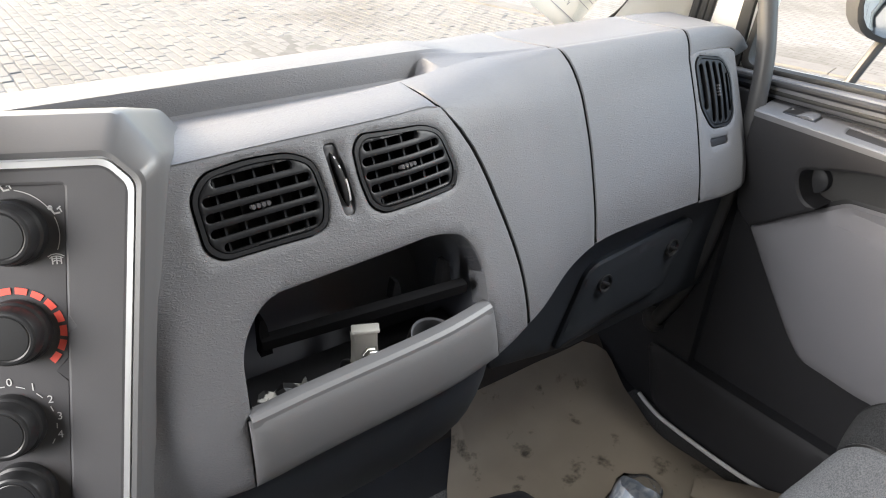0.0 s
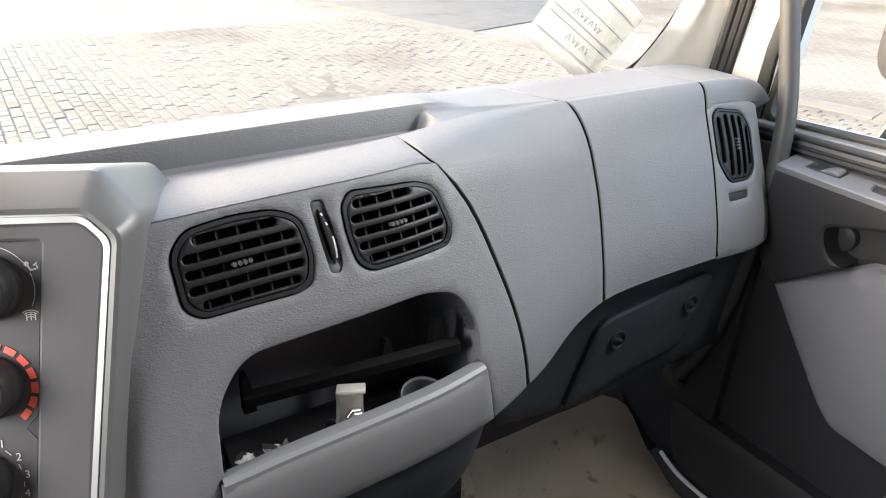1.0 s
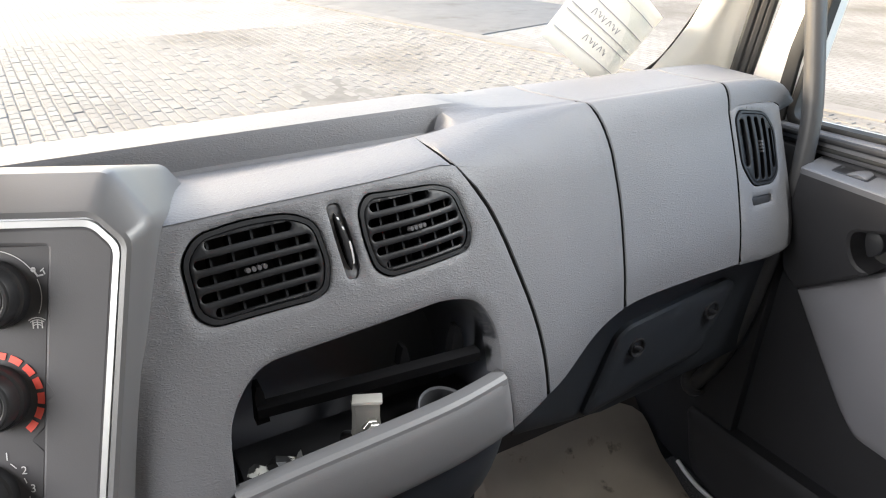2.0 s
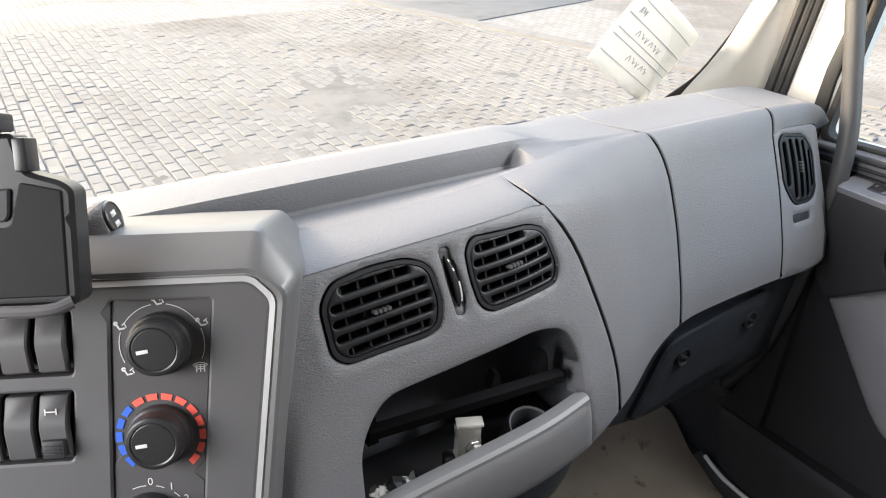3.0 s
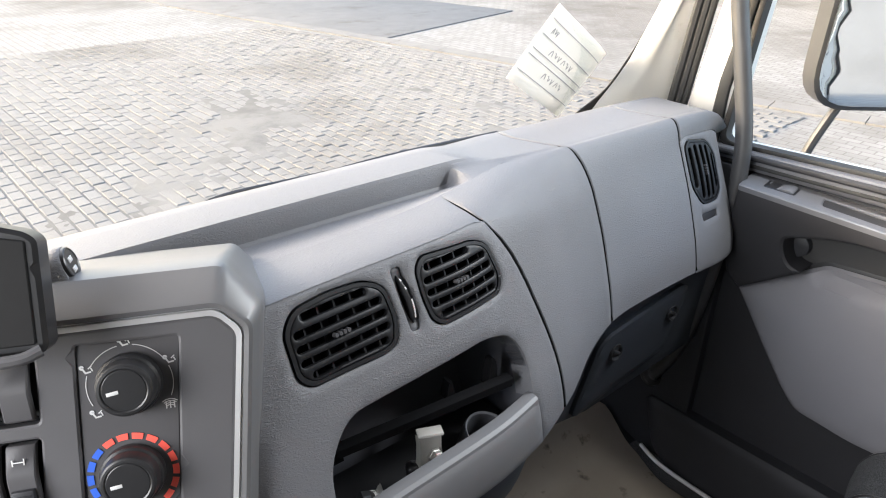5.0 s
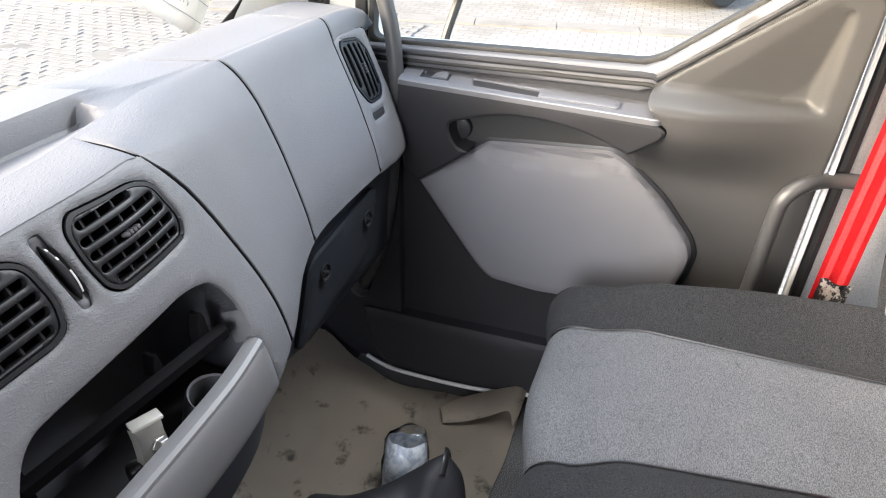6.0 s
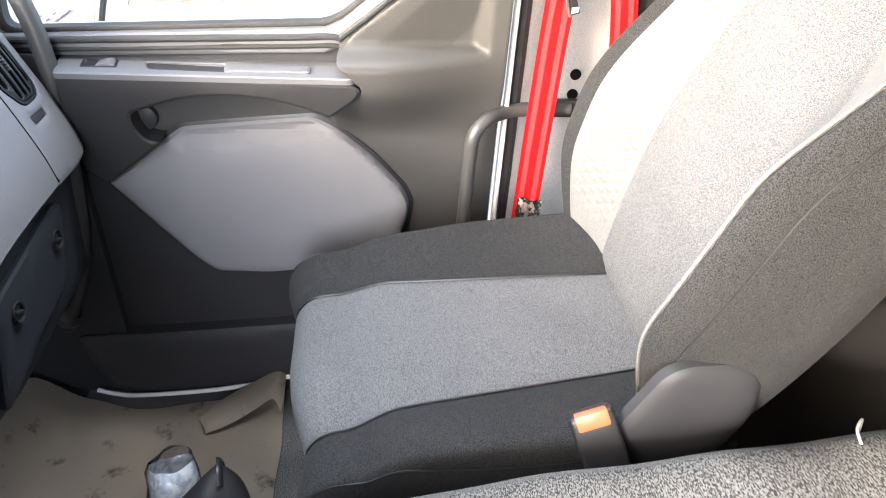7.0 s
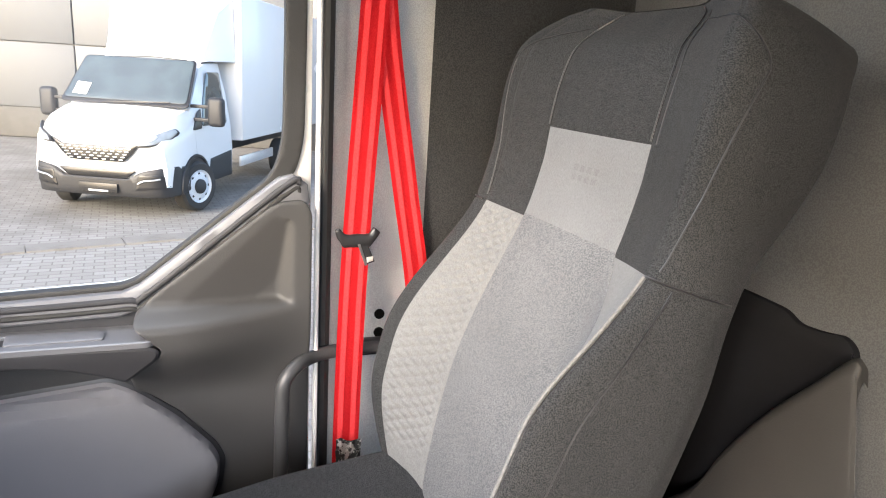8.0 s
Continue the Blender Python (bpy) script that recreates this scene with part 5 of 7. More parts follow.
        part("charging_port", bm, "silver", sk, "bright charging port")
    return h


# ---------------------------------------------------------------- things in the bin
def bin_things():
    base = Vector((0.171, 0.560, 0.892))
    b = thing("clamp_bracket", base, "bent steel clamp bracket with a hexagon bolt lying in the bin", "bracket")
    bm = bmesh.new()
    w = 0.0125
    m = Matrix.Translation(base + Vector((0, 0.0, 0.0))) @ Matrix.Rotation(radians(-24), 4, "Z") @ Matrix.Rotation(radians(-8), 4, "X")
    # web that narrows under the lip, folded edge, and the lip bent back over it
    rows = [[m @ Vector((x * k, y, z)) for x in (-1.0, -0.5, 0.0, 0.5, 1.0)] for z, k, y in ((-0.045, 0.0165, -0.004), (-0.02, 0.0150, -0.003), (-0.004, 0.0118, -0.001), (0.012, 0.0108, 0.0), (0.0225, 0.0112, 0.0), (0.0255, 0.0116, 0.001))]
    grid(bm, rows)
    bmesh.ops.solidify(bm, geom=bm.faces[:], thickness=0.0024)
    block(bm, (-w - 0.001, -0.0026, 0.0248), (w + 0.001, 0.012, 0.0285), 0.0012, m)
    part("strap", bm, "zinc", b)
    bm = bmesh.new()
    grid(bm, [[m @ Vector((-k, y, z)), m @ Vector((-k - 0.0035, y + 0.007, z))] for z, k, y in ((-0.045, 0.0165, -0.004), (-0.02, 0.0150, -0.003), (-0.004, 0.0118, -0.001), (0.012, 0.0108, 0.0), (0.0250, 0.0114, 0.0))])
    bmesh.ops.solidify(bm, geom=bm.faces[:], thickness=0.0016)
    part("flange", bm, "zinc", b)
    bm = bmesh.new()
    n = (m.to_3x3() @ Vector((0.45, -1, -0.10))).normalized()
    lathe(bm, [(0.0, 0.0), (0.0088, 0.0), (0.0088, 0.0018), (0.0078, 0.0022), (0.0078, 0.0070), (0.0066, 0.0080), (0.0, 0.0080)], m @ Vector((0.002, -0.002, 0.003)), n, 6)
    nut = part("hex_nut", bm, "steel", b, "shiny hexagon nut", angle=20)
    bm = bmesh.new()
    lathe(bm, [(0.0048, 0.004), (0.0048, 0.0150), (0.0042, 0.0165), (0.0, 0.0168)], m @ Vector((0.002, -0.002, 0.003)), n, 16)
    part("bolt_end", bm, "zinc", nut, "pale bolt end")
    bm = bmesh.new()
    block(bm, (-0.027, -0.004, -0.045), (-0.0125, 0.014, -0.008), 0.006, m, 3)
    part("spacer", bm, "black", b, "black rubber spacer")
    # crumpled foil at the near end; its glints are pale specks in the colour
    p0 = dash_place(0.075, 0.900, -0.014)
    bm = bmesh.new()
    rng = random.Random(5)
    rows = []
    for i in range(7):
        rows.append([p0 + Vector((-0.012 + 0.008 * i + rng.uniform(-0.002, 0.002), -0.008 + 0.007 * j, rng.uniform(-0.004, 0.006) - 0.004)) for j in range(5)])
    grid(bm, rows)
    bmesh.ops.solidify(bm, geom=bm.faces[:], thickness=0.0006)
    ob = part("foil_scrap", bm, "tag", None, angle=10)
    tagged(ob, "crumpled black foil scrap in the bin with painted silver glints", "foil scrap")


# ---------------------------------------------------------------- passenger door
def dp(y, z, d=0.0):
    """A point of the door's inner face, d metres towards the cab."""
    return Vector((DOOR - d, y, z))


WIN = [(0.772, 1.001), (0.276, 1.026), (0.250, 1.037), (0.034, 1.209), (0.018, 1.27), (0.014, 1.50), (0.02, 1.66), (0.05, 1.74), (0.60, 1.76), (0.69, 1.70), (0.745, 1.30)]
WIN_R = [0.02, 0.03, 0.03, 0.06, 0.05, 0.1, 0.08, 0.08, 0.06, 0.1, 0.2]


def door():
    # shell with the window opening
    win = rounded(WIN, WIN_R, 6)
    shell = [(0.80, 0.22), (0.82, 0.98), (0.850, 1.06), (0.814, 1.26), (0.75, 1.72), (0.66, 1.86), (-0.02, 1.86), (-0.022, 0.22)]
    bm = panel(shell, lambda a, b, d: dp(a, b, d - 0.012), 0.04, holes=[win], wall=0.05, edge=0.002, hole_wall=0.05)
    d = part("door_1", bm, "cream", None)
    tagged(d, "truck passenger door with grey trim and light grey insert", "door", kind="structure")
    # window glass
    w = [tuple(p) for p in resample(win, 0.05)]
    bm = bmesh.new()
    f = [bm.verts.new(dp(a, b, -0.045)) for a, b in w]
    bm.faces.new(f)
    g = part("window_pane", bm, "window", d, "clear door glass")
    g.visible_shadow = False
    face_to(g, (-1, 0, 0))
    # black frame ahead of the glass
    fr = [(0.797, 0.99), (0.790, 1.116), (0.777, 1.19), (0.765, 1.27), (0.713, 1.70), (0.694, 1.70), (0.746, 1.29), (0.771, 1.10), (0.774, 0.99)]
    bm = panel(fr, lambda a, b, dd: dp(a, b, dd - 0.003), 0.02, wall=0.008, edge=0.0015)
    part("window_frame", bm, "rubber", d, "black frame ahead of the door glass")
    # rubber round the glass and the trim rails along its sill
    c = np.array(win).mean(0)
    wi = [tuple(c + (np.array(p) - c) * 0.975) for p in win]
    wo = [(y - 0.026 * step01(0.12, 0.035, y) * step01(1.16, 1.21, z), z) for y, z in win]
    bm = panel(wo, lambda a, b, dd: dp(a, b, dd - 0.006), 0.007, holes=[wi], wall=0.02, edge=0.001)
    part("window_seal", bm, "rubber", d, "black rubber window seal")
    line = [(0.785, 0.992), (0.50, 1.003), (0.276, 1.012), (0.238, 1.022), (0.03, 1.19), (0.0, 1.20)]
    for off, r, mt, dd in ((0.004, 0.0055, "doordark", 0.012), (-0.010, 0.005, "rubber", 0.010)):
        bm = bmesh.new()
        tube(bm, [dp(y, z + off, dd) for y, z in line], r, sides=10, smooth=6)
        part("sill_rail", bm, mt, d)
    # moulded trim under the glass
    bm = panel([(0.785, 1.002), (0.276, 1.027), (0.251, 1.038), (0.035, 1.210), (0.012, 1.216), (-0.012, 1.20), (-0.016, 1.168), (0.03, 1.165), (0.236, 1.005), (0.28, 0.988), (0.785, 0.972)], dp, 0.02, wall=0.03, edge=0.002, height=lambda p, e: 0.010 + 0.004 * np.clip(e / 0.01, 0, 1))
    part("window_trim", bm, "plate", d, "grey moulded trim along the window")
    # lower lining
    low = [(0.80, 0.30), (0.80, 0.985), (0.28, 1.0), (0.236, 1.012), (0.035, 1.176), (-0.012, 1.176), (-0.018, 0.30)]
    bm = panel(low, dp, 0.03, wall=0.012, edge=0.002)
    part("lining", bm, "doordark", d, "dark grey door lining")
    # rear panel in one sweep, with a shallow dish behind the window
    dish = np.array([(0.205, 0.998), (0.012, 0.992), (0.010, 1.135), (0.045, 1.148)])

    def dished(p, e):
        k = inside([tuple(q) for q in dish], p[:, 0], p[:, 1])
        slope = (0.045 - p[:, 0]) * 0.684 + (1.148 - p[:, 1]) * 0.729
        s = np.minimum(np.clip((p[:, 1] - 0.994) / 0.010, 0, 1), np.clip((p[:, 0] - 0.010) / 0.030, 0, 1))
        s = np.minimum(s * s * (3 - 2 * s), np.clip(slope / 0.085, 0, 1))
        low = np.clip((p[:, 1] - 0.84) / 0.13, 0, 1)
        ramp = lambda a, b, x: np.clip((x - a) / (b - a), 0, 1) ** 2 * (3 - 2 * np.clip((x - a) / (b - a), 0, 1))
        swell = 0.050 * ramp(-0.03, 0.20, p[:, 0]) * ramp(0.835, 0.955, p[:, 1]) * ramp(1.012, 0.980, p[:, 1])
        return 0.002 + 0.020 * low * low * (3 - 2 * low) + swell - np.where(k, 0.020 * s, 0)
    cor = rounded([(0.262, 0.992), (0.232, 1.022), (0.04, 1.172), (-0.004, 1.176), (-0.018, 1.155), (-0.016, 0.44), (0.16, 0.44), (0.26, 0.70), (0.262, 0.84), (0.270, 0.896), (0.226, 0.934), (0.219, 0.952), (0.236, 0.966)], [0.01, 0.02, 0.03, 0.02, 0.03, 0.01, 0.02, 0.01, 0.02, 0.003, 0.01, 0.008, 0.004], 5)
    bm = panel(cor, dp, 0.0055, wall=0.02, edge=0.0015, height=dished)
    part("corner_panel", bm, "doormid", d, "grey panel dished behind the window", angle=45)
    # armrest body with the arch cut below it
    arm = [(0.672, 0.972), (0.235, 0.960), (0.221, 0.950), (0.227, 0.935), (0.272, 0.899), (0.303, 0.913), (0.358, 0.931), (0.414, 0.938), (0.47, 0.937), (0.512, 0.928), (0.584, 0.903), (0.583, 0.876), (0.570, 0.852), (0.548, 0.846), (0.654, 0.760), (0.682, 0.785), (0.688, 0.865)]
    arm_r = [0.006, 0.01, 0.01, 0.02, 0.004, 0.02, 0.02, 0.02, 0.02, 0.02, 0.015, 0.015, 0.01, 0.004, 0.008, 0.02, 0.03]
    bm = panel(rounded(arm, arm_r, 4), dp, 0.012, wall=0.065, edge=0.003, height=lambda p, e: 0.030 + 0.045 * np.clip((p[:, 1] - 0.75) / 0.2, 0, 1))
    a = part("armrest", bm, "doordark", d, "dark grey armrest with arched pull", angle=22)
    # band behind the pull
    bm = panel(rounded([(0.61, 0.945), (0.60, 0.85), (0.532, 0.848), (0.265, 0.865), (0.27, 0.945)], 0.006, 3), dp, 0.02, wall=0.01, edge=0.002, height=lambda p, e: 0.006 + 0 * e)
    part("pull_recess", bm, "doormid", d)
    bm = bmesh.new()
    lathe(bm, [(0.0, 0.012), (0.018, 0.012), (0.021, 0.010), (0.022, 0.0)], dp(0.578, 0.876, 0.008), (-1, 0, 0), 24)
    part("lock_boss", bm, "charcoal", d)
    # top plate of the armrest with window switch and pull slot
    top = lambda y, x, dd=0.0: Vector((x, y, 0.9725 + 0.010 * (0.70 - y) * -0.6 + dd))
    out = rounded([(0.674, 0.9085), (0.690, 0.985), (0.236, 1.0), (0.221, 0.93), (0.235, 0.909)], [0.006, 0.004, 0.012, 0.02, 0.01], 4)
    slot = rounded([(0.545, 0.935), (0.556, 0.968), (0.415, 0.966), (0.415, 0.930)], [0.008, 0.008, 0.002, 0.002], 4)
    bm = panel(out, lambda aa, bb, dd: top(aa, bb, dd), 0.014, holes=[slot], wall=0.008, edge=0.0015, hole_wall=0.02)
    part("top_plate", bm, "plate", a, "grey blue top plate of the armrest", angle=20)
    bm = bmesh.new()
    block(bm, (0.925, 0.41, 0.945), (0.975, 0.565, 0.953), 0.001)
    part("slot_floor", bm, "black", a)
    bm = panel(rounded([(0.43, 0.926), (0.435, 0.968), (0.312, 0.966), (0.300, 0.955), (0.300, 0.928)], 0.005, 4), lambda aa, bb, dd: top(aa, bb, dd + 0.003), 0.012, wall=0.004, edge=0.001)
    part("pull_flap", bm, "plate", a, "light grey pull flap")
    bm = panel(rounded([(0.640, 0.938), (0.645, 0.966), (0.600, 0.968), (0.595, 0.940)], 0.004, 4), lambda aa, bb, dd: top(aa, bb, dd + 0.002 + 0.003 * math.sin((aa - 0.595) / 0.05 * 2 * math.pi)), 0.005, wall=0.004, edge=0.0008)
    part("window_switch", bm, "plate", a, "grey window switch")
    bm = panel(rounded([(0.644, 0.934), (0.650, 0.969), (0.597, 0.971), (0.591, 0.936)], 0.005, 4), lambda aa, bb, dd: top(aa, bb, dd + 0.0006), 0.008, wall=0.004, edge=0.0004)
    part("switch_gap", bm, "black", a)
    # light insert, padded, in a dark groove
    ins = [(0.663, 0.755), (0.59, 0.808), (0.524, 0.859), (0.413, 0.870), (0.305, 0.880), (0.272, 0.864), (0.203, 0.807), (0.147, 0.742), (0.134, 0.712), (0.140, 0.662), (0.162, 0.61), (0.22, 0.582), (0.32, 0.562), (0.404, 0.553), (0.462, 0.557), (0.503, 0.558), (0.538, 0.591), (0.597, 0.667)]

    def padded(p, e):
        s = np.clip(e / 0.013, 0, 1)
        crease = np.clip((p[:, 1] - 0.822 - 0.02 * np.clip((0.5 - p[:, 0]) / 0.2, 0, 1)) / 0.018, 0, 1)
        crease = crease * crease * (3 - 2 * crease)
        crease = crease * np.clip((0.55 - p[:, 0]) / 0.03, 0, 1)
        return 0.008 + 0.016 * (1 - (1 - s) ** 2) + 0.006 * np.clip(e / 0.08, 0, 1) - 0.017 * crease * s
    ci = np.array(ins).mean(0)
    groove = [tuple(ci + (np.array(p) - ci) * 1.03) for p in ins]
    bm = panel(rounded(groove, 0.01, 3), dp, 0.03, wall=0.006, edge=0.001, height=lambda p, e: 0.0065 + 0 * e)
    part("insert_groove", bm, "black", d)
    bm = panel(rounded(ins, [0.004, 0.01, 0.01, 0.03, 0.012, 0.02, 0.03, 0.02, 0.02, 0.02, 0.03, 0.03, 0.03, 0.03, 0.02, 0.02, 0.02, 0.03], 4), dp, 0.010, wall=0.02, edge=0.004, height=padded)
    part("insert", bm, "doorlight", d, "padded light grey insert")
    # bottom pocket ledge
    bm = panel(rounded([(0.80, 0.405), (0.60, 0.415), (-0.012, 0.455), (-0.014, 0.255), (0.68, 0.235), (0.76, 0.26)], [0.02, 0.02, 0.005, 0.005, 0.04, 0.05], 5), dp, 0.02, wall=0.035, edge=0.004, height=lambda p, e: 0.030 + 0.008 * np.clip(e / 0.03, 0, 1))
    part("kick_pocket", bm, "doordark", d, "dark ledge along the door's foot")
    # pale door edge and seals at the rear
    bm = bmesh.new()
    tube(bm, [dp(-0.030, z, 0.0) for z in (0.24, 0.6, 1.0, 1.5, 1.86)], 0.0045, sides=8, smooth=3)
    part("door_edge", bm, "white", d, "white painted door edge")
    # tubular grab handle at the rear
    bm = bmesh.new()
    tube(bm, [(1.005, -0.15, 0.888), (1.0, -0.08, 0.888), (0.985, -0.03, 0.888), (0.955, 0.008, 0.885), (0.944, 0.030, 0.862), (0.943, 0.034, 0.82), (0.945, 0.036, 0.70), (0.95, 0.038, 0.56)], 0.0125, smooth=8)
    h = part("seat_rail", bm, "tube", None)
    tagged(h, "grey bent tube rail beside the passenger seat", "rail")
    return d


def grab_bar():
    bm = bmesh.new()
    tube(bm, [(0.955, 0.80, 1.50), (0.953, 0.772, 1.30), (0.948, 0.733, 1.16), (0.944, 0.702, 1.05), (0.94, 0.692, 0.98), (0.938, 0.69, 0.92), (0.937, 0.70, 0.80), (0.94, 0.718, 0.67), (0.948, 0.748, 0.56), (0.955, 0.79, 0.47)], 0.0145, smooth=8)
    h = part("grab_bar", bm, "tube", None)
    tagged(h, "grey tubular grab bar standing beside the windscreen pillar", "grab bar")
    for at, ax in (((0.955, 0.79, 0.47), (0.15, 0.75, -0.6)), ((0.955, 0.80, 1.50), (0.0, 0.3, 1.0))):
        bm = bmesh.new()
        lathe(bm, [(0.0, 0.012), (0.026, 0.012), (0.028, 0.008), (0.026, 0.0), (0.017, -0.004), (0.0148, -0.012)], at, ax, 24)
        part("mounting_flange", bm, "tube", h)


def sill_strip():
    bm = bmesh.new()
    tube(bm, [(0.950, 0.785, 0.264), (0.943, 0.75, 0.259), (0.938, 0.70, 0.257), (0.937, 0.57, 0.265), (0.940, 0.47, 0.276), (0.944, 0.36, 0.296), (0.95, -0.05, 0.312)], 0.0048, sides=8, smooth=6)
    s = part("sill", bm, "white", None)
    tagged(s, "white painted door sill edge", "sill", kind="structure")


def b_pillar():
    bm = bmesh.new()
    rows = []
    for z in (0.22, 0.6, 0.9, 1.2, 1.5, 1.75, 1.94):
        prof = [(1.04, -0.035), (1.012, -0.052), (1.016, -0.075), (1.026, -0.10), (1.03, -0.20), (1.02, -0.235)]
        rows.append(smooth_path([(x, y, z) for x, y in prof], 3))
    grid(bm, rows)
    bmesh.ops.solidify(bm, geom=bm.faces[:], thickness=0.006)
    p = structure("pillar_rear", bm, "pillar", "light grey felt lined pillar behind the door", "pillar")
    # corner lining, its shade put into a darker colour than the rear wall's
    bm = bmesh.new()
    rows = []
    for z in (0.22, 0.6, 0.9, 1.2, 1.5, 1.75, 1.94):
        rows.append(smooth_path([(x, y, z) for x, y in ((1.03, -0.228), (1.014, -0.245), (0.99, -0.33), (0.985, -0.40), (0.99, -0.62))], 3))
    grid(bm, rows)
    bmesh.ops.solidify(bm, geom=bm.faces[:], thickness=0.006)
    structure("wall_right", bm, "corner_shade", "grey lining of the cab's rear corner, darkened as in shade", "wall")
    bm = bmesh.new()
    tube(bm, [(1.012, -0.050, z) for z in (0.22, 0.7, 1.2, 1.94)], 0.010, sides=8, smooth=3)
    part("door_seal", bm, "rubber", p, "black rubber door seal")
    for z in (0.943, 0.906):
        bm = bmesh.new()
        lathe(bm, [(0.0100, -0.002), (0.0100, 0.0006), (0.0, 0.0006)], (1.0265, -0.158, z), (-1, 0, 0), 20)
        part("bolt_hole", bm, "void", p, "round black bolt hole")
    bm = bmesh.new()
    block(bm, (1.0, -0.20, 0.872), (1.02, -0.10, 0.902), 0.003)
    part("bracket", bm, "black", p, "black handle bracket")


def ribbon(path, width, across, n=6):
    """Webbing along a path; across gives its width's direction."""
    pts = smooth_path(path, n)
    return [[p + Vector(across) * (width * (k - 0.5)) for k in (0.0, 0.16, 0.36, 0.44, 0.56, 0.64, 0.84, 1.0)] for p in pts]


def seat_belt():
    b = thing("seat_belt", (0.95, -0.09, 0.64), "red seat belt with black tongue hanging on the door pillar", "seat belt")
    W = 0.050
    for nm, path, across in (("webbing", [(1.0, -0.132, 1.80), (0.990, -0.120, 1.5), (0.978, -0.098, 1.13), (0.967, -0.088, 0.9), (0.966, -0.084, 0.66)], (0.10, -1.0, 0.0)),
                             ("return_webbing", [(1.004, -0.118, 1.80), (1.0, -0.137, 1.5), (0.99, -0.184, 1.2), (0.985, -0.218, 1.0), (0.98, -0.25, 0.72)], (0.10, -0.98, -0.10))):
        rows = ribbon(path, W, across)
        bm = bmesh.new()
        grid(bm, rows)
        bmesh.ops.solidify(bm, geom=bm.faces[:], thickness=0.0014)
        w = part(nm, bm, "belt", b, "red woven webbing")
        bm = bmesh.new()
        for i in (1, 5):
            grid(bm, [[r[i] + Vector((-0.0012, 0, 0)), r[i + 1] + Vector((-0.0012, 0, 0))] for r in rows])
        part("stripe", bm, "beltmid", w, "brighter red stripes")
    # tongue: a winged slot plate on the webbing with its blade hanging aside
    T = lambda y, z, d=0.0: Vector((0.972 - d, -0.096 - y, 1.105 + z))
    wing = [(-0.038, 0.016), (-0.030, 0.020), (-0.021, 0.009), (0.022, 0.009), (0.031, 0.021), (0.042, 0.012), (0.036, 0.002), (0.024, -0.014), (-0.024, -0.014), (-0.028, -0.006), (-0.034, 0.002)]
    bm = panel(rounded(wing, 0.003, 3), T, 0.004, wall=0.006, edge=0.0016, height=lambda p, e: 0.003 + 0.002 * np.clip(e / 0.006, 0, 1))
    t = part("tongue", bm, "black", b, "black winged plastic belt tongue")
    bm = panel(rounded([(0.002, -0.006), (0.017, -0.004), (0.033, -0.040), (0.018, -0.045)], 0.002, 3), lambda y, z, d: T(y, z, d + 0.004), 0.004, wall=0.003, edge=0.0008)
    part("tongue_blade", bm, "black", t, "black blade of the tongue")
    bm = panel(rounded([(0.001, -0.008), (0.0055, -0.007), (0.0195, -0.046), (0.015, -0.047)], 0.001, 3), lambda y, z, d: T(y, z, d + 0.0055), 0.004, wall=0.002, edge=0.0005)
    part("tongue_plate", bm, "steel", t, "steel edge of the tongue")
    bm = panel(rounded([(0.0175, -0.032), (0.029, -0.030), (0.030, -0.038), (0.0185, -0.042)], 0.001, 3), lambda y, z, d: T(y, z, d + 0.0055), 0.004, wall=0.002, edge=0.0005)
    part("tongue_mark", bm, "zinc", t, "small pale mark on the tongue")
    # foot fitting with crumpled tag
    bm = bmesh.new()
    rng = random.Random(3)
    rows = []
    for i in range(7):
        rows.append([Vector((0.955 + rng.uniform(-0.006, 0.006), -0.112 + 0.0095 * j, 0.655 + 0.012 * i + rng.uniform(-0.004, 0.004))) for j in range(6)])
    grid(bm, rows)
    bmesh.ops.solidify(bm, geom=bm.faces[:], thickness=0.003)
    part("buckle_tag", bm, "tag", b, "crumpled black and white tag", angle=15)
    bm = bmesh.new()
    block(bm, (0.945, -0.16, 0.60), (0.972, -0.09, 0.66), 0.006, None)
    part("anchor", bm, "black", b, "black anchor plate")


# ---------------------------------------------------------------- passenger seat
SX = 0.615
CUX = 0.588
B0 = Vector((SX, -0.135, 0.70))
BU = Vector((0, -0.295, 0.955)).normalized()
BN = Vector((0, 0.955, 0.295)).normalized()
BL = 0.915
HW_V = [0.0, 0.12, 0.3, 0.45, 0.56, 0.66, 0.78, 0.83, 0.87, 0.895, 0.905]
HW = [0.205, 0.245, 0.275, 0.272, 0.254, 0.252, 0.256, 0.248, 0.226, 0.190, 0.150]
VT = 0.905
SEC_U = [-1.0, -1.035, -1.03, -1.0, -0.95, -0.88, -0.76, -0.60, -0.45, -0.25, 0.0, 0.25, 0.45, 0.57, 0.70, 0.82, 0.90, 0.97, 1.02, 1.03, 1.0]
SEC_D = [-0.05, -0.022, 0.014, 0.068, 0.106, 0.112, 0.078, 0.034, 0.006, 0.0, 0.0, 0.0, 0.004, 0.022, 0.050, 0.074, 0.078, 0.056, 0.012, -0.022, -0.05]


def back(s, v, dn=0.0):
    """A point of the backrest: s from -1 to 1 round its front and sides, v up it."""
    k = np.linspace(-1, 1, len(SEC_U))
    u, d = interp(s, k, SEC_U), interp(s, k, SEC_D)
    hw = interp(v, HW_V, HW)
    amp = (1.0 - 0.66 * (step01(0.28, 0.57, v) if s > 0 else step01(0.38, 0.60, v))) * (0.3 + 0.7 * step01(0.0, 0.22, v))
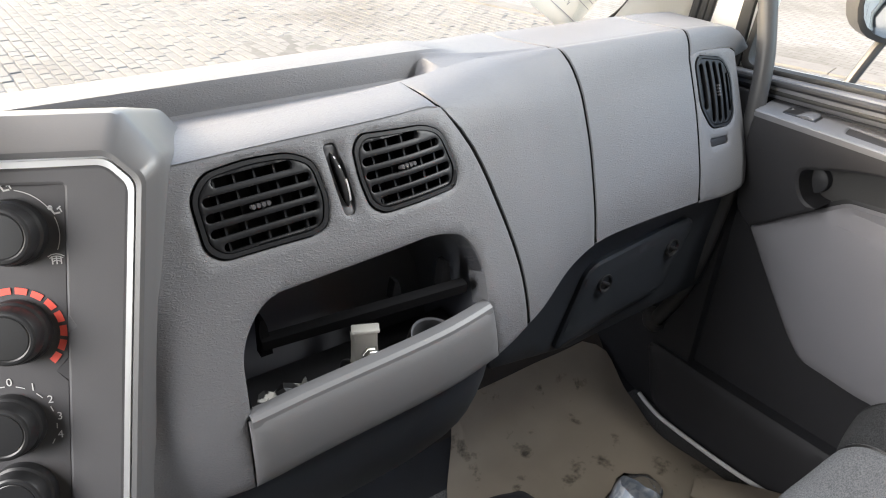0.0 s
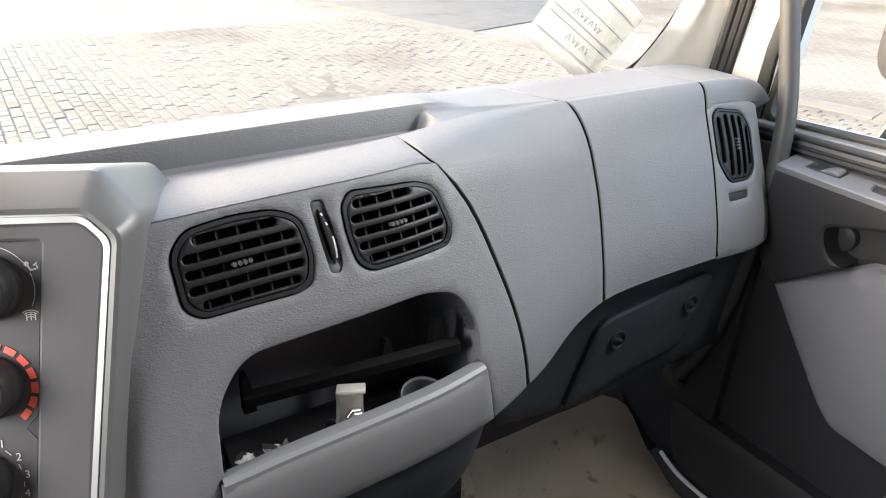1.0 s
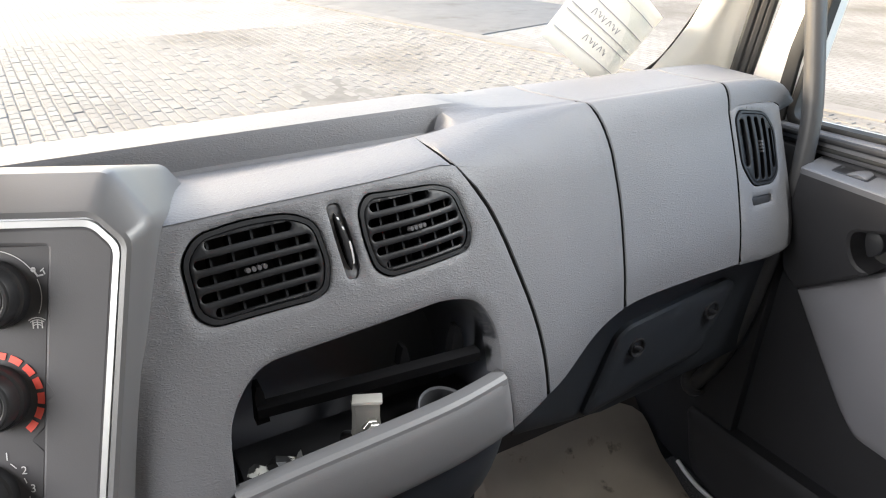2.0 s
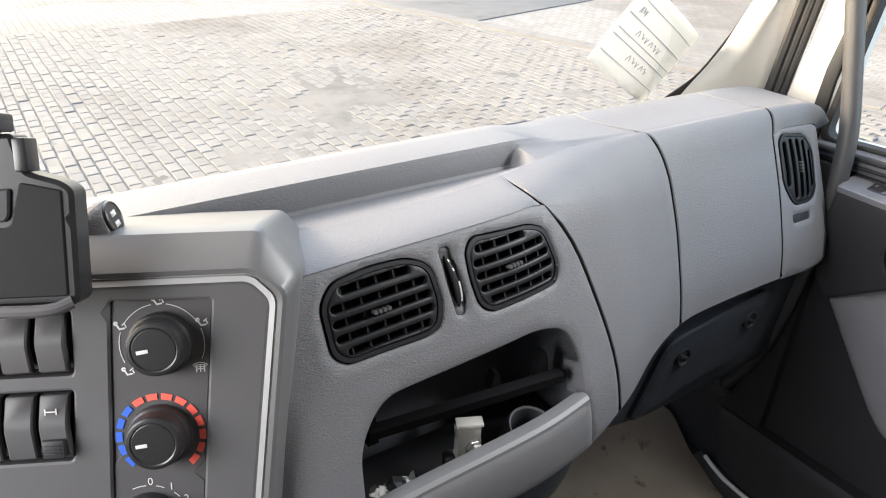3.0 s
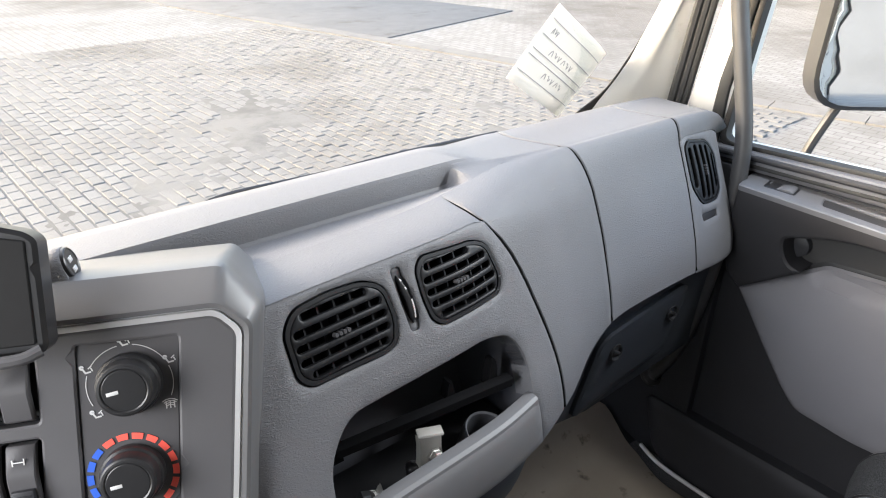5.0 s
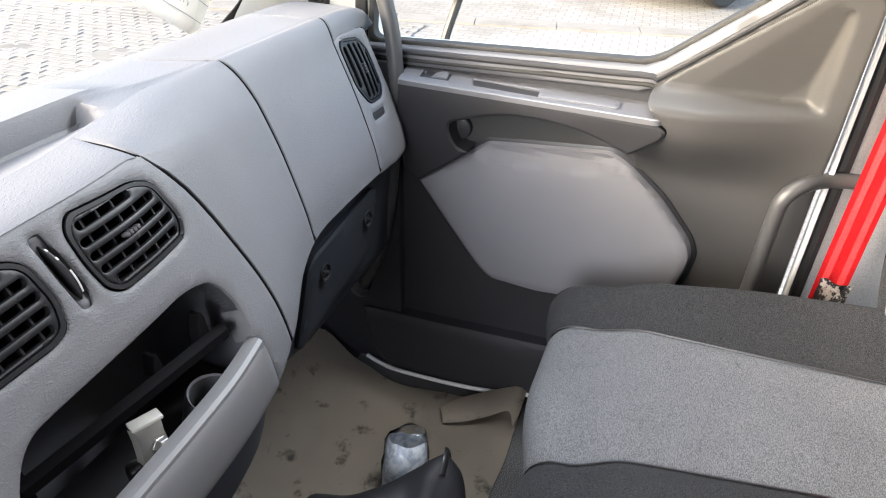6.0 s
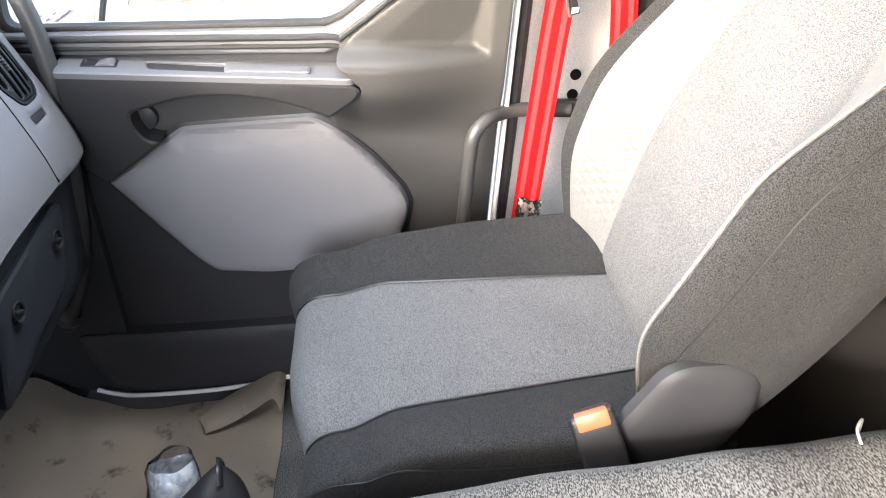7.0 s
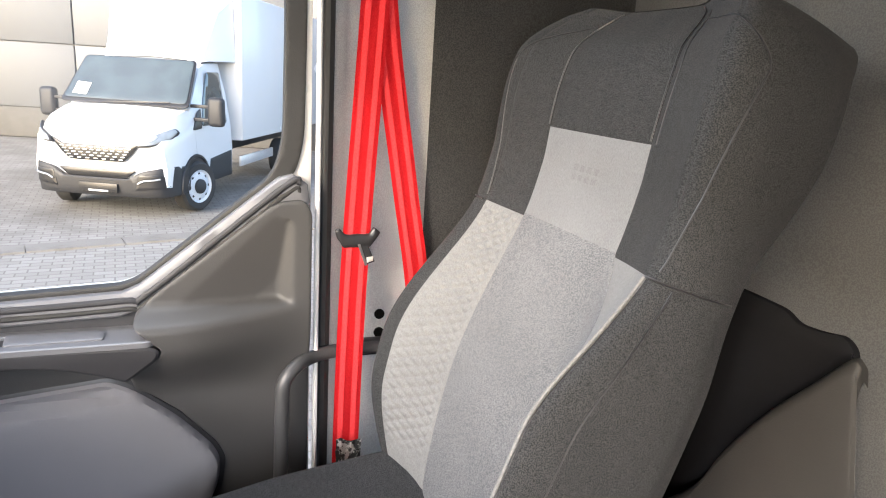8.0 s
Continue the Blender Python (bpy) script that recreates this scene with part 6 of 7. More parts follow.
    front = 0.028 * step01(0.55, 0.80, v) - 0.006 * step01(0.3, 0.5, v) + 0.022 * math.sin(math.pi * min(1, v * 1.5)) - 0.045 * step01(0.82, 0.93, v) - 0.02 * step01(0.1, -0.05, v)
    if d > 0:
        d *= amp
    else:
        d *= 1.0 + 0.95 * step01(0.58, 0.76, v)
    return B0 + Vector((hw * u, 0, 0)) + BU * (BL * v) + BN * (d + front + dn)


def seat_patch(s0, s1, v0, v1, ns, nv, quilt=0.0, seam=0.0022):
    """A sewn panel of the backrest; its edges sink into the seams."""
    bm = bmesh.new()
    rows = []
    for j in range(nv + 1):
        row = []
        for i in range(ns + 1):
            fv = j / nv
            v = v0 + (v1 - v0) * fv
            a = s0(v) if callable(s0) else s0
            b = s1(v) if callable(s1) else s1
            fu = i / ns
            s = a + (b - a) * fu
            e = min(fu * abs(b - a) * 0.35, (1 - fu) * abs(b - a) * 0.35, fv * (v1 - v0) * BL, (1 - fv) * (v1 - v0) * BL)
            dn = -seam * max(0, 1 - e / 0.006) ** 2
            if quilt:
                x, y = s * 0.24 / 0.0085, v * BL / 0.0085
                q = abs(math.sin((x + y) * math.pi / 2) * math.sin((x - y) * math.pi / 2))
                dn += quilt * (q - 0.4) * min(1, e / 0.012) * step01(0.09, 0.17, v)
            row.append(back(s, v, dn))
        rows.append(row)
    grid(bm, rows)
    return bm


def cushion_point(u, t, dn=0.0):
    """A point of the cushion: u across, t from the back over the top (1) and down the front (1.5)."""
    k = abs(u)
    if t <= 1:
        y = -0.19 + 0.46 * t
        z = 0.760 - 0.045 * t - 0.02 * step01(0.8, 1.0, t)
        out = Vector((0, 0, 1))
    else:
        a = (t - 1) / 0.5
        ang = min(1, a * 2.2) * math.pi / 2
        y = 0.27 + 0.055 * math.sin(ang) - 0.03 * max(0, a - 0.45)
        z = 0.695 - 0.05 * (1 - math.cos(ang)) - 0.16 * max(0, a - 0.4)
        out = Vector((0, math.sin(ang), math.cos(ang)))
    hw = 0.236 + 0.012 * step01(0.9, 0.3, t)
    seam = 0.096 + 0.037 * min(t, 1.0)
    if k < 0.5:
        x, d = seam * u * 2, 0.0
    else:
        f = (k - 0.5) / 0.5
        x = (seam + (hw - seam) * math.sin(min(1, f * 1.1) * math.pi / 2)) * (1 if u > 0 else -1)
        d = 0.034 * math.sin(min(1, f / 0.55) * math.pi / 2) if f < 0.55 else 0.034 - 0.17 * ((f - 0.55) / 0.45) ** 1.8
        if t > 1:
            d = min(d, 0.034) if d > 0 else d * 0.5
        d *= (0.6 + 0.4 * step01(1.0, 0.5, t)) if d > 0 else 1.0
    y -= 0.052 * step01(0.1, -0.9, u) * step01(0.7, 1.1, t)
    p = Vector((CUX + x, y, z))
    if d < 0 and t > 1:
        return p + Vector((0, d, 0)) + out * dn
    return p + (Vector((0, 0, 1)) if t <= 1 else out) * d + out * dn


def cushion_patch(u0, u1, t0, t1, nu, nt):
    bm = bmesh.new()
    rows = []
    for j in range(nt + 1):
        row = []
        for i in range(nu + 1):
            fu, ft = i / nu, j / nt
            u, t = u0 + (u1 - u0) * fu, t0 + (t1 - t0) * ft
            e = min(fu * (u1 - u0) * 0.2, (1 - fu) * (u1 - u0) * 0.2)
            dn = -0.0025 * max(0, 1 - e / 0.006) ** 2
            dn += 0.0025 * noise.noise(Vector((u * 3, t * 4, 2.0))) * min(1, e / 0.02)
            row.append(cushion_point(u, t, dn))
        rows.append(row)
    grid(bm, rows)
    return bm


def seat():
    s = thing("passenger_seat", (SX, 0.05, FLOOR), "grey cloth passenger seat with quilted pale wings and integrated headrest", "seat")
    inb = lambda v: -0.20 - 0.285 * min(1.0, max(0.0, (0.57 - v) / 0.20))
    part("back_centre", seat_patch(inb, lambda v: 0.20, 0.0, 0.573, 40, 50), "f_mid", s, "mid grey cloth centre")
    for sg in (-1, 1):
        cr = 0.475 if sg > 0 else 0.50
        a, b = (0.20, cr) if sg > 0 else (-cr, inb)
        part("back_wing", seat_patch(a, b, 0.02, 0.568, 64 if sg > 0 else 24, 260 if sg > 0 else 60, quilt=0.0050 if sg > 0 else 0.0), "f_light", s, "pale quilted cloth wing")
        a, b = (cr, 1.0) if sg > 0 else (-1.0, -cr)
        part("back_side", seat_patch(a, b, 0.0, 0.568, 18, 40), "f_dark", s, "charcoal cloth side")
        a, b = (cr, 1.0) if sg > 0 else (-1.0, -cr)
        part("head_side", seat_patch(a, b, 0.568, VT, 16, 30), "f_dark", s, "charcoal cloth upper side")
        a, b = (0.20, cr) if sg > 0 else (-cr, -0.20)
        part("head_wing", seat_patch(a, b, 0.568, VT, 16, 30), "f_dark", s, "charcoal cloth upper wing")
        if sg < 0:
            bm = bmesh.new()
            tube(bm, [back((cr - 0.002) * sg, v, 0.0015) for v in np.linspace(0.02, 0.566, 20)], 0.0022, sides=6, smooth=2)
            part("piping", bm, "f_light", s, "pale piping")
    # sewn lines of the sides and the head
    for a0, a1, v0, v1 in ((-0.57, -0.75, 0.578, 0.80), (0.475, 0.56, 0.578, 0.80), (-0.66, -0.68, 0.02, 0.563), (0.72, 0.72, 0.02, 0.563), (-0.235, -0.235, 0.713, 0.89), (-0.20, -0.20, 0.716, 0.90), (0.20, 0.20, 0.716, 0.90)):
        bm = bmesh.new()
        tube(bm, [back(a0 + (a1 - a0) * t, v0 + (v1 - v0) * t, 0.0002) for t in np.linspace(0, 1, 24)], 0.0010, sides=5, smooth=2)
        part("stitching", bm, "black", s, "dark seam line")
    # arched seam over the corners of the head
    for sg, k in ((-1, 0.75), (1, 0.56)):
        bm = bmesh.new()
        tube(bm, [back(sg * (k - (k - 0.24) * math.sin(t) ** 2), 0.80 + 0.075 * math.sin(t), 0.0002) for t in np.linspace(0, math.pi / 2, 16)], 0.0010, sides=5, smooth=2)
        part("stitching", bm, "black", s, "dark seam line")
    for sg in (-1, 1):
        bm = bmesh.new()
        tube(bm, [back(sg * t, 0.568, 0.0004) for t in np.linspace(0.50, 0.97, 20)], 0.0014, sides=5, smooth=2)
        part("stitching", bm, "black", s, "dark seam line")
    part("label_patch", seat_patch(-0.20, 0.20, 0.573, 0.713, 20, 14), "f_label", s, "silver grey cloth patch with faint embossed mark")
    part("head_centre", seat_patch(-0.20, 0.20, 0.713, VT, 20, 24), "f_dark", s, "charcoal cloth headrest")
    # faint embossed bars on the patch
    bm = bmesh.new()
    for row in (0.645, 0.659):
        for i in range(4):
            q = [back(sx, v, 0.0012) for sx, v in ((-0.045 + 0.024 * i, row), (-0.045 + 0.024 * i + 0.016, row), (-0.045 + 0.024 * i + 0.016, row + 0.009), (-0.045 + 0.024 * i, row + 0.009))]
            bm.faces.new([bm.verts.new(p) for p in q])
    part("embossed_mark", bm, "f_mark", s, "faint embossed mark")
    # back shell closing
    bm = bmesh.new()
    rows = []
    for v in np.linspace(0, VT, 24):
        a, b = back(-1.0, v), back(1.0, v)
        rows.append([a.lerp(b, t) - BN * (0.02 * math.sin(math.pi * t)) for t in np.linspace(0, 1, 10)])
    grid(bm, rows)
    part("back_shell", bm, "charcoal", s, "black plastic back shell")
    bm = bmesh.new()
    grid(bm, [[back(t, VT) for t in np.linspace(-1, 1, 30)], [back(-1, VT).lerp(back(1, VT), (t + 1) / 2) for t in np.linspace(-1, 1, 30)]])
    part("head_cap", bm, "f_dark", s)
    # cushion
    part("cushion_centre", cushion_patch(-0.5, 0.5, 0.0, 1.5, 30, 60), "f_mid", s, "mid grey cloth cushion centre")
    for a, b in ((-1.0, -0.5), (0.5, 1.0)):
        part("cushion_bolster", cushion_patch(a, b, 0.0, 1.5, 26, 60), "f_dark", s, "charcoal cloth cushion bolster")
    for u in (-0.5, 0.5, -0.80, 0.80):
        bm = bmesh.new()
        tube(bm, [cushion_point(u * (1 if abs(u) < 0.6 else 1 + 0.06 * math.sin(t * 3)), t, -0.0006) for t in np.linspace(0.02, 1.45, 30)], 0.0017, sides=5, smooth=2)
        part("stitching", bm, "black", s, "dark seam line")
    bm = bmesh.new()
    block(bm, (CUX - 0.20, -0.20, 0.44), (CUX + 0.20, 0.26, 0.60), 0.03)
    part("seat_pan", bm, "charcoal", s, "black plastic seat pan")
    bm = bmesh.new()
    block(bm, (SX - 0.17, -0.18, FLOOR - 0.002), (SX + 0.17, 0.24, 0.45), 0.01)
    part("pedestal", bm, "carpet", s, "dark carpeted seat base")
    # recliner cover on the inboard side
    def side(y, z, d=0.0):
        return Vector((0.343 - d, y, z))
    o = rounded([(-0.04, 0.79), (-0.048, 0.824), (-0.065, 0.859), (-0.076, 0.884), (-0.096, 0.898), (-0.14, 0.9), (-0.17, 0.89), (-0.183, 0.872), (-0.187, 0.828), (-0.172, 0.781), (-0.131, 0.745), (-0.06, 0.745)], 0.012, 5)
    bm = panel(o, side, 0.010, wall=0.012, edge=0.003, height=lambda p, e: 0.006 * (1 - (1 - np.clip(e / 0.03, 0, 1)) ** 2))
    part("recliner_cover", bm, "charcoal", s, "dark grey plastic recliner cover")
    return s


def buckle():
    b = thing("belt_buckle", (0.36, -0.04, 0.66), "black belt buckle with orange red release button beside the seat", "belt buckle")
    m = Matrix.Translation((0.352, -0.020, 0.815)) @ Matrix.Rotation(radians(-22), 4, "X") @ Matrix.Rotation(radians(26), 4, "Y")
    bm = bmesh.new()
    block(bm, (-0.0152, -0.0235, -0.085), (0.006, 0.0235, 0.0165), 0.005, m, 3)
    part("housing", bm, "black", b)
    bm = bmesh.new()
    block(bm, (-0.0165, -0.0175, 0.000), (-0.003, 0.0175, 0.018), 0.003, m)
    part("release_button", bm, "orange", b, "orange red release button")
    bm = bmesh.new()
    block(bm, (-0.0035, -0.017, 0.010), (0.004, 0.017, 0.0175), 0.001, m)
    part("slot", bm, "black", b)
    bm = bmesh.new()
    block(bm, (-0.006, -0.012, -0.16), (0.006, 0.012, -0.07), 0.003, m)
    part("stalk", bm, "black", b)


def middle_seat():
    """Folded middle seat: its ribbed cloth back lies flat beside the passenger seat."""
    s = thing("middle_seat", (0.0, 0.0, FLOOR), "folded middle seat in ribbed grey cloth", "seat")
    bm = bmesh.new()
    o = rounded([(-0.22, -0.50), (0.292, -0.46), (0.289, 0.10), (0.272, 0.27), (0.22, 0.33), (-0.22, 0.33)], [0.02, 0.02, 0.05, 0.06, 0.05, 0.03], 5)
    bm = panel(o, lambda a, b, d: Vector((a, b, 0.808 + 0.125 * (0.218 - b) + d)), 0.03, wall=0.09, edge=0.01, height=lambda p, e: 0.012 * (1 - (1 - np.clip(e / 0.05, 0, 1)) ** 2) + 0.002 * np.sin(p[:, 1] * 40))
    part("folded_back", bm, "f_fold", s, "ribbed grey cloth")
    bm = bmesh.new()
    block(bm, (-0.22, -0.48, FLOOR - 0.002), (0.24, 0.29, 0.735), 0.02)
    part("base", bm, "charcoal", s, "dark seat base")
    bm = bmesh.new()
    tube(bm, [(0.302, -0.27, 0.845), (0.296, -0.258, 0.872), (0.28, -0.24, 0.878), (0.265, -0.235, 0.876)], 0.0014, sides=8)
    part("cord", bm, "pillar", s, "pale cord end")


def rear_bin():
    """Moulded storage bin on the rear wall, with a scooped rim."""
    b = thing("rear_storage_bin", (0.45, -0.56, FLOOR), "dark moulded storage bin against the rear wall", "storage bin")
    # back panel coloured near black in place of the deep bin's inner shade
    rim = [(0.80, 1.11), (0.58, 1.112), (0.51, 1.109), (0.488, 1.097), (0.454, 1.099), (0.420, 1.106), (0.402, 1.093), (0.392, 1.013), (0.38, 0.80), (0.37, 0.60), (0.80, 0.60)]
    bm = panel(rounded(rim, [0.01, 0.02, 0.02, 0.02, 0.02, 0.02, 0.02, 0.03, 0.03, 0, 0], 4), lambda a, z, d: Vector((a, -0.575 + d, z)), 0.02, wall=0.03, edge=0.006)
    part("back_panel", bm, "matblack", b)
    # front sheet whose rim climbs to the outer corner
    top = smooth_path([(0.75, 0.0, 0.62), (0.56, 0.0, 0.798), (0.494, 0.0, 0.914), (0.444, 0.0, 0.993), (0.392, 0.0, 1.058), (0.352, 0.0, 1.108), (0.338, 0.0, 1.112), (0.332, 0.0, 1.09)], 5)
    bm = bmesh.new()
    rows = []
    for p in top:
        rows.append([(p.x + 0.012, -0.53, p.z - 0.01), (p.x + 0.006, -0.512, p.z + 0.002), (p.x, -0.50, p.z), (p.x - 0.004, -0.492, p.z - 0.012), (p.x - 0.075 * step01(0.4, 0.33, p.x), -0.48, p.z * 0.5 + 0.25), (p.x - 0.15 * step01(0.4, 0.33, p.x), -0.47, FLOOR)])
    grid(bm, rows)
    part("front_panel", bm, "bin", b)
    bm = bmesh.new()
    grid(bm, [[(0.402 - 0.068 * t, -0.575 + 0.075 * t, 1.093 - 0.003 * t) for t in (0, 0.5, 1)], [(0.39 - 0.066 * t, -0.575 + 0.075 * t, 1.0) for t in (0, 0.5, 1)], [(0.376 - 0.09 * t, -0.575 + 0.095 * t, 0.7) for t in (0, 0.5, 1)], [(0.366 - 0.17 * t, -0.575 + 0.105 * t, FLOOR) for t in (0, 0.5, 1)]])
    bmesh.ops.solidify(bm, geom=bm.faces[:], thickness=0.004)
    part("end_panel", bm, "bin", b)


# ---------------------------------------------------------------- on the floor
def floor_mat():
    bm = bmesh.new()
    rows = []
    for y in np.linspace(0.392, 0.93, 30):
        row = []
        for x in np.linspace(0.42, 0.94, 28):
            z = FLOOR + 0.006 + 0.004 * noise.noise(Vector((x * 9, y * 9, 0)))
            z += 0.08 * step01(0.80, 0.95, y) + 0.02 * step01(0.90, 0.94, x) * step01(0.45, 0.4, y)
            far = interp(y, [0.39, 0.565, 0.69, 0.785, 0.86, 0.90, 0.93], [0.925, 0.915, 0.90, 0.928, 0.945, 0.94, 0.90])
            xx = 0.42 + (x - 0.42) / 0.52 * (far - 0.42) + 0.10 * step01(0.75, 0.93, y) * step01(0.55, 0.42, x)
            row.append((xx, y + 0.008 * noise.noise(Vector((x * 7, 2, 1))) * step01(0.43, 0.392, y), z))
        rows.append(row)
    grid(bm, rows)
    bmesh.ops.solidify(bm, geom=bm.faces[:], thickness=0.003)
    m = part("floor_mat", bm, "mat", None)
    tagged(m, "dirty beige plastic sheet lying on the cab floor", "floor mat")
    # curled corner of the sheet by the seat
    bm = bmesh.new()
    up = smooth_path([(0.862, 0.562, 0.263), (0.892, 0.528, 0.276), (0.925, 0.472, 0.290), (0.950, 0.410, 0.307), (0.952, 0.392, 0.300)], 4)
    dn = smooth_path([(0.824, 0.540, 0.262), (0.840, 0.494, 0.270), (0.864, 0.452, 0.279), (0.888, 0.414, 0.287), (0.868, 0.398, 0.266)], 4)
    rows = []
    for a, b in zip(up, dn):
        c = (a + b) / 2 + Vector((-0.010, -0.008, 0.012))
        rows.append([(1 - q) ** 2 * a + 2 * q * (1 - q) * c + q * q * b for q in np.linspace(0, 1, 7)])
    grid(bm, rows)
    bmesh.ops.solidify(bm, geom=bm.faces[:], thickness=0.002)
    part("curled_corner", bm, "mat", m)


def bottle_and_bag():
    at, ax = Vector((0.650, 0.548, 0.300)), Vector((0.42, 0.10, 0.80)).normalized()
    b = thing("plastic_bottle", at - Vector((0, 0, 0.035)), "clear crumpled plastic bottle with white and blue label on the mat", "bottle")

    def crumpled(profile, seed):
        bm = bmesh.new()
        lathe(bm, profile, at, ax, 28)
        for v in bm.verts:
            v.co += (v.co - at) * 0.16 * noise.noise(v.co * 38 + Vector((seed, 0, 0)))
        return bm
    g = part("bottle_body", crumpled([(0.0, -0.03), (0.040, -0.03), (0.044, -0.02), (0.045, 0.02), (0.043, 0.05), (0.036, 0.075), (0.022, 0.088), (0.0, 0.09)], 1), "bottle", b, "clear plastic", angle=50)
    g.visible_shadow = False
    part("bottle_label", crumpled([(0.042, -0.02), (0.0428, 0.01), (0.041, 0.045), (0.036, 0.065)], 1), "label", b, "white and blue crumpled label", angle=50)
    # slumped bag: a soft black mound with a drawn-up corner and folds
    o = rounded([(0.40, 0.68), (0.490, 0.652), (0.505, 0.60), (0.542, 0.545), (0.585, 0.495), (0.622, 0.452), (0.600, 0.418), (0.560, 0.395), (0.40, 0.40)], [0.03, 0.02, 0.02, 0.02, 0.02, 0.008, 0.02, 0.03, 0.03], 4)

    def folds(p, e):
        s = np.clip(e / 0.06, 0, 1)
        w = np.array([noise.noise(Vector((a * 14 + c * 9, c * 22 - a * 12, 0.0))) + 0.5 * noise.noise(Vector((a * 45, c * 30, 4.0))) for a, c in p])
        return 0.045 * (1 - (1 - s) ** 2) + 0.016 * w * s
    bm = panel(o, lambda a, c, d: Vector((a, c, 0.385 + 0.05 * step01(0.50, 0.62, a) + d)), 0.012, wall=0.125, edge=0.010, height=folds)
    g = part("bag", bm, "bag", None, angle=60)
    tagged(g, "slumped black nylon bag standing on the floor", "bag")
    bm = bmesh.new()
    tube(bm, [(0.56, 0.44, 0.452), (0.59, 0.445, 0.462), (0.617, 0.452, 0.445), (0.618, 0.448, 0.40)], 0.006, sides=8, smooth=5, flat=0.4)
    part("carry_strap", bm, "black", g, "black carry strap")


# ---------------------------------------------------------------- windscreen paper
def paper():
    c = Vector((0.803, windscreen_y(0.80, 1.125) - 0.006, 1.125))
    ax = Vector((0.185, 0.035, -0.115)).normalized()
    nrm = Vector((0.0, -1.0, -0.30)).normalized()
    ay = nrm.cross(ax).normalized()
    P = lambda a, b, d=0.0: c + ax * a + ay * b + nrm * (d - 0.010 * (a / 0.12) ** 2 + 0.004 * math.sin(a * 30))
    p = part("paper_form", panel([(-0.108, -0.076), (0.108, -0.076), (0.108, 0.076), (-0.108, 0.076)], P, 0.02, wall=0.0006, edge=0.0002), "paper", None)
    tagged(p, "white printed form taped inside the windscreen", "paper")
    def pen(name, spots):
        bm = bmesh.new()
        grid(bm, [[P(a - da, b - db, 0.001), P(a + da, b + db, 0.001)] for a, b, da, db in spots])
        part(name, bm, "ink", p, "grey printed line" if name == "form_line" else "unreadable pen mark")
    for b in (-0.05, -0.018, -0.006, 0.022, 0.052):
        pen("form_line", [(a, b, 0.0, 0.0006) for a in np.linspace(-0.1, 0.1, 12)])
    for b, a0, n, w in ((0.006, -0.05, 6, 0.009), (-0.033, -0.03, 5, 0.009), (0.036, -0.08, 3, 0.005)):
        for i in range(n):
            pen("pen_mark", [(a0 + i * w * 1.5 + w * t, b - 0.006 + 0.012 * abs(math.sin(3 * t + i)), 0.0008, 0.0) for t in np.linspace(0, 1, 6)])


# ---------------------------------------------------------------- outside
def wiper():
    w = thing("wiper", (0.45, 1.10, 0.98), "black windscreen wiper parked outside the glass", "wiper")
    for name, path, r in (("blade", [(-0.06, 1.075, 0.989), (0.06, 1.075, 0.992)], 0.004), ("arm", [(0.10, 1.085, 0.985), (0.17, 1.085, 1.002), (0.30, 1.085, 0.999), (0.62, 1.085, 0.990), (0.76, 1.085, 0.984)], 0.0055), ("blade", [(0.20, 1.08, 0.992), (0.45, 1.08, 1.002), (0.72, 1.08, 0.994)], 0.005)):
        bm = bmesh.new()
        tube(bm, path, r, sides=8, smooth=5)
        part(name, bm, "black", w)
    bm = bmesh.new()
    block(bm, (-1.0, 1.06, 0.80), (1.0, 1.16, 0.885), 0.02)
    structure("cowl", bm, "white", "white painted cowl below the windscreen", "cowl")


def mirror():
    m = thing("wing_mirror", (1.36, 0.745, 0.90), "wing mirror on a grey arm outside the passenger door", "mirror")
    nrm = Vector((-0.60, -0.80, -0.03)).normalized()
    ax = Vector((0, 0, 1)).cross(nrm).normalized()
    az = nrm.cross(ax)
    o = Vector((1.45, 0.708, 1.195))
    P = lambda a, b, d=0.0: o + ax * a + az * b + nrm * d
    out = rounded([(-0.122, -0.20), (0.118, -0.205), (0.125, 0.28), (-0.125, 0.28)], [0.09, 0.03, 0.03, 0.04], 6)
    bm = panel(out, P, 0.03, wall=0.05, edge=0.006)
    part("mirror_shell", bm, "tube", m, "grey mirror housing")
    c = np.array(out).mean(0)
    inn = [tuple(c + (np.array(p) - c) * 0.955) for p in out]
    bm = panel(inn, lambda a, b, d: P(a, b, d + 0.003), 0.04, wall=0.002, edge=0.0008)
    part("mirror_pane", bm, "mirror", m, "mirror glass")
    bm = bmesh.new()
    tube(bm, [(1.40, 0.785, 0.85), (1.405, 0.78, 0.90), (1.43, 0.765, 0.97), (1.47, 0.755, 1.03)], 0.011, sides=10)
    tube(bm, [(1.03, 0.77, 0.83), (1.20, 0.775, 0.84), (1.40, 0.785, 0.852)], 0.014, sides=10)
    part("mirror_arm", bm, "tube", m, "grey tubular arm")


VAN = Matrix.Translation((10.66, 0.99, GROUND)) @ Matrix.Rotation(radians(154.5), 4, "Z")


def van():
    """White box van parked facing the cab's side: x forward, y to its left."""
    v = thing("box_van", VAN.translation, "white box van with dark bumper parked on the paving", "van")
    V = lambda *p: VAN @ Vector(p)
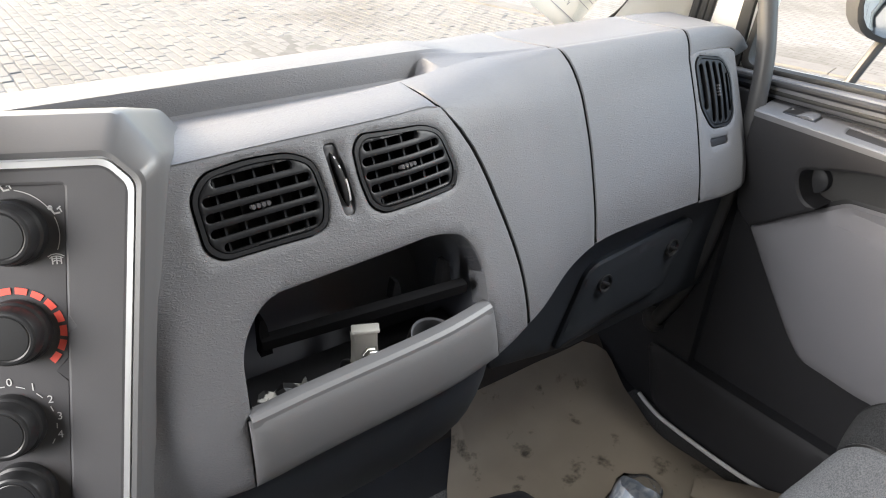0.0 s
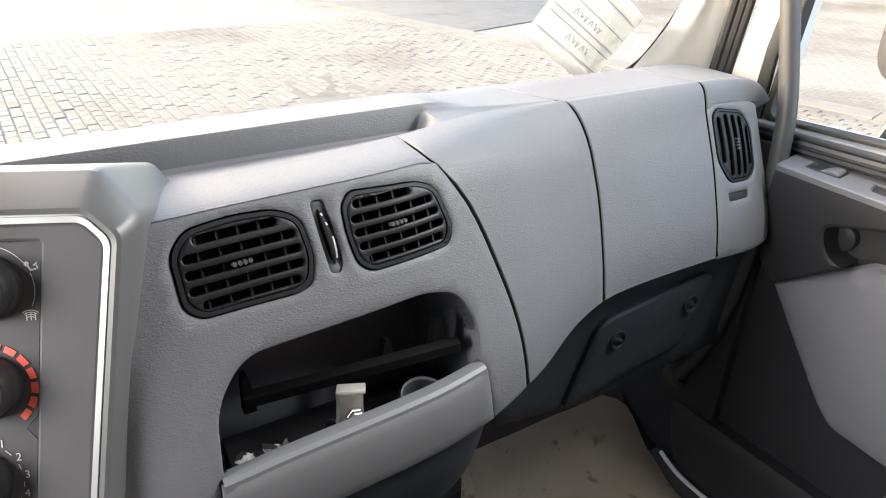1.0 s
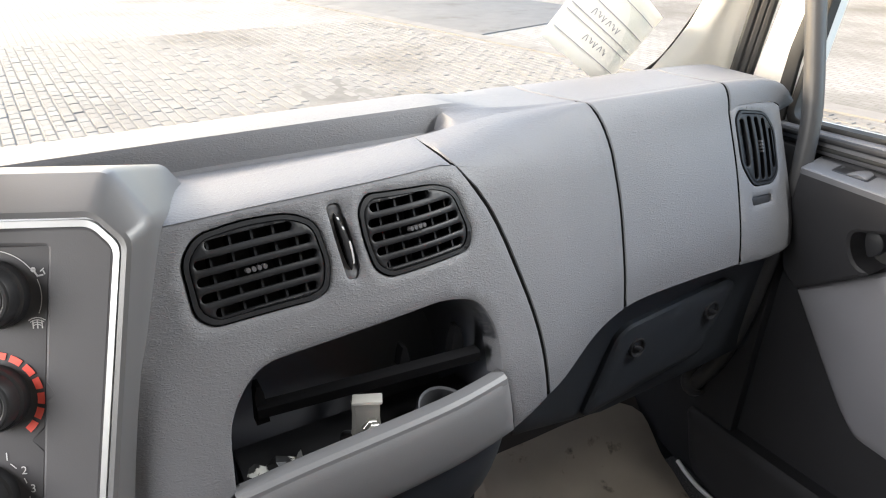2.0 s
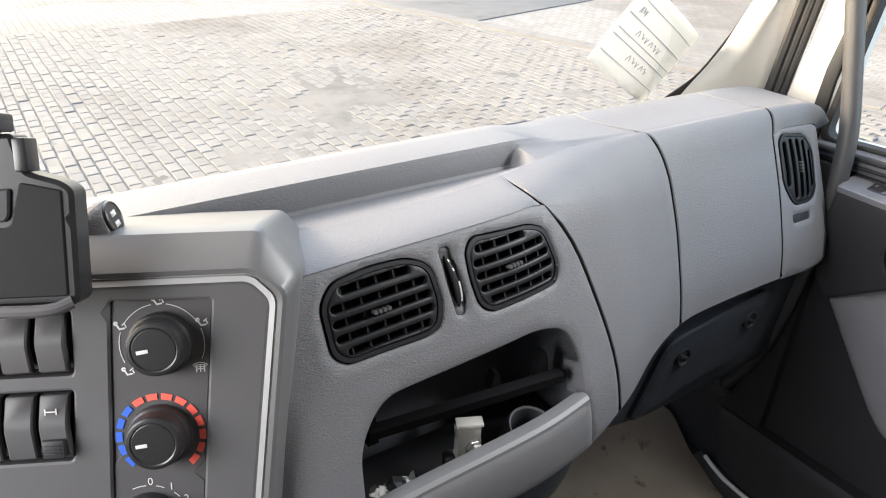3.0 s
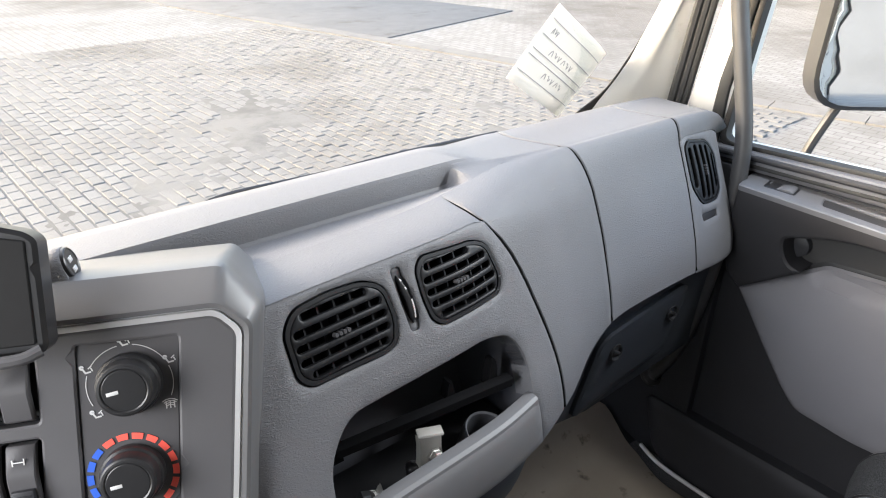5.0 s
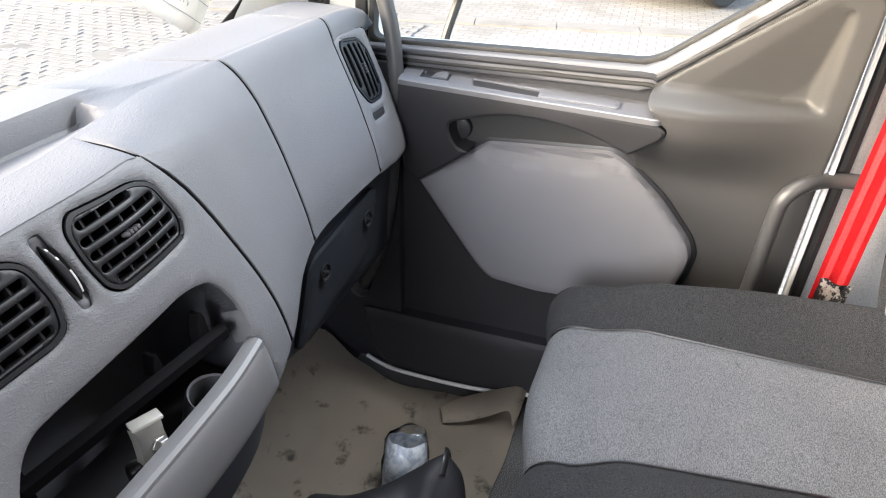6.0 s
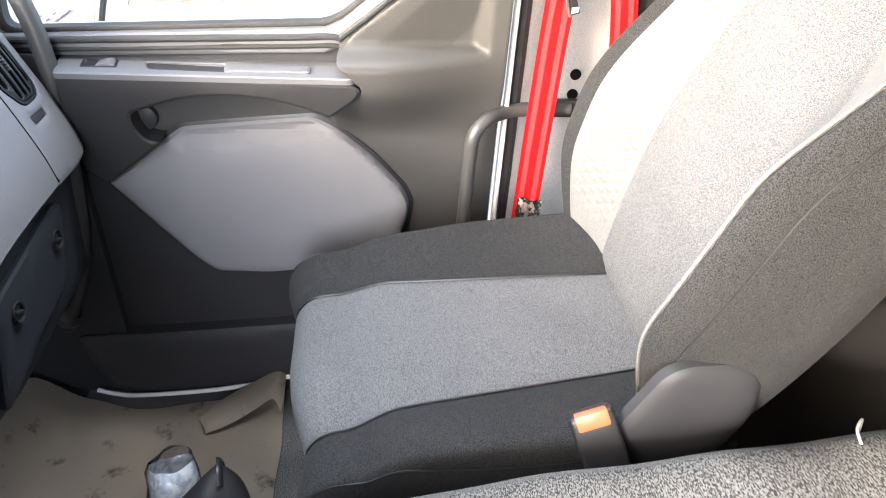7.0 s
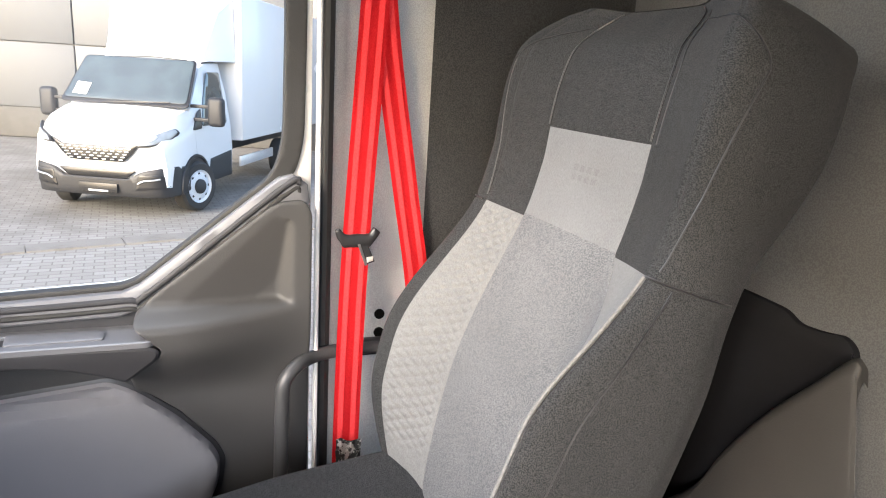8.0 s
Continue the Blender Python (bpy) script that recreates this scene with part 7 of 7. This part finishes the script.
    # cab body: sections across, from nose to rear
    secs = [  # x, half width low, z low, z belt, half width belt, z top, half width top
        (0.79, 0.80, 0.55, 0.86, 0.76, 1.10, 0.60),
        (0.73, 0.93, 0.45, 0.92, 0.90, 1.19, 0.76),
        (0.52, 0.99, 0.42, 1.00, 0.97, 1.32, 0.82),
        (0.15, 1.0, 0.42, 1.08, 0.985, 1.42, 0.86),
        (-0.05, 1.0, 0.42, 1.10, 0.99, 1.46, 0.88),
    ]
    bm = bmesh.new()
    rows = []
    for x, wl, zl, zb, wb, zt, wt in secs:
        half = [(wl, zl), (wl + 0.01, (zl + zb) / 2), (wb, zb), (wb * 0.985, zb + (zt - zb) * 0.5), (wt, zt), (wt * 0.55, zt + 0.04), (0, zt + 0.055)]
        rows.append([V(x, y, z) for y, z in half] + [V(x, -y, z) for y, z in half[-2::-1]])
    grid(bm, rows)
    f = rows[0]
    bm.faces.new([bm.verts.new(p) for p in f])
    part("bonnet", bm, "white", v)
    bm = bmesh.new()
    rows = []
    for x, wl, zl, zb, wb, zr, wr in ((-0.05, 1.0, 0.42, 1.12, 0.99, 1.46, 0.90), (-0.28, 1.0, 0.42, 1.15, 0.99, 1.75, 0.88), (-0.56, 1.0, 0.42, 1.15, 0.99, 2.08, 0.83), (-0.85, 1.0, 0.42, 1.15, 0.99, 2.15, 0.79), (-1.35, 1.0, 0.42, 1.15, 0.99, 2.17, 0.79)):
        half = [(wl, zl), (wl + 0.01, 0.8), (wb, zb), (wb * 0.6 + wr * 0.4, zb + (zr - zb) * 0.5), (wr, zr - 0.03), (wr * 0.9, zr), (0, zr + 0.03)]
        rows.append([V(x, y, z) for y, z in half] + [V(x, -y, z) for y, z in half[-2::-1]])
    grid(bm, rows)
    bm.faces.new([bm.verts.new(p) for p in rows[-1]])
    part("cab", bm, "white", v)
    # windscreen and side windows, set proud of the body
    ws = lambda a, b, d=0.0: V(-0.52 * b + d * 0.7, a * (0.90 - 0.06 * b), 1.47 + 0.62 * b + d * 0.7)
    bm = panel(rounded([(-1.02, 0.02), (1.02, 0.02), (0.985, 0.98), (-0.985, 0.98)], 0.08, 4), lambda a, b, d: ws(a, b, d * 0.5 + 0.10), 0.1, wall=0.01, edge=0.004)
    w = part("windscreen", bm, "vanglass", v, "pale reflecting van windscreen")
    bm = panel(rounded([(-1.06, -0.05), (1.06, -0.05), (1.02, 1.01), (-1.02, 1.01)], 0.08, 4), lambda a, b, d: ws(a, b, d * 0.5 + 0.085), 0.1, wall=0.03, edge=0.004)
    part("windscreen_border", bm, "black", w, "black border and pillars of the windscreen")
    bm = panel([(-0.90, 0.10), (-0.66, 0.08), (-0.66, 0.34), (-0.90, 0.36)], lambda a, b, d: ws(a, b, d * 0.5 + 0.108), 0.1, wall=0.004, edge=0.001)
    part("paper_sheet", bm, "paper", w, "white sheet behind the windscreen")
    bm = bmesh.new()
    block(bm, (-0.012, -0.5, -0.01), (0.012, 0.5, 0.01), 0.004, VAN @ Matrix.Translation((0.10, 0.2, 1.535)) @ Matrix.Rotation(0.05, 4, "X"))
    part("wiper_arm", bm, "black", w)
    for sg in (1, -1):
        side = lambda a, b, d=0.0: V(a, sg * (0.998 - 0.115 * max(0, (b - 1.15) / 1.0) * 1.35 + d), b)
        bm = panel(rounded([(-0.30, 1.22), (-0.42, 1.55), (-0.74, 2.0), (-1.2, 2.0), (-1.2, 1.22)], 0.05, 4), lambda a, b, d: side(a, b, d + 0.006), 0.08, wall=0.01, edge=0.004)
        part("side_window", bm, "vanglass", v, "dark side window")
        bm = panel(rounded([(0.02, 1.18), (-0.27, 1.19), (-0.33, 1.48), (-0.18, 1.42)], 0.03, 3), lambda a, b, d: side(a, b, d + 0.008), 0.06, wall=0.01, edge=0.004)
        part("quarter_window", bm, "black", v)
        # mirrors
        bm = bmesh.new()
        block(bm, (-0.09, -0.12, -0.20), (0.06, 0.12, 0.22), 0.06, VAN @ Matrix.Translation((-0.12, sg * 1.28, 1.44)), 3)
        for za in (1.33, 1.52):
            block(bm, (-0.025, -0.2, -0.025), (0.025, 0.14, 0.025), 0.01, VAN @ Matrix.Translation((-0.12, sg * 1.10, za)))
        part("door_mirror", bm, "vanplastic", v, "dark grey door mirror")
        # headlamps: clear swept lenses with a dark bowl behind
        def lens(a, b, d=0.0):
            return V(0.865 - 0.08 * a ** 4 - 2.3 * max(0.0, a - 0.70) ** 1.6 - 0.34 * max(0.0, b - 1.0) + d, sg * (a + 0.3 * d), b + 0.4 * d)
        shape = [(0.58, 0.985), (0.63, 1.06), (0.79, 1.145), (0.955, 1.23), (0.99, 1.18), (0.94, 1.085), (0.78, 1.005)]
        cl = np.array(shape).mean(0)
        bm = panel(rounded(shape, 0.03, 3), lambda a, b, d: lens(a, b, d + 0.035), 0.05, wall=0.05, edge=0.008)
        hd = part("headlamp", bm, "vanplastic", v, "swept headlamp in a dark surround")
        for k, nm, mt in ((0.93, "lamp_glass", "lamp"), (0.42, "lamp_bowl", "silver")):
            o2 = [tuple(cl + (np.array(p) - cl) * k + (np.array((-0.06, -0.015)) if k < 0.5 else 0)) for p in shape]
            bm = panel(rounded(o2, 0.02, 3), lambda a, b, d: lens(a, b, d + (0.042 if k > 0.5 else 0.048)), 0.04, wall=0.008, edge=0.003)
            part(nm, bm, mt, hd, "clear lamp glass" if k > 0.5 else "bright lamp bowl")
        # lower flanks
        bm = panel(rounded([(-0.45, 0.36), (-1.33, 0.36), (-1.33, 0.78), (-0.50, 0.72)], 0.03, 3), lambda a, b, d: side(a, min(b, 1.15), d + 0.012), 0.1, wall=0.01, edge=0.005)
        part("flank_trim", bm, "vanplastic", v)
        # dark corner of the bumper round to the wheel
        bm = panel(rounded([(0.74, 0.31), (0.45, 0.31), (0.45, 0.66), (0.50, 0.72), (0.72, 0.73)], 0.03, 3), lambda a, b, d: V(a, sg * (1.014 - 1.1 * max(0.0, a - 0.48) ** 1.6 + d), b), 0.05, wall=0.02, edge=0.006)
        part("bumper_corner", bm, "vanplastic", v, "dark grey plastic bumper corner")
        bm = bmesh.new()
        grid(bm, [[V(r * math.cos(t), sg * y, 0.36 + r * math.sin(t)) for t in np.linspace(-0.1, math.pi + 0.1, 25)] for r, y in ((0.0, 1.012), (0.42, 1.012), (0.44, 1.03), (0.47, 1.03), (0.48, 1.0))])
        part("wheel_arch", bm, "black", v)
        bm = bmesh.new()
        block(bm, (-0.06, -0.05, 0), (0.06, 0.05, 0.05), 0.015, VAN @ Matrix.Translation((-0.80, sg * 0.62, 2.12)))
        part("roof_marker", bm, "lamp", v, "small roof marker lamp")
        # wheels
        for x in (0.0, -4.0):
            wheel = thing("wheel", V(x, sg * 0.90, 0.37), "", "")
            del_keys(wheel)
            wheel.parent = v
            wheel.matrix_parent_inverse = world_of(v).inverted()
            # the front wheels are steered
            turn = radians(16) if x == 0.0 else 0.0
            out = Vector((sg * math.sin(turn), math.cos(turn), 0)) * sg
            hub = V(x, sg * (0.97 if x == 0.0 else 0.925), 0.37)
            ax = VAN.to_3x3() @ out
            along = VAN.to_3x3() @ Vector((out.y, -out.x, 0))
            bm = bmesh.new()
            lathe(bm, [(0.20, -0.11), (0.33, -0.11), (0.365, -0.08), (0.37, 0.0), (0.365, 0.08), (0.33, 0.115), (0.24, 0.11), (0.225, 0.09)], hub, ax, 36)
            part("tyre", bm, "tyre", wheel)
            bm = bmesh.new()
            lathe(bm, [(0.250, 0.09), (0.242, 0.114), (0.215, 0.085), (0.165, 0.102), (0.10, 0.104), (0.0, 0.10)], hub, ax, 36)
            part("rim", bm, "rim", wheel, "grey steel rim")
            bm = bmesh.new()
            lathe(bm, [(0.11, 0.10), (0.105, 0.135), (0.07, 0.15), (0.0, 0.15)], hub, ax, 24)
            part("hub", bm, "vanplastic", wheel, "dark hub cap")
            for k in range(8):
                t = k * math.pi / 4
                bm = bmesh.new()
                lathe(bm, [(0.0, 0.004), (0.020, 0.004), (0.022, 0.0)], hub + along * (0.185 * math.cos(t)) + Vector((0, 0, 0.185 * math.sin(t))) + ax * 0.094, ax, 10)
                part("rim_hole", bm, "black", wheel)
    # bumper, grille and plate
    bump = lambda a, b, d=0.0: V(0.83 - 0.12 * abs(a) ** 4 - 0.30 * abs(a) ** 18 + d, a * 1.0, b)
    bm = panel(rounded([(-1.0, 0.30), (1.0, 0.30), (1.02, 0.72), (0.86, 0.71), (0.62, 0.655), (0.46, 0.55), (-0.46, 0.55), (-0.62, 0.655), (-0.86, 0.71), (-1.02, 0.72)], 0.05, 4), lambda a, b, d: bump(a, b, d + 0.03 + 0.03 * math.sin((b - 0.3) * 7)), 0.08, wall=0.15, edge=0.01)
    part("bumper", bm, "vanplastic", v, "dark grey plastic bumper")
    bm = panel(rounded([(-0.64, 1.06), (-0.50, 0.88), (-0.38, 0.775), (0.38, 0.775), (0.50, 0.88), (0.64, 1.06), (0.47, 0.975), (-0.47, 0.975)], 0.02, 3), lambda a, b, d: bump(a, b, d + 0.014), 0.06, wall=0.03, edge=0.005)
    gr = part("grille", bm, "black", v, "black mesh grille")
    for k, (zc, n) in enumerate(((0.800, 7), (0.838, 8), (0.876, 9), (0.914, 10), (0.950, 10))):
        for a in np.linspace(-1, 1, n) * (0.35 + 0.030 * k):
            bm = bmesh.new()
            block(bm, (-0.010, -0.026, -0.006), (0.010, 0.026, 0.006), 0.002, Matrix.Translation(bump(a, zc, 0.018)) @ VAN.to_3x3().to_4x4())
            part("grille_bar", bm, "silver", gr, "bright grille bar")
    for sg in (1, -1):
        bm = bmesh.new()
        tube(bm, [bump(sg * a, z, 0.085) for a, z in ((0.60, 0.50), (0.68, 0.54), (0.80, 0.555), (0.88, 0.57))], 0.013, sides=8, smooth=4)
        part("fog_lamp", bm, "lamp", v, "slim pale fog lamp in the bumper")
        bm = panel(rounded([(sg * 0.55, 0.40), (sg * 0.60, 0.62), (sg * 0.90, 0.62), (sg * 0.93, 0.44)], 0.03, 3), lambda a, b, d: bump(a, b, d + 0.066), 0.06, wall=0.02, edge=0.004)
        part("bumper_recess", bm, "black", v)
    bm = panel(rounded([(-0.42, 0.555), (0.42, 0.555), (0.55, 0.66), (-0.55, 0.66)], 0.03, 3), lambda a, b, d: bump(a, b, d + 0.015), 0.06, wall=0.02, edge=0.004)
    part("lower_grille", bm, "black", v)
    bm = bmesh.new()
    block(bm, (0, -0.27, -0.06), (0.02, 0.27, 0.06), 0.004, VAN @ Matrix.Translation((0.90, 0.05, 0.42)))
    pl = part("plate_holder", bm, "black", v)
    bm = bmesh.new()
    block(bm, (0.02, -0.14, -0.055), (0.024, 0.14, -0.03), 0.002, VAN @ Matrix.Translation((0.90, 0.05, 0.42)))
    part("plate_bar", bm, "mark", pl)
    # box body, deflector and side guard
    bm = bmesh.new()
    block(bm, (-6.2, -1.1, 0.89), (-1.60, 1.1, 3.25), 0.03, VAN)
    part("box_body", bm, "white", v, "white box body")
    bm = bmesh.new()
    rows = []
    for x, z0, z1, w in ((-0.78, 2.14, 2.16, 0.78), (-0.95, 2.16, 2.45, 0.82), (-1.2, 2.17, 2.95, 0.9), (-1.58, 2.17, 3.2, 1.0)):
        rows.append([V(x, w, z0), V(x, w * 0.97, z1 - 0.05), V(x, w * 0.85, z1), V(x, 0, z1 + 0.03), V(x, -w * 0.85, z1), V(x, -w * 0.97, z1 - 0.05), V(x, -w, z0)])
    grid(bm, rows)
    part("roof_deflector", bm, "white", v)
    for sg in (1, -1):
        bm = bmesh.new()
        block(bm, (-3.3, sg * 1.02 - 0.02, 0.45), (-1.65, sg * 1.02 + 0.02, 0.62), 0.01, VAN)
        part("side_guard", bm, "silver", v, "pale side guard rail")
        bm = bmesh.new()
        block(bm, (-6.0, sg * 0.45 - 0.06, 0.62), (-1.0, sg * 0.45 + 0.06, 0.95), 0.01, VAN)
        part("chassis_rail", bm, "black", v)


def del_keys(ob):
    for k in list(ob.keys()):
        del ob[k]


def hall():
    """Pale clad hall far behind the van."""
    h = thing("warehouse", (20.0, 6.0, GROUND), "pale panel-clad hall with brown plinth behind the yard", "building")
    d = Vector((0.25, 1.0, 0)).normalized()
    nrm = Vector((-1, 0.25, 0)).normalized()
    o = Vector((20.0, 5.5, GROUND))
    mw = Matrix((d, nrm, Vector((0, 0, 1)))).transposed().to_4x4()
    mw.translation = o
    bm = bmesh.new()
    block(bm, (-14, -4.0, 0.0), (14, 0.0, 0.75), 0.01, mw)
    part("plinth", bm, "plinth", h, "grey brown concrete plinth")
    for i in range(-5, 5):
        for j in range(4):
            bm = bmesh.new()
            block(bm, (i * 2.8 + 0.02, -0.12, 0.75 + j * 1.6 + 0.015), ((i + 1) * 2.8 - 0.02, -0.02, 0.75 + (j + 1) * 1.6 - 0.015), 0.008, mw)
            part("cladding_panel", bm, "facade", h)
    bm = bmesh.new()
    block(bm, (-14, -4.0, 0.75), (14, -0.1, 7.2), 0.0, mw)
    part("wall", bm, "facade", h)
    bm = bmesh.new()
    block(bm, (-14.1, -4.1, 7.15), (14.1, 0.05, 7.35), 0.01, mw)
    part("roof", bm, "vanplastic", h)


# ---------------------------------------------------------------- ground and paving
def ground():
    bm = bmesh.new()
    n = [-400, -60, -20, -5, 5, 20, 60, 400]
    grid(bm, [[(x, y, GROUND - 0.018) for x in n] for y in n])
    g = structure("ground", bm, "ground", "yard paved with worn concrete pavers", "ground")
    # concrete gutter and slab
    def strip(name, p0, p1, w, label, zz):
        a, b = Vector(p0), Vector(p1)
        t = (b - a).normalized()
        m = Matrix((t, Vector((-t.y, t.x, 0)), Vector((0, 0, 1)))).transposed().to_4x4()
        m.translation = a
        bm2 = bmesh.new()
        L = (b - a).length
        k = int(L / 1.0)
        for i in range(k):
            block(bm2, (i * L / k + 0.006, -w / 2, -0.06), ((i + 1) * L / k - 0.006, w / 2, zz), 0.0, m)
        structure(name, bm2, "concrete", label, "pavement")
    strip("gutter", (4.6, 16.7, GROUND), (9.2, -2.0, GROUND), 0.32, "pale concrete gutter strip across the yard", 0.004)
    bm = bmesh.new()
    block(bm, (5.8, 10.4, GROUND - 0.06), (10.0, 30.0, GROUND + 0.002), 0.01, Matrix.Translation((7, 12, 0)) @ Matrix.Rotation(radians(14), 4, "Z") @ Matrix.Translation((-7, -12, 0)))
    structure("slab", bm, "concrete", "worn brown concrete slab in the paving", "pavement")
    return g


def pavers(g):
    """Pavers laid in courses: the nearest ones single, the rest in one sheet."""
    L, W, T, gap = 0.20, 0.118, 0.03, 0.010
    ang = radians(95)
    c, s = math.cos(ang), math.sin(ang)
    hx, hy, b = (L - gap) / 2, (W - 0.015) / 2, 0.006
    v0 = np.array([(-hx, -hy, -T), (hx, -hy, -T), (hx, hy, -T), (-hx, hy, -T), (-hx, -hy, -b), (hx, -hy, -b), (hx, hy, -b), (-hx, hy, -b),
                   (-hx + b, -hy + b, 0), (hx - b, -hy + b, 0), (hx - b, hy - b, 0), (-hx + b, hy - b, 0)])
    faces = [(0, 1, 5, 4), (1, 2, 6, 5), (2, 3, 7, 6), (3, 0, 4, 7), (4, 5, 9, 8), (5, 6, 10, 9), (6, 7, 11, 10), (7, 4, 8, 11), (8, 9, 10, 11)]
    rng = np.random.default_rng(4)
    bm = bmesh.new()
    rows = []
    for y in np.linspace(3.4, 12.5, 92):
        row = []
        for x in np.linspace(-4.0, 6.4 - 0.25 * (y - 8), 100):
            # swept sand lies deeper in the joints in some places and covers the pavers in others
            h = noise.noise(Vector((x * 0.55, y * 0.4, 3.0))) + 0.55 * noise.noise(Vector((x * 1.9, y * 1.5, 7.0))) + 0.35 * noise.noise(Vector((x * 6.0, y * 6.0, 1.0)))
            row.append((x, y, GROUND - 0.009 + 0.0125 * step01(0.05, 0.75, h)))
        rows.append(row)
    grid(bm, rows)
    part("joint_sand", bm, "sand", g, "grey sand in the joints of the paving")
    spots = []
    for r in range(-70, 70):
        for k in range(-6, 62):
            u, w = k * L + (r % 2) * L / 2, r * W
            x, y = 0.5 + u * c - w * s, 3.6 + u * s + w * c
            if 3.4 < y < 12.5 and -4.0 < x < 6.4 - 0.25 * (y - 8):
                spots.append((x, y))
    spots = np.array(spots)
    near = np.hypot(spots[:, 0] - 0.4, spots[:, 1] - 4.6)
    order = np.argsort(near)
    single, rest = spots[order[:300]], spots[order[300:]]
    me = bpy.data.meshes.new("paver")
    me.from_pydata([tuple(p) for p in v0], [], faces)
    me.materials.append(M["paver"])
    for x, y in single:
        ob = new("paver", me)
        ob.parent = g
        ob.location = (x, y, GROUND + rng.normal(0, 0.0025))
        ob.rotation_euler = (rng.normal(0, 0.006), rng.normal(0, 0.006), ang + rng.normal(0, 0.012))
    n = len(rest)
    a = ang + rng.normal(0, 0.014, n)
    ca, sa = np.cos(a)[:, None], np.sin(a)[:, None]
    tx, ty = rng.normal(0, 0.006, (n, 1)), rng.normal(0, 0.006, (n, 1))
    X = v0[None, :, 0] * ca - v0[None, :, 1] * sa + rest[:, :1]
    Y = v0[None, :, 0] * sa + v0[None, :, 1] * ca + rest[:, 1:]
    Z = v0[None, :, 2] + v0[None, :, 0] * tx + v0[None, :, 1] * ty + GROUND + rng.normal(0, 0.0025, (n, 1))
    verts = np.stack([X, Y, Z], 2).reshape(-1, 3)
    fs = (np.array(faces)[None] + 12 * np.arange(n)[:, None, None]).reshape(-1, 4)
    me = bpy.data.meshes.new("paving_field")
    me.vertices.add(len(verts))
    me.vertices.foreach_set("co", verts.ravel())
    me.loops.add(fs.size)
    me.loops.foreach_set("vertex_index", fs.ravel().astype(np.int32))
    me.polygons.add(len(fs))
    me.polygons.foreach_set("loop_start", np.arange(0, fs.size, 4, dtype=np.int32))
    me.polygons.foreach_set("use_smooth", [False] * len(fs))
    me.update(calc_edges=True)
    me.materials.append(M["paver"])
    ob = new("paving_field", me)
    ob.parent = g
    tagged(ob, "field of worn concrete pavers", kind="stuff")


cab_shell()
windscreen()
pillar_right()
dashboard()
console()
phone_holder()
door()
grab_bar()
sill_strip()
b_pillar()
seat_belt()
seat()
buckle()
middle_seat()
rear_bin()
bin_things()
floor_mat()
bottle_and_bag()
paper()
wiper()
mirror()
van()
hall()
yard = ground()
pavers(yard)
